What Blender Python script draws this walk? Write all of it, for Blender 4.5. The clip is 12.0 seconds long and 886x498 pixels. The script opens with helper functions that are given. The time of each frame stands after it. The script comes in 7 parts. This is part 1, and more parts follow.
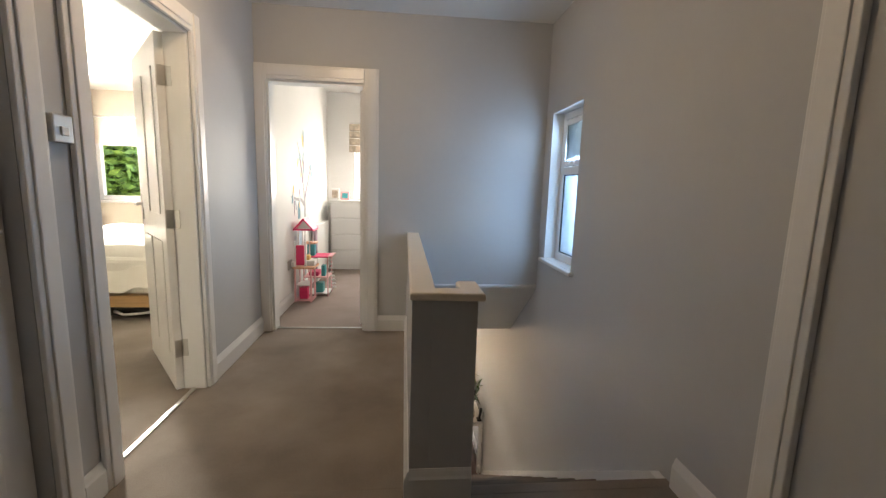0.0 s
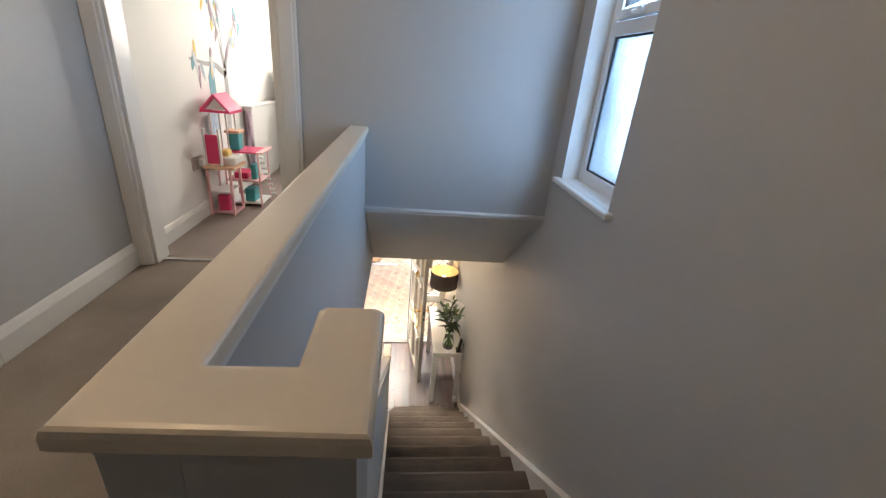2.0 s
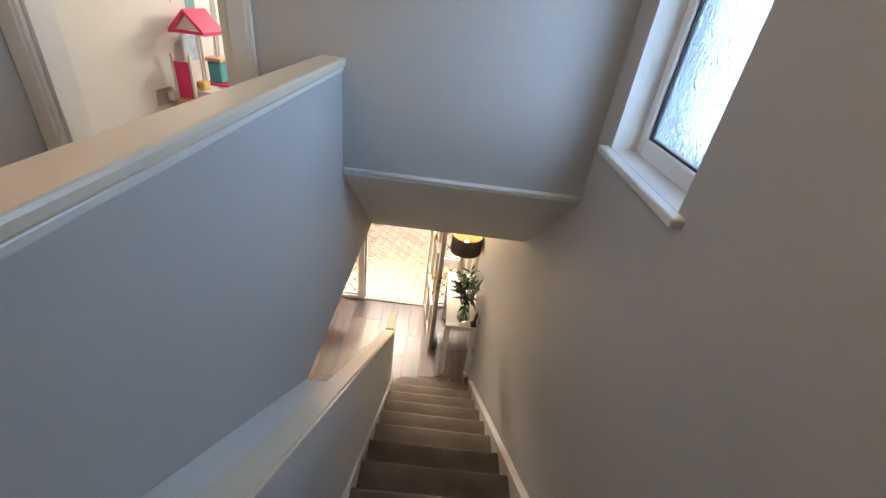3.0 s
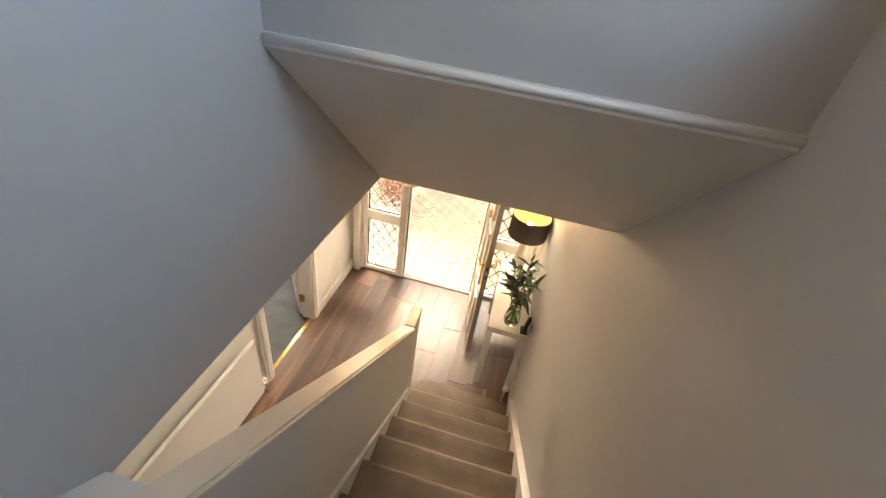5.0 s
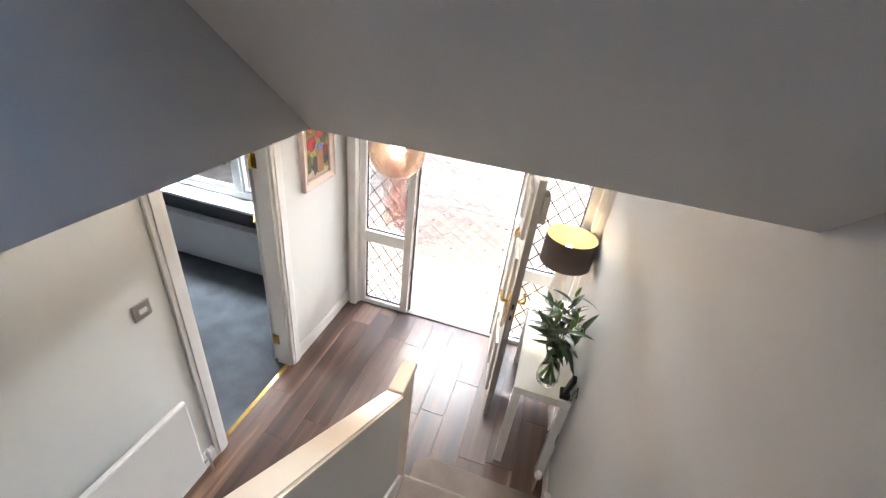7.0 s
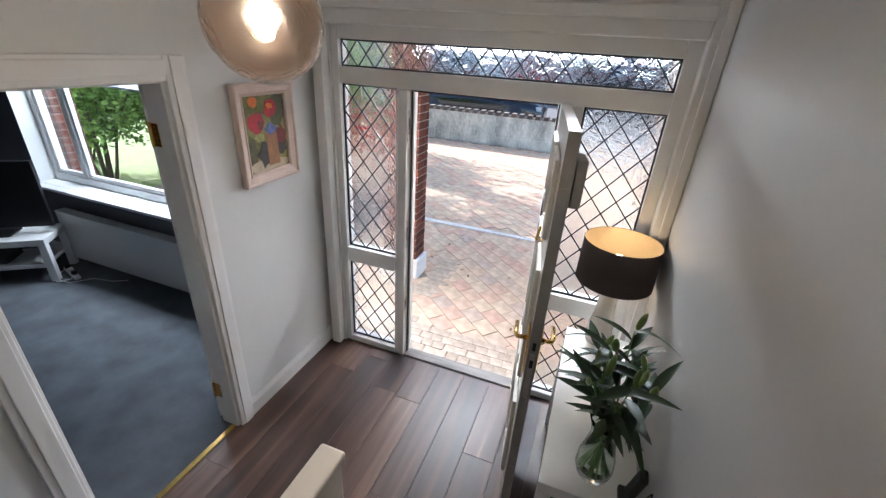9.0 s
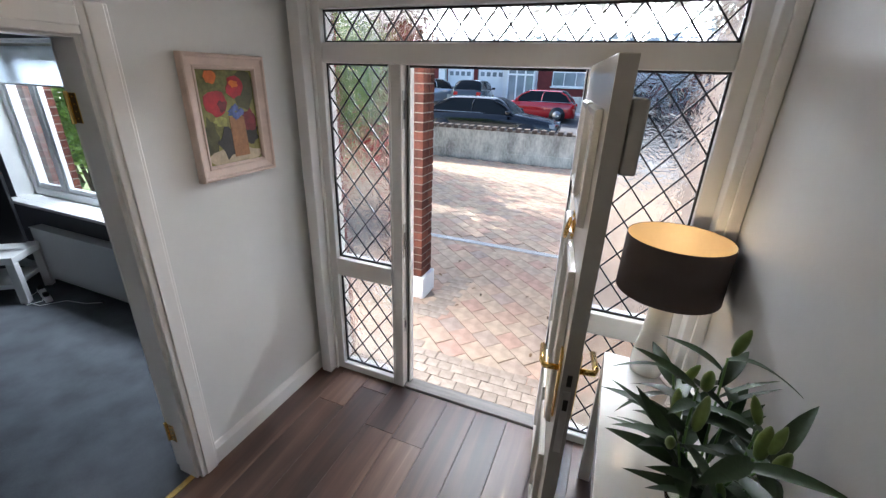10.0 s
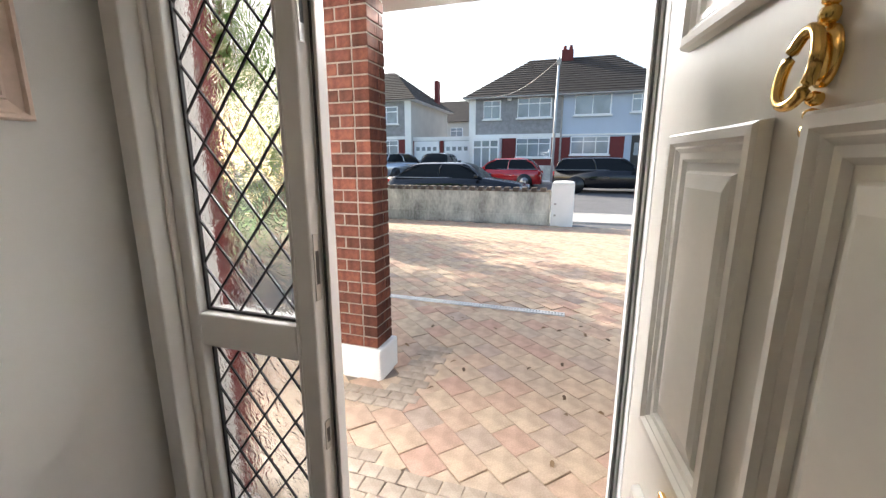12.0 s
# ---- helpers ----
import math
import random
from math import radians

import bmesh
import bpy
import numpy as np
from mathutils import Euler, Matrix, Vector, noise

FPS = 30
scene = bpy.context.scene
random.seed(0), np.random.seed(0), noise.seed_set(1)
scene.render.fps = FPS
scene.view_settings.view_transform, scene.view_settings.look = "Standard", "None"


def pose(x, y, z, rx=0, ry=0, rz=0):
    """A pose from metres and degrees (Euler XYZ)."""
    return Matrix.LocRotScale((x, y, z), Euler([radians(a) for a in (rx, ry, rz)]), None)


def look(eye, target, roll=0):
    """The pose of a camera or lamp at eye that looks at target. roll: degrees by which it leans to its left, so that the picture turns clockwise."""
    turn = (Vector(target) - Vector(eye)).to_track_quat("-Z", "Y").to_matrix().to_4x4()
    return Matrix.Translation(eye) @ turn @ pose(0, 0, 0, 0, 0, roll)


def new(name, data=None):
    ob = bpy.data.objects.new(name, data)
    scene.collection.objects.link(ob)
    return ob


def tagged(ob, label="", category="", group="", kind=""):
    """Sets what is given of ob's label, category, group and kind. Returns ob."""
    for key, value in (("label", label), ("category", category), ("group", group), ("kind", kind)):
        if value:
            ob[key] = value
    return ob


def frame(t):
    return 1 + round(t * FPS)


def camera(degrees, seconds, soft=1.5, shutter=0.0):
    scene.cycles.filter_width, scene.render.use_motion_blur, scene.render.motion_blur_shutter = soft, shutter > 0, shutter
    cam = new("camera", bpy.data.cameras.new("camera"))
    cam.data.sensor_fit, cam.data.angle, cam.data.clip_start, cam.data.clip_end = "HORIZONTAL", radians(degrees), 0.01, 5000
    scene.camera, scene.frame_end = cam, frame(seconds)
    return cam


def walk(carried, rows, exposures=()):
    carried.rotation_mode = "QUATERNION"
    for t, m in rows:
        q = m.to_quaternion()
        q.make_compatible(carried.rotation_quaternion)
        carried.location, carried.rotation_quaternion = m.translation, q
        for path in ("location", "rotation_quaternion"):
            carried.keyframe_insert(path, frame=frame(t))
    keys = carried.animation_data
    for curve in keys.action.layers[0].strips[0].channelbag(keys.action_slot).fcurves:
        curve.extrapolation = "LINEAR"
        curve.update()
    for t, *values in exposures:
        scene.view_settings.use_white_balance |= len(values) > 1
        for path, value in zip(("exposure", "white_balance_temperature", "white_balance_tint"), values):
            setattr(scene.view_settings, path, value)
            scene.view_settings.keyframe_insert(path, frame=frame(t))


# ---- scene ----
cam = camera(94.2, 12.0, soft=1.35)
PATH = [
    (0, (0.178, 0.357, 1.192), (0.368, 2.326, 0.899), 1.8),
    (0.5, (0.175, 0.634, 1.184), (0.415, 2.577, 0.778), 2.9),
    (1, (0.312, 0.957, 1.189), (0.541, 2.87, 0.653), 3.4),
    (1.5, (0.384, 1.23, 1.151), (0.617, 3.103, 0.489), 4.2),
    (2, (0.485, 1.492, 1.112), (0.695, 3.319, 0.326), 5.2),
    (2.5, (0.613, 1.738, 1.074), (0.762, 3.516, 0.17), 6.3),
    (3, (0.704, 2.039, 1.043), (0.752, 3.757, 0.021), 7.7),
    (5, (0.842, 2.87, 0.569), (0.595, 4.487, -0.582), 9.1),
    (5.5, (0.846, 3.028, 0.45), (0.561, 4.658, -0.674), 8.9),
    (6, (0.828, 3.205, 0.321), (0.517, 4.847, -0.778), 8.4),
    (6.5, (0.831, 3.396, 0.184), (0.476, 5.052, -0.879), 8.1),
    (7, (0.819, 3.602, 0.035), (0.425, 5.272, -0.993), 7.2),
    (9, (0.889, 4.355, -0.511), (0.289, 6.05, -1.387), 3.6),
    (9.5, (0.845, 4.522, -0.647), (0.209, 6.227, -1.476), 2.8),
    (10, (0.819, 4.726, -0.784), (0.132, 6.439, -1.554), 1.9),
    (10.5, (0.77, 4.933, -0.925), (0.051, 6.661, -1.629), 1.2),
    (11, (0.729, 5.156, -1.063), (-0.001, 6.909, -1.689), 0.7),
    (11.5, (0.657, 5.39, -1.22), (-0.046, 7.188, -1.742), -0.1),
    (12, (0.529, 5.651, -1.336), (-0.083, 7.509, -1.753), 0.0),
]
EXPOSURES = [(0.0, 2.8, 7600, 11), (0.5, 2.75, 7200, 11), (2.2, 2.75, 7600, 12), (3.0, 2.8, 8300, 14), (5.0, 3.1, 10000, 16), (6.5, 3.2, 7300, 13), (7.0, 3.15, 6150, 10), (9.0, 1.92, 5750, 10), (10.5, 1.75, 5850, 10), (12.0, 1.6, 6600, 10)]
walk(cam, [(t, look(eye, target, roll)) for t, eye, target, roll in PATH], EXPOSURES)

# ---- light ----
F, G = -2.66, -2.78          # hall floor and drive
SUN_EL, SUN_AZ = 24.0, -62.0  # the sun stands ahead to the left, azimuth from +y towards +x
world = bpy.data.worlds.new("sky")
scene.world = world
world.use_nodes = True
wn = world.node_tree
sky = wn.nodes.new("ShaderNodeTexSky")
sky.sky_type = "NISHITA"
sky.sun_disc = False
sky.sun_elevation = radians(SUN_EL)
sky.sun_rotation = radians(SUN_AZ)
sky.air_density, sky.dust_density, sky.ozone_density = 1.0, 2.5, 1.0
wn.links.new(sky.outputs[0], wn.nodes["Background"].inputs[0])
wn.nodes["Background"].inputs[1].default_value = 0.15


def lamp(name, kind, energy, colour, m, size=0.1, size_y=None, spread=180):
    data = bpy.data.lights.new(name, kind)
    data.energy, data.color = energy, colour
    if kind == "AREA":
        data.shape, data.size, data.size_y, data.spread = "RECTANGLE", size, size_y or size, radians(spread)
    elif kind == "POINT":
        data.shadow_soft_size = size
    ob = new(name, data)
    ob.matrix_basis = m
    return ob


sun_dir = Vector((math.sin(radians(SUN_AZ)) * math.cos(radians(SUN_EL)), math.cos(radians(SUN_AZ)) * math.cos(radians(SUN_EL)), math.sin(radians(SUN_EL))))
sun = lamp("sun", "SUN", 4.5, (1.0, 0.93, 0.82), Matrix.Translation((0, 0, 30)) @ sun_dir.to_track_quat("Z", "Y").to_matrix().to_4x4())
sun.data.angle = radians(0.6)
# area lamps that stand in for daylight at the openings
lamp("stair_window_daylight", "AREA", 1.75, (0.35, 0.60, 1.0), look((1.46, 3.27, 1.22), (0.0, 3.25, 0.9)), 0.46, 1.04)
lamp("bedroom_window_daylight", "AREA", 60, (0.95, 0.98, 1.0), look((-4.2, 7.235, 1.88), (-2.2, 3.0, 0.0)), 0.6, 0.4, 110)
lamp("playroom_window_daylight", "AREA", 10, (0.97, 0.99, 1.0), look((0.2, 6.60, 1.5), (-0.1, 4.5, 0.9)), 1.0, 0.9)
# The porch and garden-side lamps are added out of sight to brighten the hall.
lamp("porch_daylight", "AREA", 8.0, (1.0, 0.98, 0.95), look((0.25, 8.3, -0.395), (0.30, 4.9, -2.47)), 2.0, 0.09, 72)
lamp("garden_side_daylight", "AREA", 36, (0.99, 0.97, 1.0), look((-1.75, 7.12, -1.35), (0.9, 5.7, -1.9)), 0.4, 1.9, 110)
lamp("living_window_daylight", "AREA", 25, (0.90, 0.96, 1.0), look((-2.7, 7.15, -0.45), (-2.7, 5.2, -2.3)), 2.2, 0.4)
lamp("pendant_bulb_light", "POINT", 2.4, (1.0, 0.80, 0.58), pose(0.24, 5.075, -0.475), 0.03)
lamp("table_bulb_light", "POINT", 0.42, (1.0, 0.68, 0.34), pose(1.10, 6.395, -1.39), 0.03)
# Unseen lamp without a fitting, added to warm and lift the landing.
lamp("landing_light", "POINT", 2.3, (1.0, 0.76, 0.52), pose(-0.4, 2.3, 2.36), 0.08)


# ---- materials ----
def mat(name, col, rough=0.6, metal=0.0, var=0.06, scale=3.0, fine=60.0, bump=0.08, bump_scale=220.0, spec=0.5, tint=None, rand=0.0, stretch=(1, 1, 1), coat=0.0):
    m = bpy.data.materials.new(name)
    m.use_nodes = True
    nt = m.node_tree
    n, l = nt.nodes, nt.links
    b = n["Principled BSDF"]
    b.inputs["Roughness"].default_value = rough
    b.inputs["Metallic"].default_value = metal
    b.inputs["Specular IOR Level"].default_value = spec
    b.inputs["Coat Weight"].default_value = coat
    tc = n.new("ShaderNodeTexCoord")
    mp = n.new("ShaderNodeMapping")
    mp.inputs["Scale"].default_value = stretch
    l.new(tc.outputs["Object"], mp.inputs["Vector"])
    big = n.new("ShaderNodeTexNoise")
    big.inputs["Scale"].default_value, big.inputs["Detail"].default_value = scale, 4
    small = n.new("ShaderNodeTexNoise")
    small.inputs["Scale"].default_value, small.inputs["Detail"].default_value = fine, 3
    for t in (big, small):
        l.new(mp.outputs[0], t.inputs["Vector"])
    add = n.new("ShaderNodeMath")
    add.operation = "MULTIPLY_ADD"
    l.new(small.outputs["Fac"], add.inputs[0])
    add.inputs[1].default_value = 0.45
    l.new(big.outputs["Fac"], add.inputs[2])
    ramp = n.new("ShaderNodeValToRGB")
    t = tint or col
    ramp.color_ramp.elements[0].position, ramp.color_ramp.elements[1].position = 0.45, 1.0
    ramp.color_ramp.elements[0].color = (*[c * (1 - var) for c in col], 1)
    ramp.color_ramp.elements[1].color = (*[min(1, c * (1 + var)) for c in t], 1)
    l.new(add.outputs[0], ramp.inputs[0])
    out = ramp.outputs[0]
    if rand:
        info = n.new("ShaderNodeObjectInfo")
        hsv = n.new("ShaderNodeHueSaturation")
        mr = n.new("ShaderNodeMapRange")
        mr.inputs["To Min"].default_value, mr.inputs["To Max"].default_value = 1 - rand, 1 + rand
        l.new(info.outputs["Random"], mr.inputs["Value"])
        l.new(mr.outputs[0], hsv.inputs["Value"])
        l.new(out, hsv.inputs["Color"])
        out = hsv.outputs[0]
    l.new(out, b.inputs["Base Color"])
    if bump:
        bn = n.new("ShaderNodeTexNoise")
        bn.inputs["Scale"].default_value, bn.inputs["Detail"].default_value = bump_scale, 2
        l.new(mp.outputs[0], bn.inputs["Vector"])
        bp = n.new("ShaderNodeBump")
        bp.inputs["Strength"].default_value, bp.inputs["Distance"].default_value = bump, 0.004
        l.new(bn.outputs["Fac"], bp.inputs["Height"])
        l.new(bp.outputs[0], b.inputs["Normal"])
    return m


def glow(name, col, strength):
    m = mat(name, col, 0.4, bump=0)
    b = m.node_tree.nodes["Principled BSDF"]
    b.inputs["Emission Color"].default_value, b.inputs["Emission Strength"].default_value = (*col, 1), strength
    return m


def glass(name, col=(1, 1, 1), rough=0.0, ior=1.45, bump=0.0, bump_scale=30.0, dist=0.01):
    m = bpy.data.materials.new(name)
    m.use_nodes = True
    n, l = m.node_tree.nodes, m.node_tree.links
    b = n["Principled BSDF"]
    b.inputs["Base Color"].default_value = (*col, 1)
    b.inputs["Transmission Weight"].default_value = 1.0
    b.inputs["Roughness"].default_value, b.inputs["IOR"].default_value = rough, ior
    if bump:
        tc = n.new("ShaderNodeTexCoord")
        no = n.new("ShaderNodeTexNoise")
        no.inputs["Scale"].default_value, no.inputs["Detail"].default_value, no.inputs["Distortion"].default_value = bump_scale, 3, 2.5
        l.new(tc.outputs["Object"], no.inputs["Vector"])
        bp = n.new("ShaderNodeBump")
        bp.inputs["Strength"].default_value, bp.inputs["Distance"].default_value = bump, dist
        l.new(no.outputs["Fac"], bp.inputs["Height"])
        l.new(bp.outputs[0], b.inputs["Normal"])
    return m


def pane_glass(name):
    m = bpy.data.materials.new(name)
    m.use_nodes = True
    n, l = m.node_tree.nodes, m.node_tree.links
    n.remove(n["Principled BSDF"])
    tr, gl, mix, lw, pw = n.new("ShaderNodeBsdfTransparent"), n.new("ShaderNodeBsdfGlossy"), n.new("ShaderNodeMixShader"), n.new("ShaderNodeLayerWeight"), n.new("ShaderNodeMath")
    gl.inputs["Roughness"].default_value = 0.02
    pw.operation, pw.inputs[1].default_value = "POWER", 4.0
    l.new(lw.outputs["Facing"], pw.inputs[0])
    l.new(pw.outputs[0], mix.inputs[0])
    l.new(tr.outputs[0], mix.inputs[1])
    l.new(gl.outputs[0], mix.inputs[2])
    l.new(mix.outputs[0], n["Material Output"].inputs["Surface"])
    return m


PAINT = mat("grey_wall_paint", (0.50, 0.505, 0.51), 0.55, var=0.025, scale=1.3, fine=30, bump=0.10, bump_scale=260)
HALLPAINT = mat("pale_grey_wall_paint", (0.70, 0.71, 0.70), 0.55, var=0.025, scale=1.3, fine=30, bump=0.10, bump_scale=260)
WHITEWALL = mat("white_wall_paint", (0.80, 0.79, 0.77), 0.6, var=0.02, bump=0.08)
CREAM = mat("cream_wall_paint", (0.72, 0.68, 0.58), 0.6, var=0.03, bump=0.08)
DARKWALL = mat("charcoal_wall_paint", (0.12, 0.12, 0.135), 0.6, var=0.05, bump=0.08)
CEIL = mat("ceiling_white", (0.80, 0.79, 0.77), 0.7, var=0.02, bump=0.12, bump_scale=180)
GLOSS = mat("white_gloss_wood", (0.76, 0.755, 0.74), 0.28, var=0.025, scale=4, fine=50, bump=0.05, bump_scale=90, stretch=(1, 1, 0.25))
CAPW = mat("cream_satin_cap", (0.76, 0.68, 0.57), 0.32, var=0.03, scale=5, fine=70, bump=0.05, bump_scale=120)
DOORPAINT = mat("cream_door_paint", (0.66, 0.64, 0.58), 0.24, var=0.03, scale=5, fine=40, bump=0.05, bump_scale=70)
EDGEGREY = mat("grey_door_edge", (0.33, 0.32, 0.30), 0.45, var=0.08, bump=0.05)
CARPET = mat("brown_carpet", (0.265, 0.222, 0.19), 0.95, var=0.22, scale=2.2, fine=260, bump=0.9, bump_scale=420, spec=0.15, tint=(0.30, 0.255, 0.22))
STAIRCARPET = mat("taupe_stair_carpet", (0.175, 0.14, 0.115), 0.95, var=0.18, scale=5, fine=260, bump=0.9, bump_scale=420, spec=0.15, tint=(0.215, 0.175, 0.145))
PALECARPET = mat("mauve_brown_carpet", (0.30, 0.245, 0.225), 0.95, var=0.12, scale=3, fine=260, bump=0.9, bump_scale=420, spec=0.15)
SLATE = mat("slate_blue_carpet", (0.125, 0.135, 0.145), 0.95, var=0.24, scale=5, fine=240, bump=0.9, bump_scale=420, spec=0.15, tint=(0.14, 0.15, 0.165))
BRASS = mat("polished_brass", (0.80, 0.53, 0.17), 0.18, 1.0, var=0.08, scale=20, bump=0.03)
STEEL = mat("brushed_steel", (0.55, 0.54, 0.52), 0.35, 1.0, var=0.05, scale=20, bump=0.05)
LEAD = mat("dark_lead_came", (0.035, 0.035, 0.038), 0.5, 0.4, var=0.15, scale=30, bump=0.1)
BLACK = mat("black_plastic", (0.012, 0.012, 0.013), 0.35, var=0.1, bump=0.03)
WHITEPL = mat("white_plastic", (0.78, 0.78, 0.77), 0.35, var=0.02, bump=0.02)
UPVC = mat("white_upvc", (0.80, 0.81, 0.82), 0.3, var=0.02, bump=0.02)
SHADE = mat("taupe_fabric_shade", (0.085, 0.066, 0.062), 0.85, var=0.08, scale=8, fine=300, bump=0.35, bump_scale=600, spec=0.2, stretch=(1, 1, 1))
GOLDLINE = mat("gold_shade_lining", (0.55, 0.43, 0.27), 0.5, 0.2, var=0.05, bump=0.05)
CERAMIC = mat("white_glazed_ceramic", (0.78, 0.76, 0.71), 0.18, var=0.04, bump=0.04, bump_scale=40, stretch=(1, 1, 4))
TABLEW = mat("white_gloss_table", (0.78, 0.79, 0.77), 0.14, var=0.02, bump=0.02)
PANE = pane_glass("clear_pane")


def blind_cloth():
    m = mat("pale_blind_cloth", (0.80, 0.82, 0.84), 0.9, var=0.05, scale=6, fine=200, bump=0.2, bump_scale=300)
    n, l = m.node_tree.nodes, m.node_tree.links
    tr, mix = n.new("ShaderNodeBsdfTranslucent"), n.new("ShaderNodeMixShader")
    tr.inputs["Color"].default_value = (0.80, 0.84, 0.88, 1)
    mix.inputs[0].default_value = 0.6
    l.new(n["Principled BSDF"].outputs[0], mix.inputs[1])
    l.new(tr.outputs[0], mix.inputs[2])
    l.new(mix.outputs[0], n["Material Output"].inputs["Surface"])
    return m


BLIND = blind_cloth()
OBSC = glass("obscured_glass", (0.93, 0.95, 0.95), 0.07, 1.3, 0.6, 17, 0.010)
# Grey-blue tint dims the lamp seen behind the pane, not the light it casts.
STAIRGL = glass("stair_dimmed_obscured_glass", (0.46, 0.56, 0.64), 0.28, 1.3, 0.9, 22, 0.012)
VASEGL = glass("vase_glass", (0.96, 0.99, 0.97), 0.0, 1.45)
GLOBEGL = glass("pendant_glass", (0.90, 0.77, 0.66), 0.16, 1.2, 0.5, 14, 0.01)
WATER = glass("vase_water", (0.92, 0.98, 0.93), 0.0, 1.33)
LEAFM = mat("lily_leaf", (0.018, 0.046, 0.012), 0.5, var=0.3, scale=14, fine=90, bump=0.15, bump_scale=90, rand=0.3)
BUDM = mat("lily_bud", (0.15, 0.23, 0.055), 0.45, var=0.2, scale=20, bump=0.1, rand=0.15)
STEMM = mat("green_stem", (0.10, 0.20, 0.05), 0.5, var=0.2, scale=20)
BULB = glow("lit_bulb", (1.0, 0.78, 0.50), 4.5)
PINK = mat("pale_pink_plastic", (0.85, 0.50, 0.52), 0.4, var=0.04, bump=0.02)
HOTPINK = mat("hot_pink_plastic", (0.75, 0.04, 0.16), 0.4, var=0.06, bump=0.02)
PEACH = mat("peach_board", (0.80, 0.50, 0.33), 0.5, var=0.05, bump=0.03)
TEAL = mat("teal_plastic", (0.05, 0.38, 0.42), 0.45, var=0.05, bump=0.02)
RUST = mat("dark_red_wood", (0.20, 0.045, 0.045), 0.45, var=0.2, scale=8, stretch=(6, 6, 1))
BEDW = mat("honey_oak", (0.42, 0.26, 0.12), 0.45, var=0.15, scale=6, fine=60, stretch=(1, 8, 8))
LINEN = mat("white_linen", (0.80, 0.77, 0.70), 0.85, var=0.04, scale=6, fine=200, bump=0.3, bump_scale=60)
BRICK = mat("red_brick", (0.082, 0.025, 0.017), 0.85, var=0.4, scale=18, fine=160, bump=0.8, bump_scale=150, rand=0.42, tint=(0.12, 0.042, 0.026), spec=0.2)
MORTAR = mat("pale_mortar", (0.25, 0.215, 0.18), 0.9, var=0.25, scale=20, bump=0.6, bump_scale=200)
RENDER = mat("white_masonry_paint", (0.78, 0.78, 0.76), 0.8, var=0.05, scale=4, bump=0.35, bump_scale=120)
DIRT = mat("sandy_joint", (0.19, 0.155, 0.125), 0.95, var=0.2, scale=8, fine=120, bump=0.6)
LAWN = mat("grass", (0.10, 0.20, 0.03), 0.9, var=0.35, scale=3, fine=60, bump=0.8, bump_scale=80)
SOIL = mat("garden_soil", (0.17, 0.14, 0.12), 0.95, var=0.3, scale=5, fine=60, bump=0.9, bump_scale=60)
ASPHALT = mat("asphalt", (0.10, 0.10, 0.105), 0.9, var=0.15, scale=1.5, fine=90, bump=0.6, bump_scale=200)
CONCRETE = mat("pavement_concrete", (0.42, 0.40, 0.38), 0.9, var=0.12, scale=1.5, fine=60, bump=0.5, bump_scale=120)
STAINED = mat("stained_render", (0.40, 0.385, 0.34), 0.9, var=0.55, scale=2.6, fine=24, bump=0.7, bump_scale=60, tint=(0.46, 0.45, 0.40), stretch=(1, 1, 0.5))
COPING = mat("dark_coping_brick", (0.10, 0.075, 0.06), 0.85, var=0.2, scale=9, bump=0.5, rand=0.3)
BARK = mat("brown_bark", (0.11, 0.085, 0.06), 0.9, var=0.3, scale=10, bump=0.8, bump_scale=50)
HEDGE = mat("hedge_leaf", (0.09, 0.19, 0.03), 0.55, var=0.5, scale=4, fine=8, bump=0.1, tint=(0.22, 0.35, 0.07))
ROOFT = mat("brown_roof_tile", (0.034, 0.026, 0.021), 0.85, var=0.25, scale=2, fine=30, bump=0.5, bump_scale=30)
PEBBLE = mat("grey_pebbledash", (0.27, 0.27, 0.275), 0.95, var=0.25, scale=4, fine=14, bump=1.0, bump_scale=35)
BLUEWALL = mat("pale_blue_render", (0.44, 0.50, 0.58), 0.85, var=0.06, scale=1, bump=0.3, bump_scale=60)
PORCHWALL = mat("pink_buff_render", (0.30, 0.235, 0.20), 0.9, var=0.12, scale=1.5, bump=0.3, bump_scale=60)
SIDEWALL = mat("buff_render", (0.48, 0.46, 0.42), 0.9, var=0.1, scale=1, bump=0.3, bump_scale=60)
MAROON = mat("maroon_brick", (0.15, 0.028, 0.025), 0.85, var=0.15, scale=5, bump=0.4, bump_scale=40)
FARGLASS = mat("reflecting_window", (0.22, 0.26, 0.30), 0.08, var=0.35, scale=1.2, bump=0.02, bump_scale=4, spec=0.9)
CARBLACK = mat("black_car_paint", (0.006, 0.007, 0.010), 0.16, var=0.05, bump=0, coat=0.12)
CARRED = mat("red_car_paint", (0.42, 0.015, 0.018), 0.18, var=0.05, bump=0, coat=1.0)
CARSILVER = mat("silver_car_paint", (0.45, 0.47, 0.50), 0.22, 0.6, var=0.03, bump=0, coat=1.0)
CARGREY = mat("dark_grey_car_paint", (0.05, 0.055, 0.06), 0.2, 0.3, var=0.03, bump=0, coat=1.0)
CARGLASS = mat("tinted_car_glass", (0.010, 0.012, 0.014), 0.12, var=0.05, bump=0, spec=0.15)
TYRE = mat("tyre_rubber", (0.016, 0.016, 0.017), 0.8, var=0.1, bump=0.2)
TAILRED = mat("tail_lamp_red", (0.45, 0.01, 0.01), 0.2, var=0.05, bump=0)
REDPOT = mat("red_glazed_pot", (0.50, 0.03, 0.035), 0.35, var=0.08, scale=6)
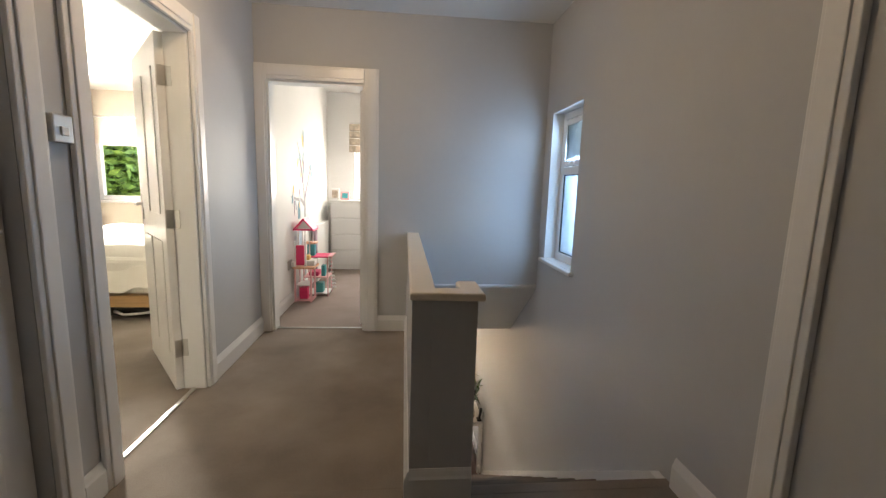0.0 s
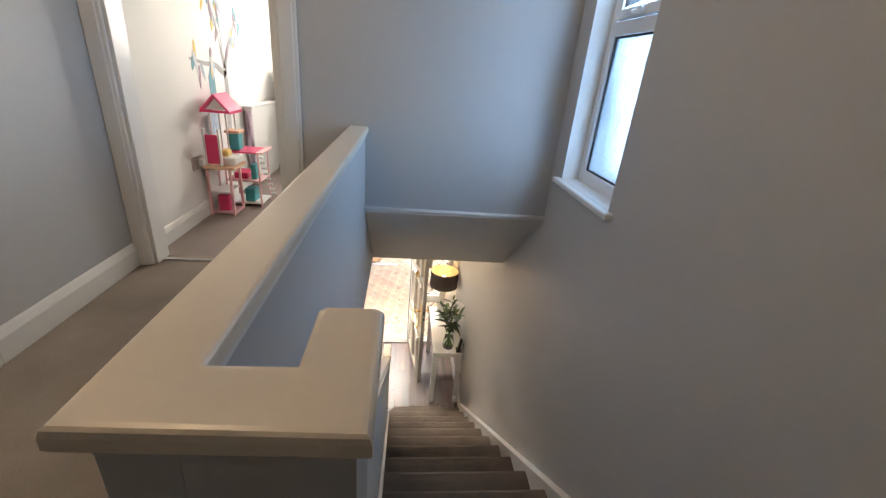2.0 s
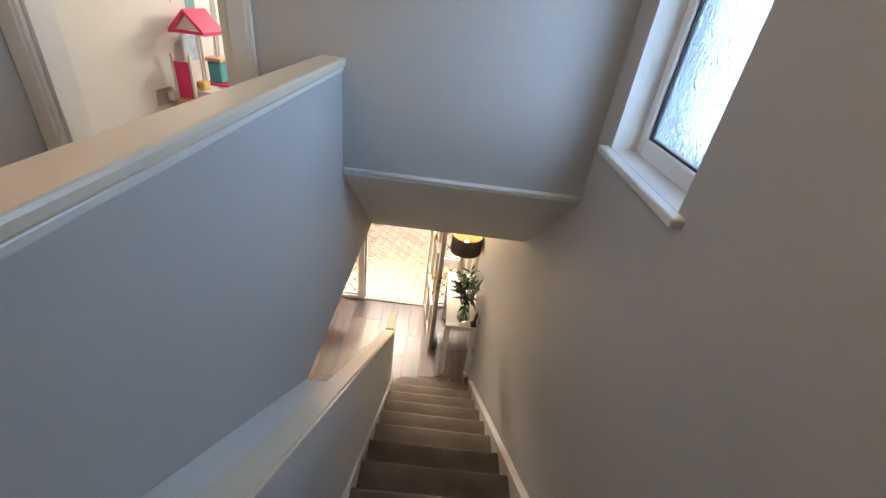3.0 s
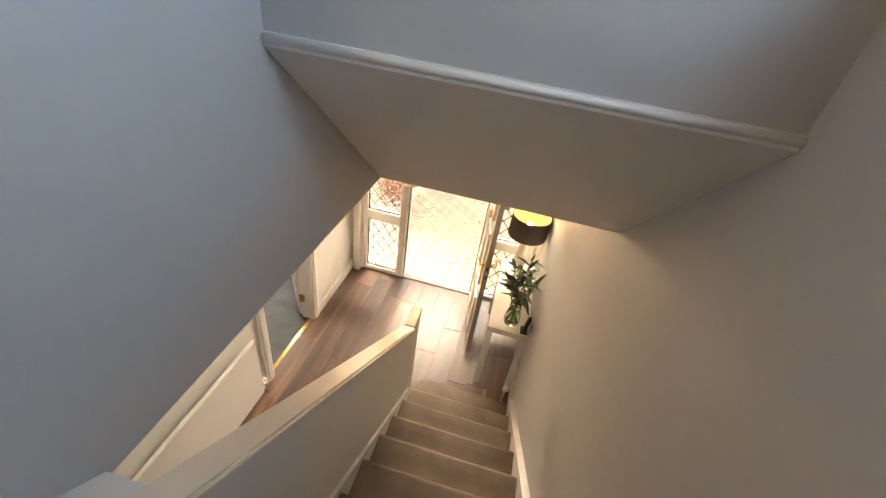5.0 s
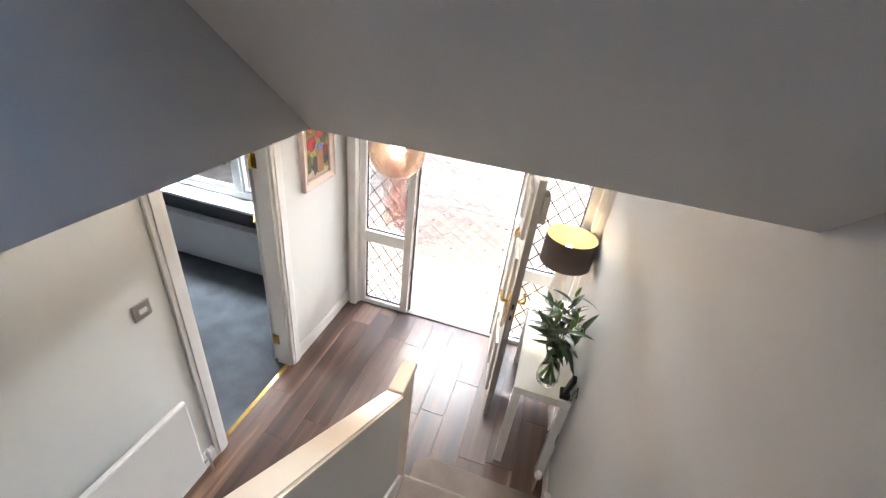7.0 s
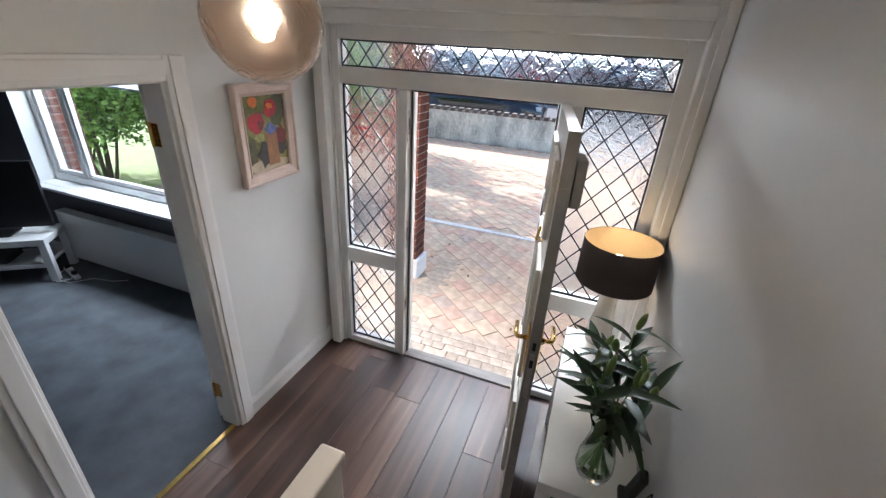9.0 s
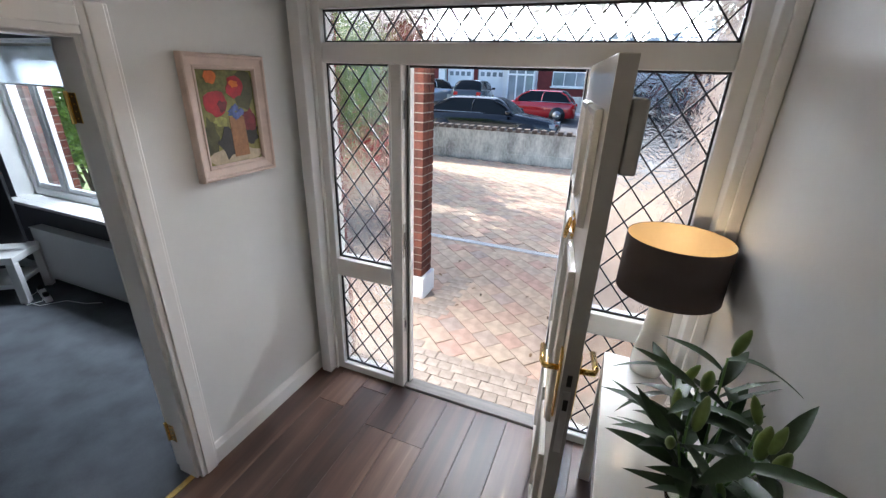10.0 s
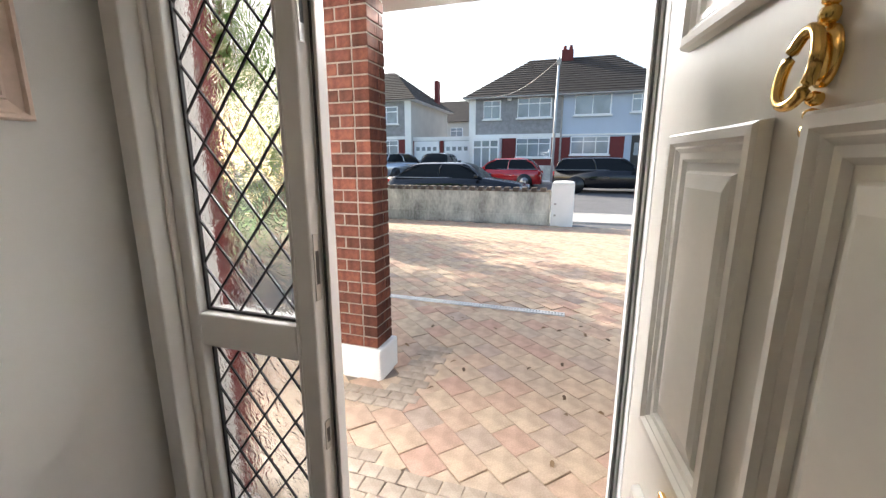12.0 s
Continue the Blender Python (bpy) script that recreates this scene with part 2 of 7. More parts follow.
WEATHERED = mat("weathered_aluminium", (0.20, 0.185, 0.17), 0.55, 0.3, var=0.3, scale=9, fine=80, bump=0.2, stretch=(0.4, 4, 1))
FRAMEPINK = mat("limed_frame_wood", (0.66, 0.53, 0.46), 0.5, var=0.1, scale=9, fine=60, bump=0.15, bump_scale=80)


def paver_material():
    m = mat("paver", (0.42, 0.345, 0.29), 0.88, var=0.2, scale=9, fine=110, bump=0.6, bump_scale=160, spec=0.25, tint=(0.50, 0.415, 0.35))
    n, l = m.node_tree.nodes, m.node_tree.links
    b = n["Principled BSDF"]
    src = b.inputs["Base Color"].links[0].from_socket
    info, geo = n.new("ShaderNodeObjectInfo"), n.new("ShaderNodeNewGeometry")
    add, fr = n.new("ShaderNodeMath"), n.new("ShaderNodeMath")
    fr.operation = "FRACT"
    l.new(info.outputs["Random"], add.inputs[0])
    l.new(geo.outputs["Random Per Island"], add.inputs[1])
    l.new(add.outputs[0], fr.inputs[0])
    ramp = n.new("ShaderNodeValToRGB")
    e = ramp.color_ramp.elements
    e[0].color, e[1].color = (0.96, 0.76, 0.68, 1), (0.86, 0.80, 0.76, 1)
    for p, c in ((0.25, (1.0, 0.86, 0.74, 1)), (0.5, (1.04, 0.97, 0.82, 1)), (0.75, (0.96, 0.90, 0.78, 1))):
        e.new(p).color = c
    l.new(fr.outputs[0], ramp.inputs[0])
    mx = n.new("ShaderNodeMix")
    mx.data_type, mx.blend_type = "RGBA", "MULTIPLY"
    mx.inputs["Factor"].default_value = 1.0
    l.new(src, mx.inputs[6])
    l.new(ramp.outputs[0], mx.inputs[7])
    l.new(mx.outputs[2], b.inputs["Base Color"])
    return m


def plank_material():
    m = bpy.data.materials.new("walnut_plank")
    m.use_nodes = True
    n, l = m.node_tree.nodes, m.node_tree.links
    b = n["Principled BSDF"]
    tc, mp, info = n.new("ShaderNodeTexCoord"), n.new("ShaderNodeMapping"), n.new("ShaderNodeObjectInfo")
    l.new(tc.outputs["Object"], mp.inputs["Vector"])
    mp.inputs["Scale"].default_value = (9, 0.55, 1)
    sc = n.new("ShaderNodeVectorMath")
    sc.operation = "SCALE"
    sc.inputs[0].default_value = (31, 17, 5)
    l.new(info.outputs["Random"], sc.inputs["Scale"])
    l.new(sc.outputs[0], mp.inputs["Location"])
    no = n.new("ShaderNodeTexNoise")
    no.inputs["Scale"].default_value, no.inputs["Detail"].default_value, no.inputs["Distortion"].default_value = 1.3, 6, 0.5
    l.new(mp.outputs[0], no.inputs["Vector"])
    ramp = n.new("ShaderNodeValToRGB")
    e = ramp.color_ramp.elements
    e[0].position, e[0].color = 0.30, (0.038, 0.022, 0.018, 1)
    e[1].position, e[1].color = 0.76, (0.31, 0.20, 0.125, 1)
    e.new(0.5).color = (0.082, 0.045, 0.032, 1)
    e.new(0.64).color = (0.13, 0.074, 0.050, 1)
    l.new(no.outputs["Fac"], ramp.inputs[0])
    hsv, mr = n.new("ShaderNodeHueSaturation"), n.new("ShaderNodeMapRange")
    mr.inputs["To Min"].default_value, mr.inputs["To Max"].default_value = 0.75, 1.3
    l.new(info.outputs["Random"], mr.inputs["Value"])
    l.new(mr.outputs[0], hsv.inputs["Value"])
    l.new(ramp.outputs[0], hsv.inputs["Color"])
    l.new(hsv.outputs[0], b.inputs["Base Color"])
    b.inputs["Roughness"].default_value = 0.38
    bp = n.new("ShaderNodeBump")
    bp.inputs["Strength"].default_value, bp.inputs["Distance"].default_value = 0.12, 0.003
    l.new(no.outputs["Fac"], bp.inputs["Height"])
    l.new(bp.outputs[0], b.inputs["Normal"])
    return m


PAVER, PLANK = paver_material(), plank_material()


# ---- building helpers ----
def world_of(ob):
    return world_of(ob.parent) @ ob.matrix_parent_inverse @ ob.matrix_basis if ob.parent else ob.matrix_basis.copy()


def thing(name, label, category, at=(0, 0, 0), group="", kind="", rz=0.0):
    ob = new(name)
    ob.empty_display_size = 0.05
    ob.matrix_basis = pose(*at, 0, 0, rz)
    return tagged(ob, label, category, group, kind)


def part(name, bm, material, parent=None, label="", smooth=False, local=False):
    """Links a bmesh as one mesh object; its points are in world metres, or in the parent's own frame when local."""
    me = bpy.data.meshes.new(name)
    bmesh.ops.recalc_face_normals(bm, faces=bm.faces)
    bm.to_mesh(me)
    bm.free()
    for m in material if isinstance(material, (list, tuple)) else [material]:
        me.materials.append(m)
    if smooth:
        for p in me.polygons:
            p.use_smooth = True
    ob = new(name, me)
    if parent is not None:
        ob.parent = parent
        if not local:
            ob.matrix_parent_inverse = world_of(parent).inverted()
    return tagged(ob, label)


def solo(name, bm, material, label, category, group="", kind="", smooth=False):
    return tagged(part(name, bm, material, None, "", smooth), label, category, group, kind)


def structure(name, bm, material, label="", category="", smooth=False):
    return tagged(part(name, bm, material, None, "", smooth), label, category, "", "structure")


def box(bm, x0, x1, y0, y1, z0, z1, bev=0.0, seg=2, m=None):
    r = bmesh.ops.create_cube(bm, size=1.0)
    vs = r["verts"]
    t = Matrix.Translation(((x0 + x1) / 2, (y0 + y1) / 2, (z0 + z1) / 2)) @ Matrix.Diagonal((x1 - x0, y1 - y0, z1 - z0, 1))
    bmesh.ops.transform(bm, matrix=t if m is None else m @ t, verts=vs)
    if bev:
        es = list({e for v in vs for e in v.link_edges})
        bmesh.ops.bevel(bm, geom=es, offset=bev, segments=seg, affect="EDGES", profile=0.5)
    return bm


def B(*a, **k):
    return box(bmesh.new(), *a, **k)


def prism(bm, pts, axis, a0, a1, m=None):
    """A polygon pushed along an axis: pts are (y, z) for x, (x, z) for y, (x, y) for z."""
    def at(p, a):
        v = {"x": (a, p[0], p[1]), "y": (p[0], a, p[1]), "z": (p[0], p[1], a)}[axis]
        return m @ Vector(v) if m is not None else v
    lo, hi = [bm.verts.new(at(p, a0)) for p in pts], [bm.verts.new(at(p, a1)) for p in pts]
    bm.faces.new(lo)
    bm.faces.new(hi[::-1])
    for i in range(len(pts)):
        j = (i + 1) % len(pts)
        bm.faces.new((lo[i], hi[i], hi[j], lo[j]))
    return bm


def lathe(bm, prof, n=32, at=(0, 0, 0), m=None, cap=True):
    rings = []
    for r, z in prof:
        ring = []
        for i in range(n):
            a = 2 * math.pi * i / n
            v = Vector((at[0] + r * math.cos(a), at[1] + r * math.sin(a), at[2] + z))
            ring.append(bm.verts.new(m @ v if m is not None else v))
        rings.append(ring)
    for a, b in zip(rings, rings[1:]):
        for i in range(n):
            j = (i + 1) % n
            bm.faces.new((a[i], a[j], b[j], b[i]))
    if cap:
        bm.faces.new(rings[0][::-1])
        bm.faces.new(rings[-1])
    return bm


def tube(bm, pts, r, n=8, r1=None):
    """A round bar along a line of points, tapering from r to r1."""
    pts = [Vector(p) for p in pts]
    r1 = r if r1 is None else r1
    rings = []
    for i, p in enumerate(pts):
        d = (pts[min(i + 1, len(pts) - 1)] - pts[max(i - 1, 0)]).normalized()
        u = d.cross(Vector((0, 0, 1)) if abs(d.z) < 0.9 else Vector((1, 0, 0))).normalized()
        w = d.cross(u)
        k = r + (r1 - r) * i / (len(pts) - 1)
        rings.append([bm.verts.new(p + k * (math.cos(2 * math.pi * j / n) * u + math.sin(2 * math.pi * j / n) * w)) for j in range(n)])
    for a, b in zip(rings, rings[1:]):
        for i in range(n):
            j = (i + 1) % n
            bm.faces.new((a[i], a[j], b[j], b[i]))
    bm.faces.new(rings[0][::-1])
    bm.faces.new(rings[-1])
    return bm


def wall(name, axis, a0, a1, u0, u1, z0, z1, holes=(), mats=(None, None), label=""):
    """A wall with thickness a0..a1 across its axis, running u0..u1, with openings (u0, u1, z0, z1) through it. mats: low side, high side."""
    us = sorted({u0, u1, *[h[0] for h in holes], *[h[1] for h in holes]})
    zs = sorted({z0, z1, *[h[2] for h in holes], *[h[3] for h in holes]})
    us, zs = [u for u in us if u0 <= u <= u1], [z for z in zs if z0 <= z <= z1]
    solid = {}
    for i in range(len(us) - 1):
        for k in range(len(zs) - 1):
            cu, cz = (us[i] + us[i + 1]) / 2, (zs[k] + zs[k + 1]) / 2
            solid[i, k] = not any(h[0] < cu < h[1] and h[2] < cz < h[3] for h in holes)
    bm = bmesh.new()
    vs = {}

    def v(a, u, z):
        if (a, u, z) not in vs:
            vs[a, u, z] = bm.verts.new((a, u, z) if axis == "x" else (u, a, z))
        return vs[a, u, z]
    for (i, k), s in solid.items():
        if not s:
            continue
        p, q, r, t = us[i], us[i + 1], zs[k], zs[k + 1]
        bm.faces.new((v(a0, p, r), v(a0, q, r), v(a0, q, t), v(a0, p, t))).material_index = 0
        bm.faces.new((v(a1, p, r), v(a1, q, r), v(a1, q, t), v(a1, p, t))).material_index = 1
        for di, dk, e in ((-1, 0, ((p, r), (p, t))), (1, 0, ((q, r), (q, t))), (0, -1, ((p, r), (q, r))), (0, 1, ((p, t), (q, t)))):
            if not solid.get((i + di, k + dk)):
                (ua, za), (ub, zb) = e
                bm.faces.new((v(a0, ua, za), v(a0, ub, zb), v(a1, ub, zb), v(a1, ua, za))).material_index = 1
    return structure(name, bm, list(mats), label, "wall")


def architrave(name, axis, a, side, u0, u1, z0, z1, w=0.085, d=0.02, material=None, label="white gloss moulded door surround"):
    """The surround of an opening on one face of a wall: two uprights and a head, each stepped in two."""
    t = thing(name, label, "door frame", (a, u0, z0) if axis == "x" else (u0, a, z0), kind="structure")

    def bit(nm, ua, ub, za, zb, inner):
        bm = bmesh.new()
        for lo, hi, dd in ((0, 1, d), (0.25, 0.85, d + 0.007)):
            x0, x1 = sorted((a + side * 0.001, a + side * dd))
            if inner == "h":
                q = (ua, ub, za + (zb - za) * lo, za + (zb - za) * hi)
            else:
                q = (ua + (ub - ua) * lo, ua + (ub - ua) * hi, za, zb)
            if axis == "x":
                box(bm, x0, x1, q[0], q[1], q[2], q[3], 0.004)
            else:
                box(bm, q[0], q[1], x0, x1, q[2], q[3], 0.004)
        part(nm, bm, material or GLOSS, t)
    bit("upright", u0 - w, u0, z0, z1 + w, "v")
    bit("upright", u1, u1 + w, z0, z1 + w, "v")
    bit("head", u0 + 0.001, u1 - 0.001, z1, z1 + w, "h")
    return t


def skirting(axis, a, side, u0, u1, z0, h=0.125, d=0.018):
    bm = bmesh.new()
    p = [(0, 0), (d, 0), (d, h * 0.72), (d * 0.75, h * 0.8), (d * 0.45, h * 0.93), (d * 0.2, h), (0, h)]
    if axis == "x":
        prism(bm, [(a + side * (q[0] + 0.001), z0 + q[1]) for q in p], "y", u0, u1)
    else:
        prism(bm, [(a + side * (q[0] + 0.001), z0 + q[1]) for q in p], "x", u0, u1)
    return structure("baseboard", bm, GLOSS, "white gloss skirting board", "skirting")


# ---- large structure: upstairs ----
XL, XR, YK, TOP, HC = -0.95, 1.305, 3.69, 2.48, -0.245     # landing's left wall, outer wall, playroom wall, landing and hall ceilings
structure("floor_landing", B(XL - 0.12, XR, -1.6, 1.85, -0.2, 0.0), CARPET, "worn brown carpet of the landing", "carpet")
structure("floor_landing_passage", B(XL - 0.12, 0.211, 1.852, YK + 0.12, -0.2, -0.001), CARPET, "worn brown carpet of the landing passage", "carpet")
structure("floor_bedroom", B(-5.2, XL - 0.122, 0.4, 7.2, -0.2, -0.004), CARPET, "brown bedroom carpet", "carpet")
bm = B(XL - 0.12, 0.28, YK + 0.122, 4.45, -0.2, -0.003)
box(bm, XL - 0.12, XR, 4.452, 6.53, -0.2, -0.003)
structure("floor_playroom", bm, PALECARPET, "mauve-brown playroom carpet", "carpet")
structure("ceiling", B(-5.3, XR + 0.3, -1.7, 7.4, TOP, TOP + 0.15), CEIL, "white upstairs ceiling", "ceiling")
BD, KD, ND = (1.985, 2.73), (-0.865, -0.14), (0.95, 1.69)
wall("wall_left", "x", XL - 0.12, XL, -1.6, YK + 0.12, 0, TOP, [(*BD, 0, 1.95), (*ND, 0, 1.95)], (CREAM, PAINT), "grey painted landing wall")
wall("wall_playroom", "y", YK, YK + 0.12, XL, 0.205, 0, TOP, [(*KD, 0, 1.955)], (PAINT, WHITEWALL), "grey painted wall with the playroom doorway")
wall("wall_over_stairs", "y", YK, YK + 0.12, 0.205, XR, 0.402, TOP, (), (PAINT, WHITEWALL), "grey painted wall over the stairs")
wall("wall_outer", "x", XR, XR + 0.28, -1.6, 6.9, F - 0.3, TOP, [(3.0, 3.54, 0.66, 1.78)], (PAINT, RENDER), "grey painted outer wall beside the stairs")
wall("wall_back", "y", -1.72, -1.6, XL - 0.12, XR, F, TOP, (), (PAINT, PAINT), "grey wall behind the landing")
wall("wall_playroom_side", "x", XL - 0.11, XL + 0.01, YK + 0.122, 6.53, 0, TOP, (), (CREAM, WHITEWALL), "white playroom wall with a painted tree")
wall("wall_playroom_far", "y", 6.53, 6.75, XL - 0.11, XR, 0, TOP, [(-0.55, 0.75, 0.98, 2.05)], (WHITEWALL, RENDER), "white playroom wall with a window")
wall("wall_bedroom_far", "y", 7.2, 7.45, -5.2, XL - 0.112, -0.2, TOP, [(-4.55, -3.88, 0.84, 2.1)], (CREAM, RENDER), "cream bedroom wall with a window")
wall("wall_bedroom_side", "x", -5.3, -5.2, 0.4, 7.45, -0.2, TOP, (), (CREAM, CREAM), "cream bedroom wall")
wall("wall_bedroom_near", "y", 0.28, 0.4, -5.3, XL - 0.122, -0.2, TOP, (), (CREAM, CREAM), "cream bedroom wall")
# the boxed underside of the room over the stairs
bm = prism(bmesh.new(), [(YK - 0.008, 0.374), (4.42, HC + 0.001), (4.42, 0.0), (YK + 0.13, 0.56), (YK + 0.13, 0.401), (YK - 0.008, 0.401)], "x", 0.287, XR - 0.001)
structure("ceiling_stair_slope", bm, CEIL, "pale painted sloping soffit over the stairs", "soffit")
bm = bmesh.new()
tube(bm, [(0.287, YK - 0.006, 0.390), (XR - 0.002, YK - 0.005, 0.390)], 0.009, 10)
structure("trim", bm, CEIL, "rounded bead at the foot of the wall over the stairs", "trim", True)
skirting("x", XL, 1, BD[1] + 0.097, YK - 0.001, 0, 0.13)
skirting("x", XL, 1, ND[1] + 0.097, BD[0] - 0.097, 0, 0.13)
skirting("y", YK, -1, KD[1] + 0.112, 0.204, 0, 0.13)
skirting("x", XL + 0.01, 1, YK + 0.122, 6.52, 0, 0.11)
skirting("x", XR, -1, 0.9, 1.80, 0, 0.13)
for nm, ax, a, s, u, z in (("door_frame_bedroom", "x", XL, 1, BD, 1.95), ("door_frame_playroom", "y", YK, -1, KD, 1.955), ("door_frame_near", "x", XL, 1, ND, 1.95)):
    architrave(nm, ax, a, s, u[0], u[1], 0.0, z, 0.095 if ax == "x" else 0.110)
architrave("door_frame_right", "x", XR, -1, 0.55, 1.335, 0.0, 1.95, 0.11, 0.025)


def lining(name, axis, a0, a1, u0, u1, z0, z1, stop=None, th=0.014):
    """The lining of a doorway: two jambs and a head, with a stop bead."""
    t = thing(name, "white gloss door lining", "door lining", (a0, u0, z0) if axis == "x" else (u0, a0, z0), kind="structure")
    for nm, p, q, r, s in (("jamb", u0, u0 + th, z0, z1), ("jamb", u1 - th, u1, z0, z1), ("head", u0 + th, u1 - th, z1 - th, z1)):
        bm = bmesh.new()
        box(bm, *((a0, a1, p, q) if axis == "x" else (p, q, a0, a1)), r, s, 0.002)
        part(nm, bm, GLOSS, t)


lining("door_lining_bedroom", "x", XL - 0.119, XL - 0.001, *BD, 0.0, 1.95)
lining("door_lining_playroom", "y", YK + 0.001, YK + 0.119, *KD, 0.0, 1.955)


def panel_door(name, label, hinge_at, rz, w, h, material, handle=None, group=""):
    """A leaf that hangs from its hinge edge and runs along its own +x; its face looks along -y."""
    t = thing(name, label, "door", hinge_at, group, "", rz)
    bm = bmesh.new()
    box(bm, 0, w, -0.02, 0.02, 0.008, h, 0.003)
    body = part("leaf", bm, material, t, "", local=True)
    for z0, z1 in ((0.2, 0.85), (1.0, h - 0.15)):
        for x0, x1 in ((0.1, w / 2 - 0.04), (w / 2 + 0.04, w - 0.1)):
            bm = bmesh.new()
            for s in (-1, 1):
                box(bm, x0, x1, *sorted((s * 0.0205, s * 0.026)), z0, z1, 0.003)
            part("raised_panel", bm, material, t, "", local=True)
    if handle:
        bm = bmesh.new()
        for s in (-1, 1):
            box(bm, w - 0.085, w - 0.035, *sorted((s * 0.0205, s * 0.028)), 0.93, 1.09, 0.002)
            tube(bm, [(w - 0.06, s * 0.028, 1.03), (w - 0.06, s * 0.06, 1.03), (w - 0.17, s * 0.062, 1.03)], 0.009, 8)
        part("lever_handle", bm, handle, t, "lever handle", local=True)
    return t


bed_door = panel_door("bedroom_door", "white painted panelled bedroom door standing open", (XL - 0.128, BD[1] - 0.036, 0.0), 128.0, 0.765, 1.93, GLOSS, STEEL)
for z in (0.25, 0.98, 1.72):
    bm = B(XL - 0.1185, XL - 0.084, BD[1] - 0.0175, BD[1] - 0.0145, z - 0.05, z + 0.05, 0.001, 1)
    lathe(bm, [(0.006, -0.054), (0.006, 0.054)], 10, (XL - 0.122, BD[1] - 0.021, z))
    box(bm, -0.003, -0.0005, -0.019, 0.014, z - 0.05, z + 0.05, 0.0008, 1, pose(XL - 0.128, BD[1] - 0.036, 0, 0, 0, 128.0))
    part("hinge", bm, STEEL, bed_door, "steel butt hinge")
near_door = panel_door("cupboard_door", "closed white panelled door on the landing", (XL - 0.07, ND[0] + 0.005, 0.0), 90.0, ND[1] - ND[0] - 0.01, 1.94, GLOSS, STEEL)
play_door = panel_door("playroom_door", "white panelled playroom door standing open", (KD[1] - 0.03, YK + 0.145, 0.0), 78.0, 0.72, 1.94, GLOSS, STEEL)
for z in (0.25, 0.98, 1.72):
    bm = B(KD[1] - 0.018, KD[1] - 0.0145, YK + 0.075, YK + 0.115, z - 0.05, z + 0.05, 0.001, 1)
    part("hinge", bm, STEEL, play_door, "steel butt hinge")
for nm, q in (("threshold_bedroom", (XL - 0.075, XL - 0.05, BD[0] + 0.015, BD[1] - 0.015)), ("threshold_playroom", (KD[0] + 0.015, KD[1] - 0.015, YK + 0.05, YK + 0.075))):
    structure(nm, B(*q, 0.0, 0.006, 0.002), STEEL, "slim metal carpet threshold strip", "threshold")

# thermostat by the bedroom door
t = thing("thermostat", "small grey wall thermostat on the landing wall", "thermostat", (XL, 1.84, 1.34))
part("body", B(XL + 0.001, XL + 0.028, 1.797, 1.878, 1.298, 1.388, 0.005), STEEL, t)
part("dial", B(XL + 0.0285, XL + 0.034, 1.822, 1.852, 1.32, 1.35, 0.003), WHITEPL, t)
bm = lathe(bmesh.new(), [(0.05, 0), (0.05, -0.02), (0.035, -0.035), (0.0, -0.036)], 24, (0.1, 3.05, TOP - 0.001), cap=False)
solo("smoke_alarm", bm, WHITEPL, "round white smoke alarm on the landing ceiling", "smoke alarm", smooth=True)
ht = thing("attic_hatch", "white framed attic hatch in the landing ceiling", "hatch", (-0.2, 3.1, TOP), kind="structure")
part("hatch_panel", B(-0.50, 0.0, 2.82, 3.40, TOP - 0.012, TOP - 0.001, 0.003), CEIL, ht)
for q in ((-0.545, 0.045, 3.401, 3.45), (-0.545, 0.045, 2.77, 2.819), (-0.545, -0.501, 2.8195, 3.4005), (0.001, 0.045, 2.8195, 3.4005)):
    part("hatch_frame", B(*q, TOP - 0.022, TOP - 0.001, 0.004), GLOSS, ht)

# stair window
win = thing("window_stairs", "white upvc stair window with obscured glass", "window", (XR + 0.1, 3.0, 0.66), kind="structure")
X0, X1 = XR + 0.085, XR + 0.145
for nm, q in (("frame_side", (3.0, 3.05, 0.66, 1.78)), ("frame_side", (3.49, 3.54, 0.66, 1.78)), ("frame_head", (3.05, 3.49, 1.73, 1.78)), ("frame_foot", (3.05, 3.49, 0.66, 0.72)), ("transom", (3.05, 3.49, 1.32, 1.38))):
    part(nm, B(X0, X1, *q, 0.006), UPVC, win)
for a, b in ((0.72, 1.32), (1.38, 1.73)):
    bm = bmesh.new()
    d = 0.008
    for q in ((3.05, 3.49, a, a + d), (3.05, 3.49, b - d, b), (3.05, 3.05 + d, a + d, b - d), (3.49 - d, 3.49, a + d, b - d)):
        box(bm, X0 + 0.012, X0 + 0.03, *q)
    part("gasket", bm, BLACK, win, "black rubber gasket")
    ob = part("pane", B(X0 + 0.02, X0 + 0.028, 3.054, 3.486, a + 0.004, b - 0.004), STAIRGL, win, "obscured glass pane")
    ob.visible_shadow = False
bm = B(X0 - 0.012, X0, 3.052, 3.10, 1.38, 1.72, 0.004)
box(bm, X0 - 0.012, X0, 3.44, 3.488, 1.38, 1.72, 0.004)
box(bm, X0 - 0.012, X0, 3.10, 3.44, 1.38, 1.42, 0.004)
box(bm, X0 - 0.012, X0, 3.10, 3.44, 1.68, 1.72, 0.004)
part("top_sash", bm, UPVC, win)
bm = B(X0 - 0.03, X0 - 0.0125, 3.24, 3.30, 1.385, 1.41, 0.004)
tube(bm, [(X0 - 0.03, 3.27, 1.398), (X0 - 0.045, 3.27, 1.392), (X0 - 0.045, 3.33, 1.385)], 0.007)
part("catch", bm, UPVC, win, "white window catch")
structure("window_sill", B(XR - 0.035, XR + 0.084, 2.955, 3.585, 0.632, 0.659, 0.008, 3), GLOSS, "white gloss window sill", "window sill")

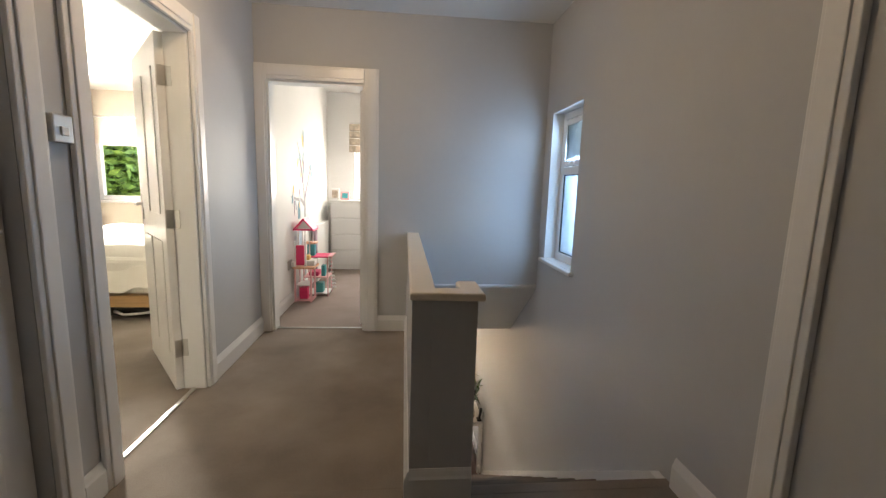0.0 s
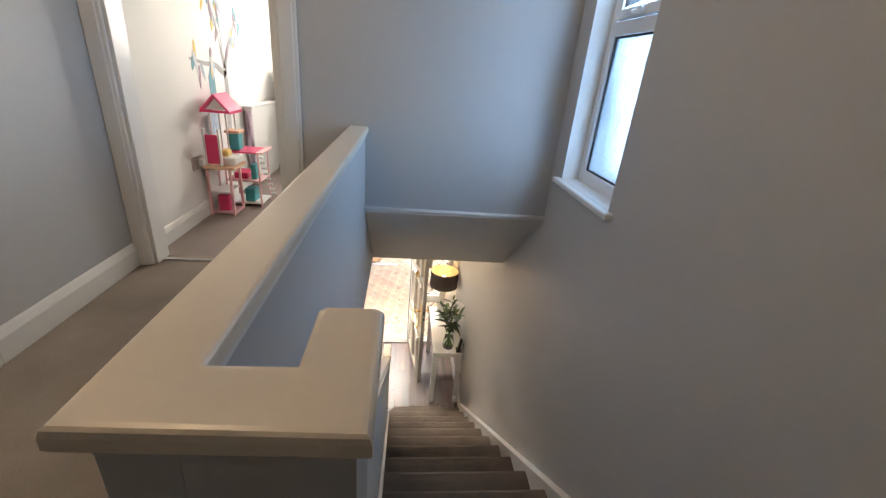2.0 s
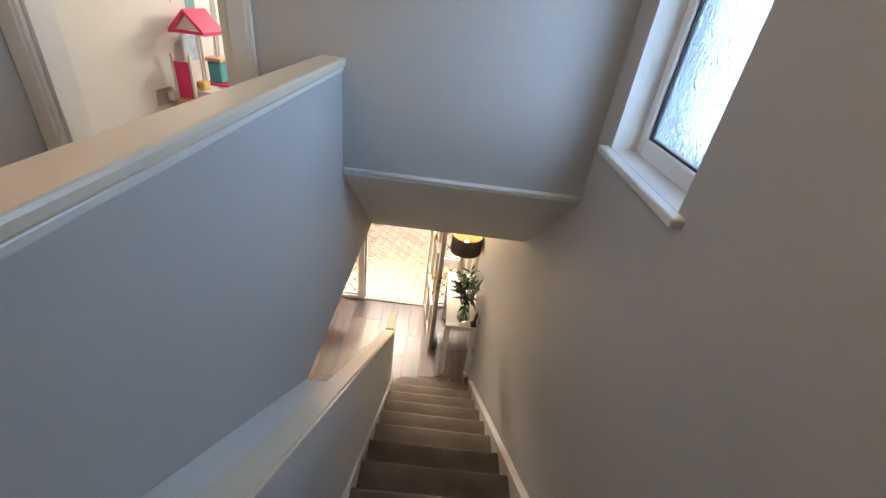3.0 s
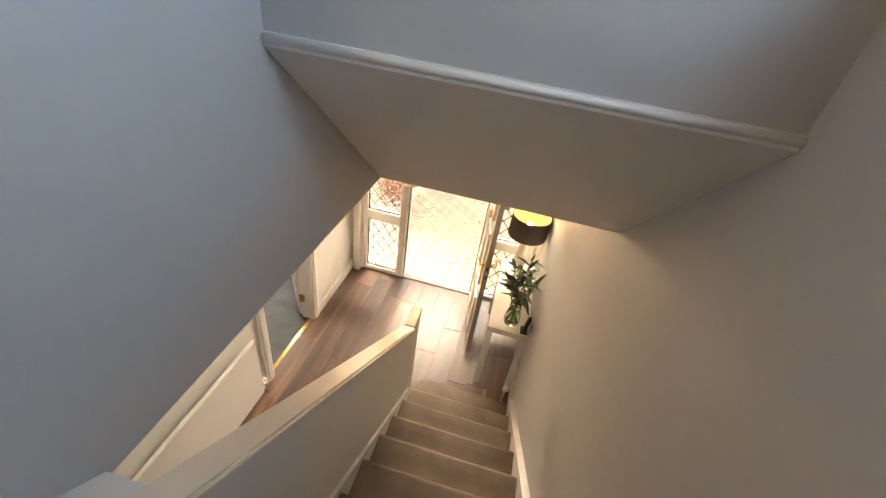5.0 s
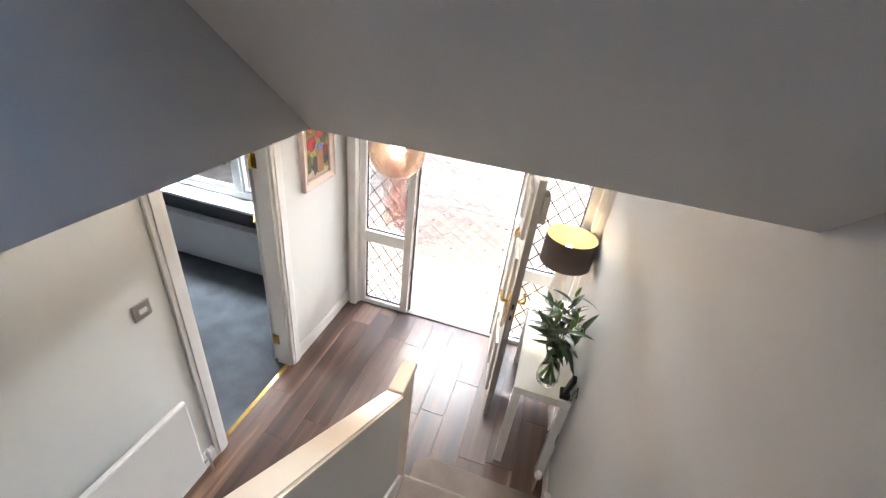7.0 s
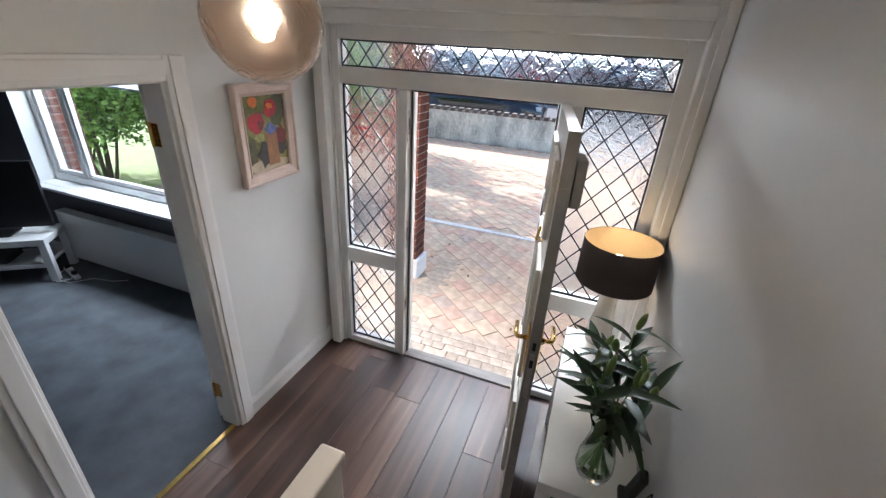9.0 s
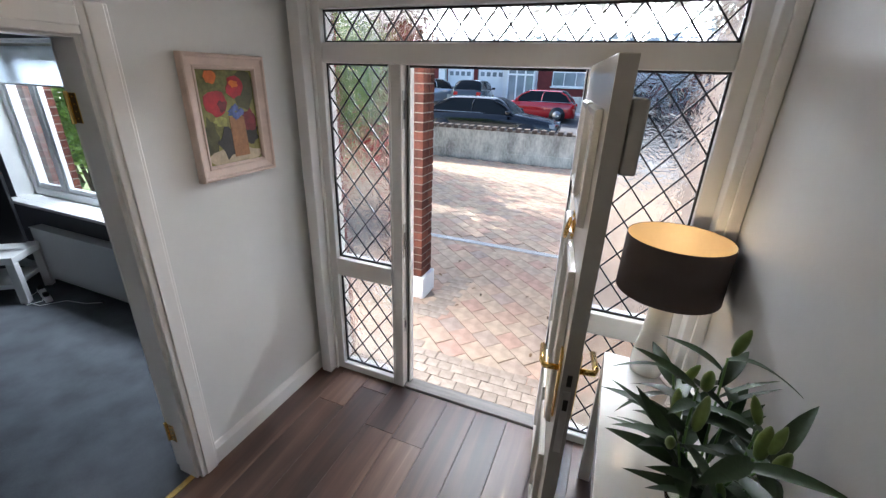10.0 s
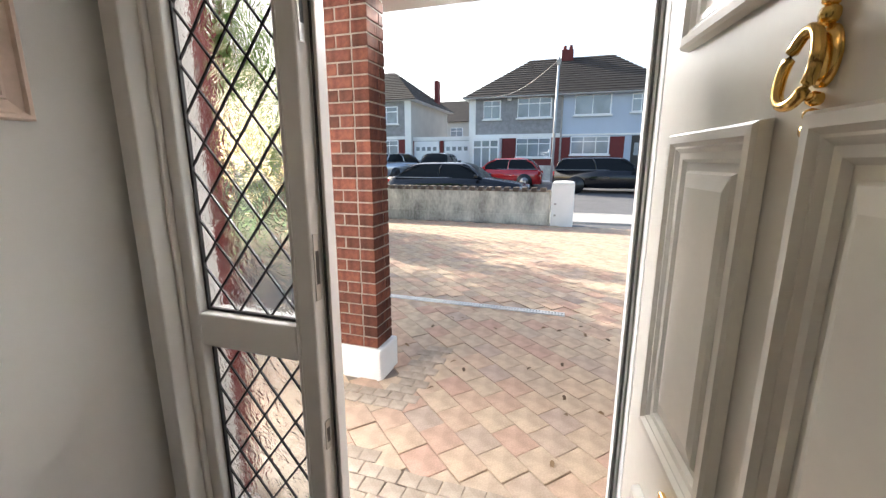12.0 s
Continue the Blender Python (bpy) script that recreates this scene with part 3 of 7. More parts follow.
# ---- half walls of the landing and stairs ----
structure("wall_landing_half", prism(bmesh.new(), [(1.79, HC), (4.419, HC), (4.419, 0.401), (YK, 0.401), (YK - 0.001, 0.796), (1.79, 0.796)], "x", 0.212, 0.285), PAINT, "grey half wall of the landing", "half wall")
structure("wall_landing_half_end", B(0.2855, 0.452, 1.79, 1.85, HC, 0.796), PAINT, "grey end of the half wall", "half wall")
structure("newel_top", B(0.398, 0.452, 1.851, 1.935, -0.6, 0.796), PAINT, "grey boxed newel at the stair head", "newel")
bm = bmesh.new()
loops = []
for d, z in ((0.010, 0.797), (0.003, 0.799), (0.0, 0.804), (0.0, 0.817), (0.002, 0.823), (0.005, 0.826), (0.010, 0.827)):
    plan = [(0.203 + d, 1.757 + d), (0.470 - d, 1.748 + d), (0.470 - d, 1.950 - d), (0.463 - d, 1.957 - d), (0.393 + d, 1.957 - d), (0.386 + d, 1.950 - d), (0.386 + d, 1.842 - d), (0.300 - d, 1.842 - d), (0.300 - d, YK - 0.002), (0.203 + d, YK - 0.002)]
    loops.append([bm.verts.new((x, y, z)) for x, y in plan])
for a, b in zip(loops, loops[1:]):
    for k in range(10):
        bm.faces.new((a[k], a[(k + 1) % 10], b[(k + 1) % 10], b[k]))
bm.faces.new(loops[0][::-1])
bm.faces.new(loops[-1])
cap = structure("cap_landing", bm, CAPW, "cream satin wooden cap of the half wall", "wooden cap")
bm = B(0.2855, 0.293, 1.86, YK - 0.003, 0.781, 0.7965, 0.003)
structure("trim_cap", bm, GLOSS, "white moulding under the cap", "trim")
skirting("y", 1.79, -1, 0.211, 0.452, 0.0, 0.13)
skirting("x", 0.212, -1, 1.772, YK - 0.02, 0.0, 0.13)


def slope(y):
    return 0.37 - 0.75 * (y - 2.32)


structure("wall_stairs_half", prism(bmesh.new(), [(1.926, slope(1.926) - 0.03), (4.799, slope(4.799) - 0.03), (4.799, F), (1.926, F)], "x", 0.378, 0.44), HALLPAINT, "grey half wall beside the stairs", "half wall")
bm = prism(bmesh.new(), [(1.93, slope(1.93) - 0.03), (4.765, slope(4.765) - 0.03), (4.765, slope(4.765)), (1.93, slope(1.93))], "x", 0.366, 0.454)
bmesh.ops.recalc_face_normals(bm, faces=bm.faces)
bmesh.ops.bevel(bm, geom=[e for e in bm.edges], offset=0.008, segments=3, affect="EDGES")
structure("cap_stairs", bm, CAPW, "pale satin wooden cap of the stair wall", "wooden cap")
bm = prism(bmesh.new(), [(1.93, slope(1.93) - 0.035), (3.10, slope(3.10) - 0.035), (3.10, slope(3.10) - 0.012), (1.93, slope(1.93) - 0.012)], "x", 0.2865, 0.3655)
structure("trim_stairs", bm, GLOSS, "white sloping board between the two half walls", "trim")
bm = B(0.378, 0.440, 4.80, 4.945, F, -1.481, 0.004)
box(bm, 0.374, 0.448, 4.766, 4.957, -1.480, -1.452, 0.008, 3)
structure("newel_foot", bm, CAPW, "pale painted newel post at the stair foot", "newel")

# ---- stairs ----
st = thing("staircase", "straight staircase in worn taupe carpet", "stairs", (0.86, 5.16, F), kind="structure")
RISE, GOING = 0.19, 0.2545
for k in range(1, 14):
    y, z = 5.16 - (k - 1) * GOING, F + k * RISE
    # worn carpet: a broad rolled nosing that sags towards the riser below
    p = [(y - 0.030 + 0.030 * math.sin(a), z - 0.026 + 0.026 * math.cos(a)) for a in [i * math.pi / 12 for i in range(13)]][::-1]
    p += [(y - 0.07, z + 0.001), (y - 0.13, z - 0.003), (y - GOING - 0.03, z - 0.003), (y - GOING - 0.03, z - RISE), (y - 0.030, z - RISE)]
    bm = prism(bmesh.new(), p, "x", 0.4565, 1.262)
    if k == 1:
        bm.free()
        bm = bmesh.new()
        q = [(1.262, y - GOING - 0.03), (1.262, y)] + [(0.53 - 0.075 * math.sin(a), y - 0.075 + 0.075 * math.cos(a)) for a in [i * math.pi / 16 for i in range(9)]] + [(0.4565, y - GOING - 0.03)]
        prism(bm, q, "z", F, z)
        bmesh.ops.bevel(bm, geom=[e for e in bm.edges if all(abs(v.co.z - z) < 1e-4 for v in e.verts)], offset=0.014, segments=3, affect="EDGES")
    part("step", bm, STAIRCARPET, st, "carpeted step", smooth=False)
yt = 5.16 - 13 * GOING
bm = prism(bmesh.new(), [(yt + 0.012, -0.014), (yt + 0.006, -0.004), (yt - 0.01, 0.002), (1.80, 0.002), (1.80, -RISE), (yt - 0.014, -RISE), (yt - 0.014, -0.034), (yt + 0.006, -0.028)], "x", 0.4565, 1.262)
part("landing_nosing", bm, CARPET, st, "brown carpeted top nosing")
for nm, x0, x1, up in (("string", 1.263, XR - 0.001, 0.035), ("string", 0.441, 0.456, 0.03)):
    ys_ = 5.20 if x0 > 1 else 4.83
    bm = prism(bmesh.new(), [(ys_, F + 0.002), (ys_, F + RISE + (5.16 - ys_) * RISE / GOING + up), (1.90, F + RISE + (5.16 - 1.90) * RISE / GOING + up), (1.84, F + RISE + (5.16 - 1.90) * RISE / GOING + up), (1.84, -0.35)], "x", x0, x1)
    part(nm, bm, GLOSS, st, "white gloss stair string")
structure("wall_under_stairs", B(0.441, XR - 0.001, 1.70, 1.82, F, -0.2), HALLPAINT, "wall below the landing edge", "wall")

# ---- large structure: hall and living room ----
HX, YF = -0.81, 6.65
LD = (4.885, 5.63)
wall("wall_hall", "x", HX - 0.12, HX, 1.9, YF + 0.1, F, HC, [(*LD, F, -0.69)], (DARKWALL, HALLPAINT), "pale grey hall wall with the living room doorway")
wall("wall_hall_back", "y", 1.78, 1.9, HX - 0.12, 0.378, F, HC, (), (HALLPAINT, HALLPAINT), "pale grey end wall of the hall")
bm = B(HX - 0.119, 0.204, 1.9, YF + 0.09, HC, -0.2005)
box(bm, 0.2045, XR - 0.001, 4.4205, YF + 0.09, HC, -0.2005)
structure("ceiling_hall", bm, CEIL, "white hall ceiling", "ceiling")
structure("floor_hall_base", B(HX - 0.12, XR, 1.8, YF, F - 0.2, F - 0.012), DIRT, "floor below the planks", "floor")
skirting("x", HX, 1, LD[1] + 0.099, YF - 0.055, F, 0.12)
skirting("x", HX, 1, 1.95, LD[0] - 0.097, F, 0.12)
skirting("x", XR, -1, 5.2, YF - 0.09, F, 0.12)
architrave("door_frame_living", "x", HX, 1, *LD, F, -0.695, 0.098, 0.022)
lining("door_lining_living", "x", HX - 0.119, HX - 0.001, *LD, F, -0.69)
structure("threshold_living", B(HX - 0.045, HX - 0.012, LD[0] + 0.015, LD[1] - 0.015, F, F + 0.007, 0.003), BRASS, "polished brass carpet threshold strip", "threshold")
LR = -4.75
structure("floor_living", B(LR, HX - 0.0455, 2.6, 6.6, F - 0.2, F - 0.001), SLATE, "slate blue living room carpet", "carpet")
structure("ceiling_living", B(LR, HX - 0.121, 2.6, 6.6, HC, -0.201), CEIL, "white living room ceiling", "ceiling")
wall("wall_living_front", "y", 6.6, 6.86, LR, HX - 0.1205, F - 0.3, HC, [(-4.10, -1.55, -1.90, -0.62)], (DARKWALL, RENDER), "charcoal wall below the living room window")
wall("wall_living_side", "x", LR - 0.2, LR, 2.5, 6.86, F - 0.3, HC, (), (RENDER, DARKWALL), "charcoal living room wall")
wall("wall_living_back", "y", 2.48, 2.6, LR, HX - 0.1205, F, HC, (), (DARKWALL, DARKWALL), "charcoal living room wall")
liv_door = panel_door("living_room_door", "white painted living room door standing open", (HX - 0.14, LD[1] + 0.01, F), 128.0, 0.66, 1.955, GLOSS, BRASS)
for z in (F + 0.26, F + 1.74):
    bm = B(HX - 0.119, HX - 0.075, LD[1] - 0.0175, LD[1] - 0.0145, z - 0.05, z + 0.05, 0.001, 1)
    lathe(bm, [(0.007, -0.054), (0.007, 0.054)], 10, (HX - 0.124, LD[1] - 0.018, z))
    for i in range(4):
        lathe(bm, [(0.004, 0), (0.0035, 0.002)], 8, (HX - 0.095, 0, 0), Matrix.Translation((0, LD[1] - 0.0176, z - 0.036 + 0.024 * i)) @ pose(0, 0, 0, 90))
    part("hinge", bm, BRASS, liv_door, "brass butt hinge")


# ---- front door screen ----
scr = thing("front_screen", "white painted front door screen with leaded obscured glass", "door frame", (0.24, YF, F), kind="structure")
Y0, Y1 = YF - 0.03, YF + 0.07
S0, S1, D0, D1, R0, R1 = -0.64, -0.260, -0.187, 0.672, 0.785, 1.168     # side lights and door opening
ZB, ZM0, ZM1, ZT, FB, FT = F + 0.05, -1.940, -1.826, -0.735, -0.640, -0.494


def rail(nm, x0, x1, z0, z1, y0=Y0, y1=Y1, b=0.006):
    part(nm, B(x0, x1, y0, y1, z0, z1, b), GLOSS, scr)


rail("post", HX + 0.001, S0, F, HC - 0.001)
rail("post", R1, XR - 0.001, F, HC - 0.001)
rail("mullion", S1, D0, F, ZT)
rail("mullion", D1, R0, F, ZT)
rail("head", S0 + 0.0005, R1 - 0.0005, FT, HC - 0.001)
rail("transom", S0 + 0.0005, R1 - 0.0005, ZT + 0.0005, FB)
for a, b in ((S0, S1), (R0, R1)):
    rail("mid_rail", a + 0.0005, b - 0.0005, ZM0, ZM1)
    rail("bottom_rail", a + 0.0005, b - 0.0005, F, ZB)
part("sill", B(D0, D1, Y0 + 0.005, Y1 - 0.002, F - 0.05, F + 0.012, 0.006), WEATHERED, scr, "worn metal door sill")
# rebates that the door closes against, with a black weather seal
for x0, x1, xs in ((D0 + 0.0005, D0 + 0.024, D0 + 0.012), (D1 - 0.02, D1 - 0.0005, D1 - 0.012)):
    part("door_stop", B(x0, x1, Y0 + 0.052, Y1 - 0.004, F + 0.0125, ZT - 0.0005, 0.003), GLOSS, scr)
    part("weather_seal", B(xs - 0.0025, xs + 0.0025, Y0 + 0.045, Y0 + 0.0515, F + 0.0125, ZT - 0.001), BLACK, scr, "black weather seal")
part("weather_seal", B(D0 + 0.024, D1 - 0.02, Y0 + 0.045, Y0 + 0.0515, ZT - 0.012, ZT - 0.001), BLACK, scr, "black weather seal")
part("glazing_edge", B(S1 + 0.012, S1 + 0.016, Y0 - 0.004, Y0 - 0.0002, ZB, ZT), GLOSS, scr)
# stepped surround inside the hall: a shaded fillet by the wall, then a proud upright
part("surround_fillet", B(HX + 0.001, HX + 0.0395, Y0 - 0.022, Y0 - 0.001, F, HC - 0.0015, 0.003), HALLPAINT, scr, "pale grey fillet by the wall")
part("surround_upright", B(HX + 0.040, HX + 0.112, Y0 - 0.078, Y0 - 0.001, F, HC - 0.0015, 0.006), GLOSS, scr)
part("surround_bead", B(HX + 0.1125, HX + 0.128, Y0 - 0.022, Y0 - 0.001, F, HC - 0.0015, 0.005), GLOSS, scr)
for k, d in ((0, 0.10), (0.03, 0.125)):
    part("surround_upright", B(XR - 0.075 + k, XR - 0.001, Y0 - d, Y0 - d + 0.098 if k == 0 else Y0 - 0.1005, F, HC - 0.0015, 0.005), GLOSS, scr)
part("surround_head", B(HX + 0.129, XR - 0.076, Y0 - 0.10, Y0 - 0.001, -0.42, HC - 0.0015, 0.006), GLOSS, scr)
part("surround_shelf", B(HX + 0.113, XR - 0.076, Y0 - 0.15, Y0 - 0.101, -0.35, -0.30, 0.008), GLOSS, scr)


def leaded(x0, x1, z0, z1, nx, nz):
    """An obscured pane with beads and a diamond lattice of lead."""
    p = part("pane", B(x0 + 0.001, x1 - 0.001, YF + 0.016, YF + 0.022, z0 + 0.001, z1 - 0.001), OBSC, scr, "obscured leaded glass pane")
    p.visible_shadow = False
    bm = bmesh.new()
    d = 0.009
    for q in ((x0, x1, z0, z0 + d), (x0, x1, z1 - d, z1), (x0, x0 + d, z0 + d, z1 - d), (x1 - d, x1, z0 + d, z1 - d)):
        box(bm, q[0], q[1], YF + 0.004, YF + 0.0155, q[2], q[3])
    part("bead", bm, LEAD, p, "dark glazing bead")
    bm = bmesh.new()
    w, h = x1 - x0, z1 - z0
    sx, sz = w / nx, h / nz
    # lines x/sx + z/sz = k and x/sx - z/sz = k, clipped to the pane
    for s in (1, -1):
        for k in range(-nz, nx + nz + 1):
            pts = []
            for x in (0, w):
                z = s * (k - x / sx) * sz
                if -1e-6 <= z <= h + 1e-6:
                    pts.append((x, z))
            for z in (0, h):
                x = (k - s * z / sz) * sx
                if 1e-6 < x < w - 1e-6:
                    pts.append((x, z))
            if len(pts) < 2:
                continue
            (xa, za), (xb, zb) = pts[0], pts[1]
            L = math.hypot(xb - xa, zb - za)
            if L < 0.01:
                continue
            M = pose(x0 + (xa + xb) / 2, YF + 0.0125, z0 + (za + zb) / 2) @ Matrix.Rotation(-math.atan2(zb - za, xb - xa), 4, "Y")
            box(bm, -L / 2, L / 2, -0.003, 0.003, -0.0032, 0.0032, 0, 1, M)
    part("lead_lattice", bm, LEAD, p, "diamond lattice of lead strips")


leaded(S0, S1, ZM1, ZT, 3, 7)
leaded(S0, S1, ZB, ZM0, 3, 4)
leaded(R0, R1, ZM1, ZT, 3, 7)
leaded(R0, R1, ZB, ZM0, 3, 4)
leaded(S0 - 0.005, R1, FB, FT, 16, 1)
for z, h in ((F + 0.47, 0.05), (F + 1.02, 0.10), (F + 1.72, 0.09)):
    part("strike_plate", B(D0 + 0.0005, D0 + 0.004, Y0 + 0.010, Y0 + 0.036, z - h, z + h, 0.001), STEEL, scr, "dull metal strike plate")
    part("keep_hole", B(D0 + 0.0042, D0 + 0.0052, Y0 + 0.016, Y0 + 0.030, z - h * 0.5, z + h * 0.5), BLACK, scr, "dark keep slot")
bm = bmesh.new()
box(bm, HX + 0.03, HX + 0.06, Y0 - 0.16, Y0 - 0.13, -0.36, -0.31, 0.004)
solo("alarm_sensor", bm, WHITEPL, "small white alarm sensor on the door frame", "sensor")

# ---- the open front door: it runs along its own +x from the hinge, its outer face looks along -y ----
DW, DH = 0.868, 1.92
fd = thing("front_door", "cream panelled front door standing open with brass knocker", "door", (D1 + 0.002, YF - 0.034, F + 0.016), rz=-82.3)
part("leaf", B(0, DW, 0.001, 0.045, 0, DH, 0.002), DOORPAINT, fd, "", local=True)
part("lock_edge", B(DW + 0.0005, DW + 0.003, 0.002, 0.044, 0.002, DH - 0.002), EDGEGREY, fd, "bare grey lock edge", local=True)
bm = B(DW + 0.0032, DW + 0.005, 0.012, 0.034, 0.78, 1.02, 0.0005)
part("lock_plate", bm, STEEL, fd, "steel lock plate", local=True)
bm = B(DW + 0.0052, DW + 0.007, 0.016, 0.03, 0.95, 0.99)
box(bm, DW + 0.0052, DW + 0.007, 0.016, 0.03, 1.04, 1.08)
part("lock_bolt", bm, BLACK, fd, "", local=True)
for z in (0.2, 1.60):
    part("edge_plate", B(DW + 0.0032, DW + 0.0048, 0.01, 0.036, z, z + 0.13), EDGEGREY, fd, "dull metal plate", local=True)


def door_panel(x0, x1, z0, z1):
    """A bolection moulded panel: a raised moulding round a sunk field with a raised middle."""
    bm = bmesh.new()
    prof = [(0.0, 0.0), (0.002, -0.014), (0.006, -0.019), (0.018, -0.020), (0.024, -0.013), (0.027, -0.013), (0.034, -0.007), (0.044, -0.006), (0.050, 0.0)]
    for (ax, az), (bx, bz) in (((x0, z0), (x1, z0)), ((x1, z0), (x1, z1)), ((x1, z1), (x0, z1)), ((x0, z1), (x0, z0))):
        dx, dz = np.sign(bx - ax), np.sign(bz - az)
        nx, nz = -dz, dx
        A, Bv = [], []
        for o, y in prof:
            A.append(bm.verts.new((ax + (nx + dx) * o, y, az + (nz + dz) * o)))
            Bv.append(bm.verts.new((bx + (nx - dx) * o, y, bz + (nz - dz) * o)))
        for i in range(len(prof) - 1):
            bm.faces.new((A[i], Bv[i], Bv[i + 1], A[i + 1]))
    p = part("moulding", bm, DOORPAINT, fd, "raised panel moulding", local=True)
    i, j = 0.062, 0.088
    bm = bmesh.new()
    lo = [bm.verts.new(v) for v in ((x0 + i, -0.0005, z0 + i), (x1 - i, -0.0005, z0 + i), (x1 - i, -0.0005, z1 - i), (x0 + i, -0.0005, z1 - i))]
    mi = [bm.verts.new(v) for v in ((x0 + i + 0.004, -0.006, z0 + i + 0.004), (x1 - i - 0.004, -0.006, z0 + i + 0.004), (x1 - i - 0.004, -0.006, z1 - i - 0.004), (x0 + i + 0.004, -0.006, z1 - i - 0.004))]
    hi = [bm.verts.new(v) for v in ((x0 + j - 0.01, -0.010, z0 + j), (x1 - j + 0.01, -0.010, z0 + j), (x1 - j + 0.01, -0.010, z1 - j), (x0 + j - 0.01, -0.010, z1 - j))]
    for a, b in ((lo, mi), (mi, hi)):
        for k in range(4):
            bm.faces.new((a[k], a[(k + 1) % 4], b[(k + 1) % 4], b[k]))
    bm.faces.new(hi)
    part("raised_field", bm, DOORPAINT, fd, "", local=True)


for x0, x1 in ((0.122, 0.405), (0.480, 0.763)):
    door_panel(x0, x1, 0.14, 0.637)
    door_panel(x0, x1, 0.79, 1.355)
    door_panel(x0, x1, 1.488, 1.80)
# knocker: shaped back plate, arm, ring and tail finial
kx, kz = 0.474, 1.402
KM = Matrix.Translation((kx, 0, kz)) @ Matrix.Diagonal((0.78, 0.68, 0.80, 1))
bm = bmesh.new()
M = KM @ pose(0, 0, 0, 90, 0, 0)
lathe(bm, [(0.024, 0.0), (0.024, 0.006), (0.018, 0.012), (0.011, 0.017), (0.0, 0.018)], 20, (0, 0, 0), M @ Matrix.Diagonal((1, 1.45, 1, 1)), cap=False)
for dz, r in ((0.044, 0.012), (0.060, 0.008), (-0.046, 0.009), (-0.064, 0.008), (-0.082, 0.012)):
    lathe(bm, [(r * 0.8, 0.0), (r, 0.010), (r * 0.65, 0.017), (0.0, 0.02)], 14, (0, dz, 0), M, cap=False)
kn = part("knocker", bm, BRASS, fd, "polished brass ring knocker", True, True)
bm = box(bmesh.new(), -0.016, 0.016, -0.060, -0.012, 0.020, 0.042, 0.007, 2, KM)
ka = part("arm", bm, BRASS, kn, "", True)
bm = tube(bmesh.new(), [KM @ Vector((0.030 * math.cos(a) * (1 - 0.18 * math.sin(a)), -0.034 + 0.008 * math.sin(a), -0.012 + 0.042 * math.sin(a))) for a in [2 * math.pi * i / 36 for i in range(37)]], 0.0055, 10)
part("ring", bm, BRASS, kn, "", True, True)
part("bolt", lathe(bmesh.new(), [(0.007, 0.0), (0.007, 0.003), (0.0, 0.004)], 12, (0, 0, 0), KM @ pose(0, -0.060, 0.031, 90)), BLACK, ka, "dark bolt head", True)
# lever handles on both faces
for s, y0 in ((-1, 0.0), (1, 0.046)):
    bm = bmesh.new()
    box(bm, 0.79, 0.832, *sorted((y0, y0 + s * 0.008)), 0.88, 1.12, 0.003)
    tube(bm, [(0.811, y0 + s * 0.008, 1.055), (0.811, y0 + s * 0.05, 1.055), (0.79, y0 + s * 0.056, 1.055), (0.70, y0 + s * 0.056, 1.05)], 0.010, 10)
    part("lever_handle", bm, BRASS, fd, "polished brass lever handle", True, True)
bm = B(0.75, DW - 0.005, 0.0455, 0.085, 1.66, 1.83, 0.006)
part("night_latch", bm, EDGEGREY, fd, "grey night latch", local=True)
bm = B(0.25, 0.63, -0.012, -0.0005, 0.675, 0.735, 0.004)
part("letter_plate", bm, BRASS, fd, "brass letter plate", local=True)

# ---- console table and what stands on it ----
TX0, TX1, TY0, TY1, TZ = 0.935, 1.280, 5.42, 6.45, F + 0.75
tb = thing("console_table", "white gloss console table against the stair wall", "table", (1.1, 5.93, F))
part("tabletop", B(TX0, TX1, TY0, TY1, TZ - 0.055, TZ, 0.003), TABLEW, tb)
for x in (TX0, TX1 - 0.055):
    for y in (TY0, TY1 - 0.055):
        part("leg", B(x, x + 0.055, y, y + 0.055, F, TZ - 0.0555, 0.003), TABLEW, tb)

lx, ly = 1.10, 6.385
lp = thing("table_lamp", "white ceramic table lamp with taupe drum shade, lit", "lamp", (lx, ly, TZ))
part("base", lathe(bmesh.new(), [(0.052, 0.001), (0.062, 0.006), (0.066, 0.05), (0.062, 0.11), (0.05, 0.18), (0.046, 0.27), (0.043, 0.39), (0.038, 0.40), (0.012, 0.405), (0.012, 0.45)], 32, (lx, ly, TZ)), CERAMIC, lp, "", True)
z0, z1 = TZ + 0.385, TZ + 0.605
bm = bmesh.new()
rings = []
for r, z in ((0.186, z0), (0.183, z1), (0.1815, z1), (0.1845, z0)):
    rings.append([bm.verts.new((lx + r * math.cos(2 * math.pi * i / 48), ly + r * math.sin(2 * math.pi * i / 48), z)) for i in range(48)])
for a, b in ((0, 1), (1, 2), (3, 0)):
    for i in range(48):
        bm.faces.new((rings[a][i], rings[a][(i + 1) % 48], rings[b][(i + 1) % 48], rings[b][i]))
sh = part("shade", bm, SHADE, lp, "taupe fabric drum shade", True)
bm = bmesh.new()
ra, rb = [[bm.verts.new((lx + r * math.cos(2 * math.pi * i / 48), ly + r * math.sin(2 * math.pi * i / 48), z)) for i in range(48)] for r, z in ((0.1835, z0 + 0.001), (0.1805, z1 - 0.001))]
for i in range(48):
    bm.faces.new((ra[i], ra[(i + 1) % 48], rb[(i + 1) % 48], rb[i]))
part("lining", bm, GOLDLINE, sh, "gold shade lining", True)
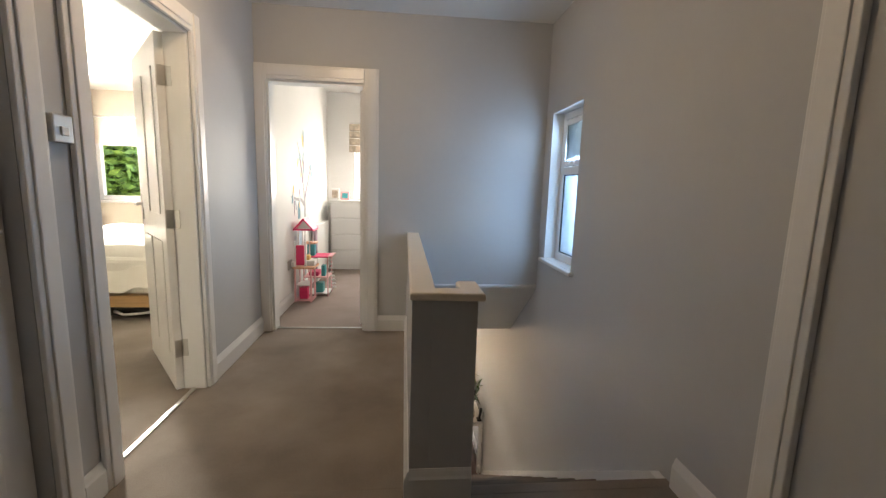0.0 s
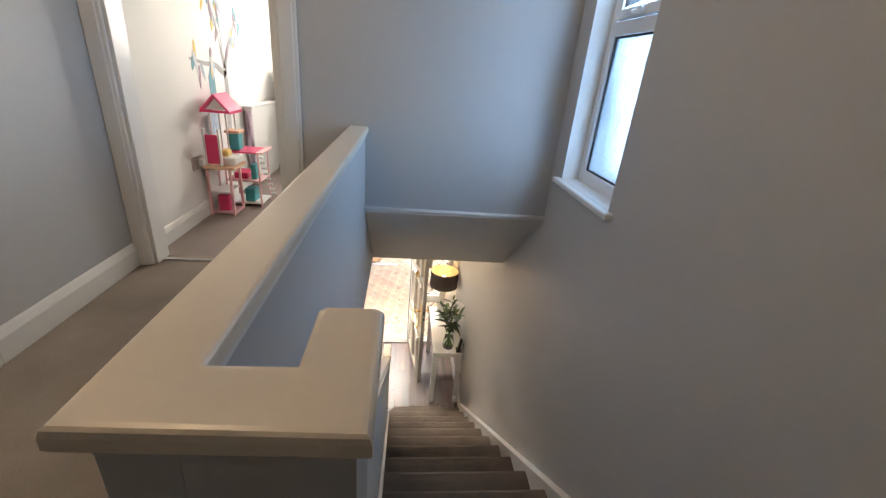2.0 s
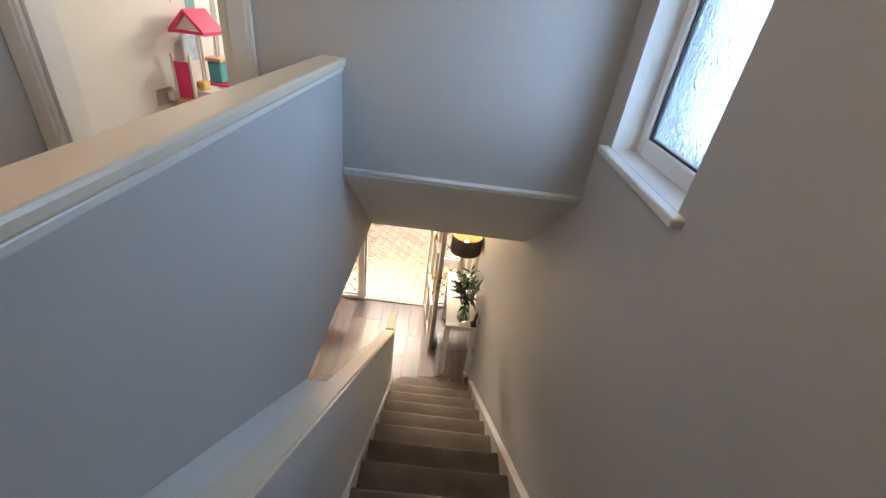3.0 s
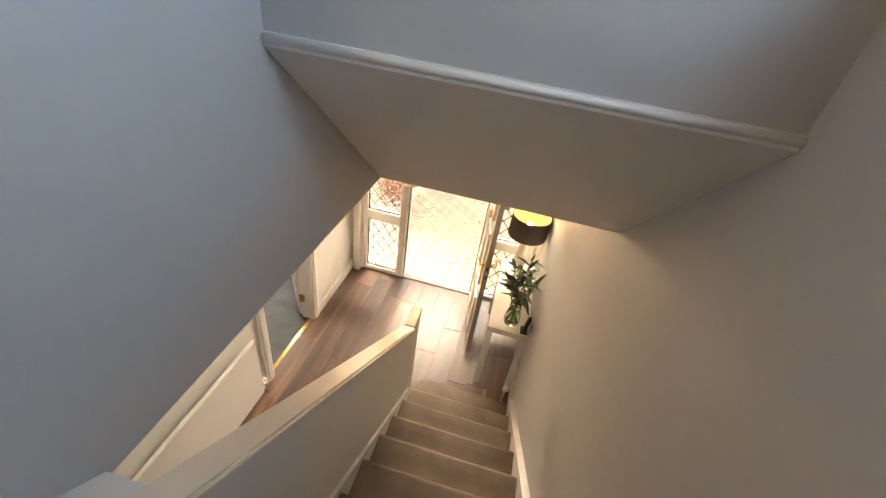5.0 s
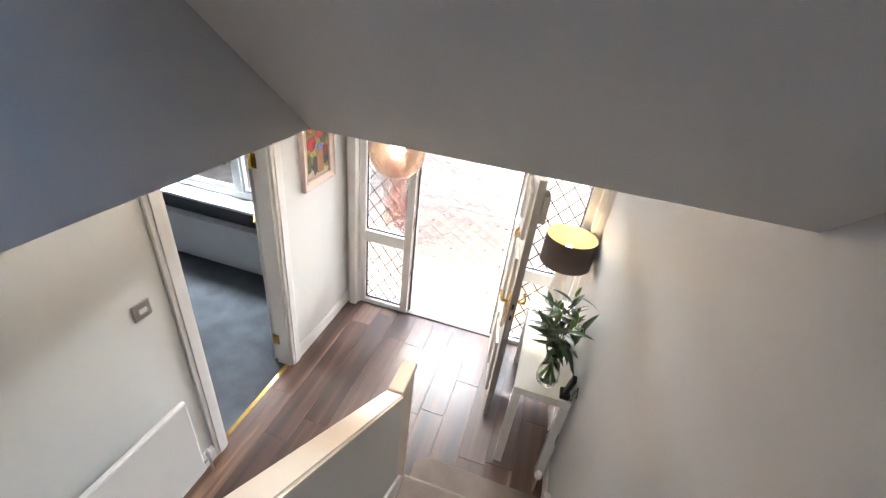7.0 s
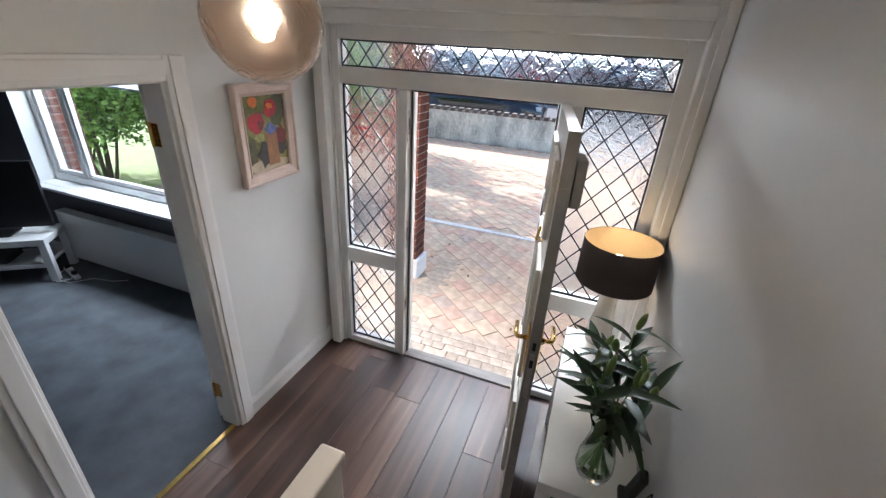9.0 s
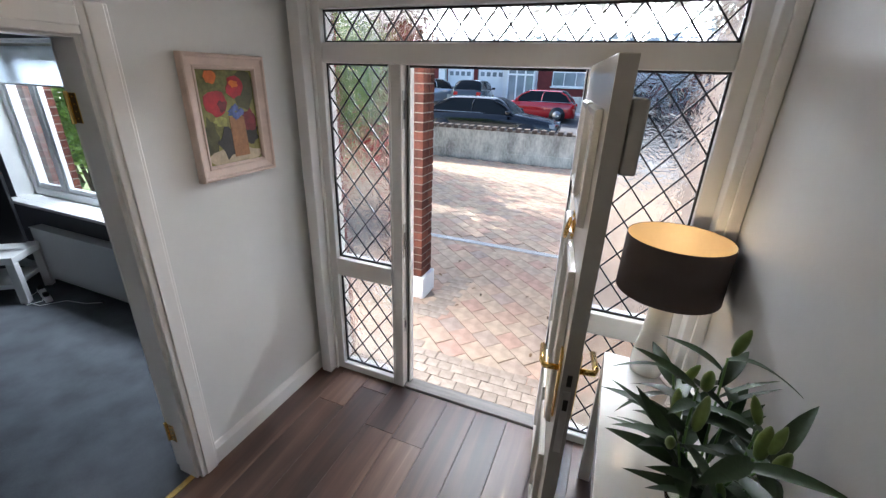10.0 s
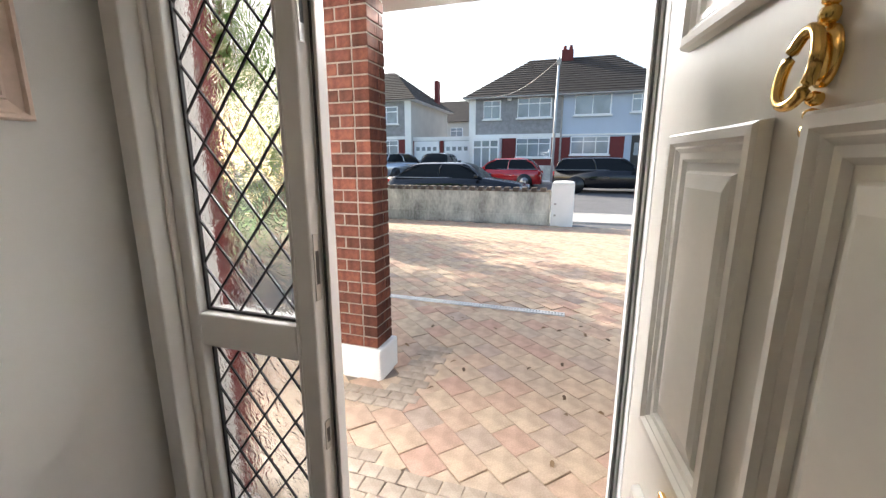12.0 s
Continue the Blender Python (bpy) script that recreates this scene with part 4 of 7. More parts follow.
part("bulb", lathe(bmesh.new(), [(0.012, 0.45), (0.014, 0.465), (0.024, 0.49), (0.026, 0.505), (0.018, 0.525), (0.0, 0.532)], 16, (lx, ly, TZ), cap=False), BULB, lp, "lit bulb", True)
bm = bmesh.new()
for a in (0, 120, 240):
    tube(bm, [(lx, ly, z0 + 0.05), (lx + 0.185 * math.cos(radians(a)), ly + 0.185 * math.sin(radians(a)), z0 + 0.01)], 0.0018, 6)
part("spider", bm, STEEL, lp)
bm = bmesh.new()
tube(bm, [(lx + 0.05, ly - 0.03, TZ + 0.004), (lx + 0.09, ly - 0.10, TZ + 0.004), (lx + 0.06, ly - 0.2, TZ + 0.004), (lx + 0.12, ly - 0.26, TZ + 0.004), (TX1 - 0.01, ly - 0.2, TZ + 0.004), (TX1 + 0.006, ly - 0.18, TZ - 0.02), (TX1 + 0.006, ly - 0.18, F + 0.25)], 0.003, 6)
part("cable", bm, WHITEPL, lp, "white lamp cable", True)

# vase with lilies
vx, vy = 1.118, 5.545
prof = [(0.045, 0.002), (0.062, 0.006), (0.069, 0.04), (0.064, 0.095), (0.050, 0.16), (0.045, 0.20), (0.053, 0.245), (0.064, 0.278)]
inner = [(r - 0.004, z) for r, z in prof[::-1] if z > 0.01] + [(0.06, 0.016), (0.0, 0.014)]
vs = thing("glass_vase", "clear waisted glass vase with water on the console table", "vase", (vx, vy, TZ))
v = part("vase_body", lathe(bmesh.new(), [(0.0, 0.002)] + prof + inner, 40, (vx, vy, TZ), cap=False), VASEGL, vs, "", True)
v.visible_shadow = False
w = part("water", lathe(bmesh.new(), [(0.0, 0.018), (0.054, 0.018), (0.0645, 0.04), (0.0595, 0.095), (0.0455, 0.16), (0.0, 0.16)], 32, (vx, vy, TZ), cap=False), WATER, vs, "", True)
w.visible_shadow = False


def leaf_mesh(name, L, W, material, droop, n=8):
    """A lance-shaped blade along +x that bends down, folded a little along its rib."""
    bm = bmesh.new()
    rows = []
    for i in range(n + 1):
        t = i / n
        x, z = L * t, -droop * t * t * L
        w = W * math.sin(math.pi * min(1, 0.06 + t * 0.94)) ** 0.8 * (1.15 - 0.45 * t)
        rows.append([bm.verts.new((x, s * w, z + abs(s) * w * 0.35)) for s in (-1, 0, 1)])
    for a, b in zip(rows, rows[1:]):
        for k in range(2):
            bm.faces.new((a[k], a[k + 1], b[k + 1], b[k]))
    me = bpy.data.meshes.new(name)
    bm.to_mesh(me)
    bm.free()
    me.materials.append(material)
    for p in me.polygons:
        p.use_smooth = True
    return me


rng = random.Random(7)
lily = thing("lily_bouquet", "bunch of green lily stems with closed buds in the vase", "flowers", (vx, vy, TZ + 0.26))
LEAFS = [leaf_mesh("leaf", 0.16, 0.019, LEAFM, d) for d in (0.12, 0.4, 0.75)]
bud_bm = lathe(bmesh.new(), [(0.004, 0), (0.012, 0.012), (0.0165, 0.04), (0.015, 0.065), (0.008, 0.09), (0.002, 0.1)], 10)
BUD = bpy.data.meshes.new("bud")
bud_bm.to_mesh(BUD)
bud_bm.free()
BUD.materials.append(BUDM)
for p in BUD.polygons:
    p.use_smooth = True


def hang(name, me, parent, m):
    ob = new(name, me)
    ob.parent = parent
    ob.matrix_parent_inverse = world_of(parent).inverted()
    ob.matrix_basis = m
    return ob


for i in range(13):
    a = 2 * math.pi * i / 13 + rng.uniform(-0.25, 0.25)
    lean = rng.uniform(0.04, 0.165)
    h = rng.uniform(0.10, 0.29)
    base = Vector((vx - 0.035 * math.cos(a), vy - 0.035 * math.sin(a), TZ + 0.02))
    neck = Vector((vx + 0.022 * math.cos(a), vy + 0.022 * math.sin(a), TZ + 0.255))
    tip = Vector((vx + lean * math.cos(a), vy + lean * math.sin(a), TZ + 0.275 + h))
    tip.x = min(tip.x, XR - 0.05)
    mid = (neck + tip) / 2 + Vector((0.015 * math.cos(a), 0.015 * math.sin(a), 0.02))
    part("stem", tube(bmesh.new(), [base, (base + neck) / 2, neck, mid, tip], 0.0038, 6, 0.0025), STEMM, lily, "", True)
    for k in range(7):
        t = 0.30 + 0.68 * k / 6
        p = neck.lerp(mid, t * 2) if t < 0.5 else mid.lerp(tip, t * 2 - 1)
        az = math.degrees(a) + rng.uniform(-95, 95)
        if p.x + 0.15 * math.cos(radians(az)) > XR - 0.02:
            az = 180 - az
        s = rng.uniform(0.65, 1.1)
        hang("leaf", rng.choice(LEAFS), lily, pose(*p, rng.uniform(-25, 25), rng.uniform(-58, -4), az) @ Matrix.Scale(s, 4))
    for k in range(rng.choice((0, 1, 1, 2))):
        q = tip + Vector((rng.uniform(-0.03, 0.03), rng.uniform(-0.03, 0.03), rng.uniform(-0.02, 0.02)))
        q.x = min(q.x, XR - 0.04)
        hang("bud", BUD, lily, pose(*q, rng.uniform(-30, 30), rng.uniform(-30, 30), rng.uniform(0, 360)) @ Matrix.Scale(rng.uniform(0.55, 0.8), 4))

ph = thing("cordless_phone", "black cordless phone in its charging cradle", "phone", (1.235, 5.47, TZ))
part("cradle", B(1.205, 1.265, 5.43, 5.51, TZ + 0.001, TZ + 0.03, 0.008), BLACK, ph)
bm = box(bmesh.new(), -0.014, 0.014, -0.025, 0.025, 0, 0.17, 0.01, 3, pose(1.235, 5.475, TZ + 0.02, 12, 6, 0))
hs = part("handset", bm, BLACK, ph, "black handset")
bm = box(bmesh.new(), -0.0155, -0.0142, -0.016, 0.016, 0.11, 0.15, 0, 1, pose(1.235, 5.475, TZ + 0.02, 12, 6, 0))
part("screen", bm, FARGLASS, hs)
bm = bmesh.new()
tube(bm, [(1.272, 5.44, TZ + 0.02), (1.276, 5.43, TZ - 0.1), (1.276, 5.42, F + 0.4), (1.27, 5.44, F + 0.14)], 0.003, 6)
tube(bm, [(1.272, 5.46, TZ + 0.02), (1.277, 5.36, TZ + 0.12), (1.277, 5.40, TZ + 0.16), (1.272, 5.46, TZ + 0.02)], 0.003, 6)
part("cable", bm, BLACK, ph, "looped black cable", True)
sk = thing("wall_socket", "white double socket with plugs above the skirting", "socket", (XR - 0.01, 5.56, F + 0.2))
part("plate", B(XR - 0.011, XR - 0.001, 5.49, 5.64, F + 0.15, F + 0.24, 0.003), WHITEPL, sk)
part("plug", B(XR - 0.055, XR - 0.0115, 5.50, 5.55, F + 0.165, F + 0.22, 0.008), WHITEPL, sk)
part("plug", B(XR - 0.055, XR - 0.0115, 5.58, 5.63, F + 0.165, F + 0.22, 0.008), BLACK, sk)
va = thing("stop_valve", "small chrome pipe valve by the stair foot", "valve", (1.22, 5.27, F))
bm = tube(bmesh.new(), [(1.225, 5.30, F), (1.225, 5.30, F + 0.16)], 0.008, 10)
tube(bm, [(1.225, 5.30, F + 0.15), (1.225, 5.36, F + 0.15)], 0.008, 10)
part("pipe", bm, STEEL, va, "", True)
part("knob", lathe(bmesh.new(), [(0.022, 0.16), (0.024, 0.175), (0.02, 0.2), (0.0, 0.203)], 16, (1.225, 5.30, F), cap=False), WHITEPL, va, "", True)

# ---- pendant ----
gx, gy, gz, gr = 0.24, 5.075, -0.485, 0.112
pd = thing("pendant_light", "round amber glass globe pendant, lit, hanging from the ceiling", "ceiling light", (gx, gy, HC))
prof = [(gr * math.sin(a), -gr * math.cos(a)) for a in [math.pi * i / 24 for i in range(23)]]
gl = part("globe", lathe(bmesh.new(), prof + [(r * 0.975, z * 0.975) for r, z in prof[::-1]], 40, (gx, gy, gz), cap=False), GLOBEGL, pd, "amber flecked glass globe", True)
gl.visible_shadow = False
part("bulb", lathe(bmesh.new(), [(0.0, -0.035), (0.015, -0.03), (0.021, -0.008), (0.017, 0.015), (0.011, 0.035), (0.011, 0.06)], 16, (gx, gy, gz), cap=False), BULB, pd, "lit bulb", True)
bm = lathe(bmesh.new(), [(0.03, gr - 0.012), (0.03, gr + 0.02), (0.008, gr + 0.03), (0.008, HC - gz - 0.02), (0.05, HC - gz - 0.018), (0.05, HC - gz - 0.001)], 20, (gx, gy, gz))
part("fitting", bm, BRASS, pd, "brass ceiling fitting", True)

# ---- painting ----
pt = thing("painting", "framed painting of red flowers in a brown jug", "painting", (HX, 6.16, -1.24))
py0, py1, pz0, pz1 = 5.94, 6.355, -1.238, -0.722
fw = 0.062
def mitred(nm, c):
    """One side of the frame between two corners, mitred at both ends: a proud outer edge, a sloping flat and an inner bead."""
    (ya, za), (yb, zb) = c
    dy, dz = np.sign(yb - ya), np.sign(zb - za)
    ny, nz = -dz, dy
    bm = bmesh.new()
    A, E = [], []
    for o, h in ((0.0, 0.002), (0.0, 0.034), (0.004, 0.040), (0.012, 0.040), (0.018, 0.032), (0.046, 0.024), (0.048, 0.029), (0.054, 0.029), (fw, 0.020), (fw, 0.002)):
        A.append(bm.verts.new((HX + h, ya + (ny + dy) * o, za + (nz + dz) * o)))
        E.append(bm.verts.new((HX + h, yb + (ny - dy) * o, zb + (nz - dz) * o)))
    for i in range(len(A)):
        j = (i + 1) % len(A)
        bm.faces.new((A[i], E[i], E[j], A[j]))
    bm.faces.new(A[::-1])
    bm.faces.new(E)
    part(nm, bm, FRAMEPINK, pt, "limed wooden frame")


corners = [(py0, pz0), (py1, pz0), (py1, pz1), (py0, pz1)]
for i in range(4):
    mitred("frame_side" if i % 2 else "frame_rail", (corners[i], corners[(i + 1) % 4]))
OLIVE = mat("olive_oil_paint", (0.17, 0.17, 0.035), 0.5, var=0.5, scale=9, fine=60, bump=0.4, tint=(0.24, 0.22, 0.06))
CRIMSON = mat("crimson_oil_paint", (0.42, 0.012, 0.02), 0.45, var=0.35, scale=20, bump=0.4)
ORANGE = mat("orange_oil_paint", (0.75, 0.18, 0.02), 0.45, var=0.2, scale=20, bump=0.4)
BLUEOIL = mat("blue_oil_paint", (0.12, 0.16, 0.42), 0.45, var=0.4, scale=30, bump=0.4)
BROWNOIL = mat("brown_oil_paint", (0.30, 0.14, 0.055), 0.45, var=0.3, scale=15, bump=0.4)
DARKOIL = mat("dark_oil_paint", (0.03, 0.028, 0.025), 0.45, var=0.3, scale=15, bump=0.4)
BUFFOIL = mat("buff_oil_paint", (0.48, 0.40, 0.27), 0.45, var=0.25, scale=15, bump=0.4)
cv = part("canvas", B(HX + 0.003, HX + 0.014, py0 + fw, py1 - fw, pz0 + fw, pz1 - fw), OLIVE, pt, "olive painted canvas")
cy0, cz0, cw, ch = py0 + fw, pz0 + fw, py1 - py0 - 2 * fw, pz1 - pz0 - 2 * fw


def dab(nm, u, v, ru, rv, material, lift, n=14, rough=0.18, seed=1):
    r = random.Random(seed)
    pts = []
    for i in range(n):
        a = 2 * math.pi * i / n
        k = 1 + r.uniform(-rough, rough)
        pts.append((min(max(cy0 + (u + ru * k * math.cos(a)) * cw, cy0 + 0.001), cy0 + cw - 0.001), min(max(cz0 + (v + rv * k * math.sin(a)) * ch, cz0 + 0.001), cz0 + ch - 0.001)))
    part(nm, prism(bmesh.new(), pts, "x", HX + 0.0142, HX + 0.0142 + lift), material, cv)


DARKOLIVE = mat("dark_olive_oil_paint", (0.075, 0.075, 0.025), 0.5, var=0.5, scale=14, fine=60, bump=0.4)
DEEPRED = mat("deep_red_oil_paint", (0.16, 0.012, 0.018), 0.45, var=0.5, scale=25, bump=0.4)
PALEGREEN = mat("pale_green_oil_paint", (0.33, 0.33, 0.08), 0.45, var=0.4, scale=25, bump=0.4)
dab("ground_dab", 0.80, 0.80, 0.22, 0.22, DARKOLIVE, 0.0004, seed=14)
dab("ground_dab", 0.10, 0.30, 0.12, 0.20, DARKOLIVE, 0.0004, seed=15)
dab("table_dab", 0.5, 0.05, 0.5, 0.14, BUFFOIL, 0.0006, seed=2, n=20)
dab("shadow_dab", 0.38, 0.24, 0.17, 0.16, DARKOIL, 0.0009, seed=3, rough=0.3)
dab("shadow_dab", 0.84, 0.30, 0.14, 0.13, DARKOIL, 0.0009, seed=8, rough=0.3)
dab("leaf_dab", 0.30, 0.46, 0.13, 0.06, PALEGREEN, 0.0010, seed=16, rough=0.4)
dab("flower_dab", 0.28, 0.66, 0.20, 0.15, CRIMSON, 0.0012, seed=4)
dab("flower_dab", 0.36, 0.62, 0.08, 0.06, DEEPRED, 0.0016, seed=17, rough=0.35)
dab("flower_dab", 0.64, 0.82, 0.16, 0.11, CRIMSON, 0.0014, seed=5)
dab("flower_dab", 0.62, 0.86, 0.09, 0.04, ORANGE, 0.0019, seed=18, rough=0.35)
dab("flower_dab", 0.85, 0.45, 0.13, 0.13, DEEPRED, 0.0012, seed=9)
dab("flower_dab", 0.23, 0.93, 0.10, 0.07, ORANGE, 0.0013, seed=6)
for u, v in ((0.52, 0.55), (0.60, 0.60), (0.68, 0.55), (0.59, 0.52)):
    dab("bloom_dab", u, v, 0.06, 0.04, BLUEOIL, 0.0018, seed=int(u * 100), rough=0.4)
bm = prism(bmesh.new(), [(cy0 + 0.47 * cw, cz0 + 0.06 * ch), (cy0 + 0.76 * cw, cz0 + 0.06 * ch), (cy0 + 0.74 * cw, cz0 + 0.50 * ch), (cy0 + 0.46 * cw, cz0 + 0.51 * ch)], "x", HX + 0.0142, HX + 0.0158)
part("jug_dab", bm, BROWNOIL, cv)

# ---- hall radiator, switch ----
rd = thing("radiator", "white panel radiator on the hall wall", "radiator", (HX, 4.1, F + 0.1))
ry0, ry1, rz0, rz1 = 3.45, 4.655, F + 0.10, F + 0.725
bm = B(HX + 0.055, HX + 0.085, ry0, ry1, rz0, rz1, 0.008)
rp = part("panel", bm, GLOSS, rd)
for z in (rz0 + 0.008, rz1 - 0.02):
    part("seam", B(HX + 0.0852, HX + 0.088, ry0 + 0.01, ry1 - 0.01, z, z + 0.012, 0.002), GLOSS, rp)
for y in (ry0 + 0.2, ry1 - 0.2):
    part("bracket", B(HX + 0.001, HX + 0.0545, y - 0.02, y + 0.02, rz0 + 0.1, rz1 - 0.1, 0.002), GLOSS, rd)
bm = tube(bmesh.new(), [(HX + 0.06, ry1 + 0.008, rz0 + 0.03), (HX + 0.06, ry1 + 0.055, rz0 + 0.03), (HX + 0.06, ry1 + 0.055, F)], 0.008, 10)
part("pipe", bm, STEEL, rd, "chrome pipe", True)
part("valve", lathe(bmesh.new(), [(0.014, 0.0), (0.016, 0.02), (0.013, 0.055), (0.0, 0.06)], 14, (HX + 0.06, ry1 + 0.055, rz0 + 0.04), cap=False), WHITEPL, rd, "white radiator valve", True)
ls = thing("light_switch", "brushed steel light switch on the hall wall", "light switch", (HX, 4.65, -1.33))
pl = part("plate", B(HX + 0.001, HX + 0.008, 4.607, 4.693, -1.371, -1.285, 0.002), STEEL, ls)
part("rocker", B(HX + 0.0082, HX + 0.013, 4.63, 4.67, -1.341, -1.315, 0.002), WHITEPL, pl)

# ---- living room ----
lw = thing("window_living", "white framed living room window over the radiator", "window", (-2.76, 6.7, -1.90), kind="structure")
for nm, q in (("frame_side", (-4.10, -4.04, -1.90, -0.62)), ("frame_side", (-1.61, -1.55, -1.90, -0.62)), ("frame_head", (-4.04, -1.61, -0.68, -0.62)), ("frame_foot", (-4.04, -1.61, -1.90, -1.83)), ("mullion", (-3.645, -3.585, -1.83, -0.68)), ("mullion", (-2.12, -2.05, -1.83, -0.68))):
    part(nm, B(q[0], q[1], 6.74, 6.80, q[2], q[3], 0.006), UPVC, lw)
for a, b in ((-4.04, -3.645), (-3.585, -2.12), (-2.05, -1.61)):
    bm = bmesh.new()
    for q in ((a + 0.001, a + 0.035, -1.829, -0.681), (b - 0.035, b - 0.001, -1.829, -0.681), (a + 0.0355, b - 0.0355, -1.829, -1.79), (a + 0.0355, b - 0.0355, -0.72, -0.681)):
        box(bm, q[0], q[1], 6.752, 6.79, q[2], q[3], 0.005)
    part("sash", bm, UPVC, lw)
    p = part("pane", B(a, b, 6.768, 6.774, -1.83, -0.68), PANE, lw, "clear glass pane")
    p.visible_shadow = False
structure("window_sill_living", B(-4.14, -1.5, 6.52, 6.7395, -1.93, -1.901, 0.008), GLOSS, "white gloss window sill", "window sill")
bl = thing("roller_blind", "pale roller blind drawn up in the window", "blind", (-2.5, 6.68, -0.64))
part("roll", tube(bmesh.new(), [(-4.02, 6.69, -0.665), (-1.62, 6.69, -0.665)], 0.022, 12), LINEN, bl, "", True)
part("cloth", B(-4.01, -1.63, 6.668, 6.670, -0.93, -0.665), BLIND, bl)
part("bottom_bar", B(-4.01, -1.63, 6.663, 6.675, -0.945, -0.9305, 0.002), UPVC, bl)
r2 = thing("living_radiator", "long white panel radiator below the living room window", "radiator", (-2.6, 6.55, F + 0.12))
part("panel", B(-3.83, -1.75, 6.50, 6.56, F + 0.06, F + 0.54, 0.008), GLOSS, r2)
part("side_cover", B(-1.7495, -1.742, 6.495, 6.59, F + 0.06, F + 0.54, 0.002), GLOSS, r2)
part("top_grille", B(-3.83, -1.75, 6.495, 6.59, F + 0.5405, F + 0.55, 0.002), GLOSS, r2)
part("bracket", B(-2.0, -1.95, 6.5605, 6.599, F + 0.2, F + 0.5), GLOSS, r2)
part("pipe", tube(bmesh.new(), [(-1.72, 6.55, F), (-1.72, 6.55, F + 0.10), (-1.741, 6.55, F + 0.10)], 0.008, 8), WHITEPL, r2, "", True)
skirting("y", 6.6, -1, LR, HX - 0.125, F, 0.1)
M = pose(-4.05, 6.06, F, 0, 0, 38)
sd = thing("tv_stand", "white television stand in the living room corner", "tv stand", (-4.05, 6.06, F), rz=38)
part("top", B(-0.5, 0.5, -0.2, 0.2, 0.36, 0.42, 0.004), GLOSS, sd, local=True)
part("shelf", B(-0.44, 0.44, -0.19, 0.19, 0.14, 0.18, 0.004), GLOSS, sd, local=True)
for x in (-0.5, 0.44):
    for y in (-0.2, 0.14):
        part("leg", B(x, x + 0.06, y, y + 0.06, 0, 0.3595, 0.004), GLOSS, sd, local=True)
tv = thing("television", "large black flat television on the stand", "television", (-4.05, 6.06, F + 0.42), rz=38)
part("screen", B(-0.52, 0.52, -0.02, 0.02, 0.06, 0.66, 0.006), BLACK, tv, local=True)
part("foot", B(-0.22, 0.22, -0.1, 0.1, 0.001, 0.02, 0.006), BLACK, tv, local=True)
part("neck", B(-0.04, 0.04, -0.012, 0.012, 0.0205, 0.0595), BLACK, tv, local=True)
tbx = thing("set_top_box", "black set top box on the stand shelf", "set top box", (-4.05, 6.06, F + 0.18), rz=38)
part("body", B(-0.2, 0.15, -0.14, 0.1, 0.001, 0.05, 0.004), BLACK, tbx, local=True)
ex = thing("extension_lead", "white extension lead with tangled plugs on the carpet", "extension lead", (-3.55, 6.3, F))
part("block", box(bmesh.new(), -0.15, 0.15, -0.025, 0.025, 0.001, 0.035, 0.005, 2, pose(-3.55, 6.33, F, 0, 0, -15)), WHITEPL, ex)
for i in range(3):
    part("plug", box(bmesh.new(), -0.02, 0.02, -0.02, 0.02, 0.036, 0.07, 0.006, 2, pose(-3.55, 6.33, F, 0, 0, -15) @ pose(-0.1 + 0.09 * i, 0, 0)), BLACK if i != 1 else WHITEPL, ex)
bm = bmesh.new()
tube(bm, [(-3.7, 6.35, F + 0.01), (-3.6, 6.2, F + 0.008), (-3.4, 6.22, F + 0.008), (-3.3, 6.36, F + 0.008), (-3.1, 6.40, F + 0.008), (-3.0, 6.47, F + 0.008)], 0.004, 6)
tube(bm, [(-3.5, 6.33, F + 0.05), (-3.42, 6.25, F + 0.03), (-3.5, 6.18, F + 0.008), (-3.7, 6.22, F + 0.008), (-3.8, 6.3, F + 0.008)], 0.004, 6)
part("cable", bm, WHITEPL, ex, "", True)


# ---- bedroom ----
bw = thing("window_bedroom", "white bedroom window with a pale blind", "window", (-4.2, 7.3, 0.84), kind="structure")
for nm, q in (("frame_side", (-4.55, -4.48, 0.84, 2.1)), ("frame_side", (-3.95, -3.88, 0.84, 2.1)), ("frame_head", (-4.48, -3.95, 2.03, 2.1)), ("frame_foot", (-4.48, -3.95, 0.84, 0.92))):
    part(nm, B(q[0], q[1], 7.28, 7.35, q[2], q[3], 0.006), UPVC, bw)
p = part("pane", B(-4.48, -3.95, 7.31, 7.316, 0.92, 2.03), PANE, bw, "clear pane")
p.visible_shadow = False
structure("window_sill_bedroom", B(-4.6, -3.83, 7.12, 7.2795, 0.81, 0.839, 0.006), GLOSS, "white window sill", "window sill")
bb = thing("bedroom_blind", "white blind half drawn over the bedroom window", "blind", (-4.05, 7.24, 2.1))
part("cloth", B(-4.53, -3.90, 7.25, 7.253, 1.70, 2.09), LINEN, bb)
part("bottom_bar", B(-4.53, -3.90, 7.245, 7.258, 1.675, 1.6995, 0.002), UPVC, bb)
wd = thing("sliding_wardrobe", "white sliding wardrobe with dark red wooden edges", "wardrobe", (-4.85, 6.0, 0))
part("carcass", B(-5.19, -4.52, 5.04, 7.19, 0.0, 2.45), CREAM, wd)
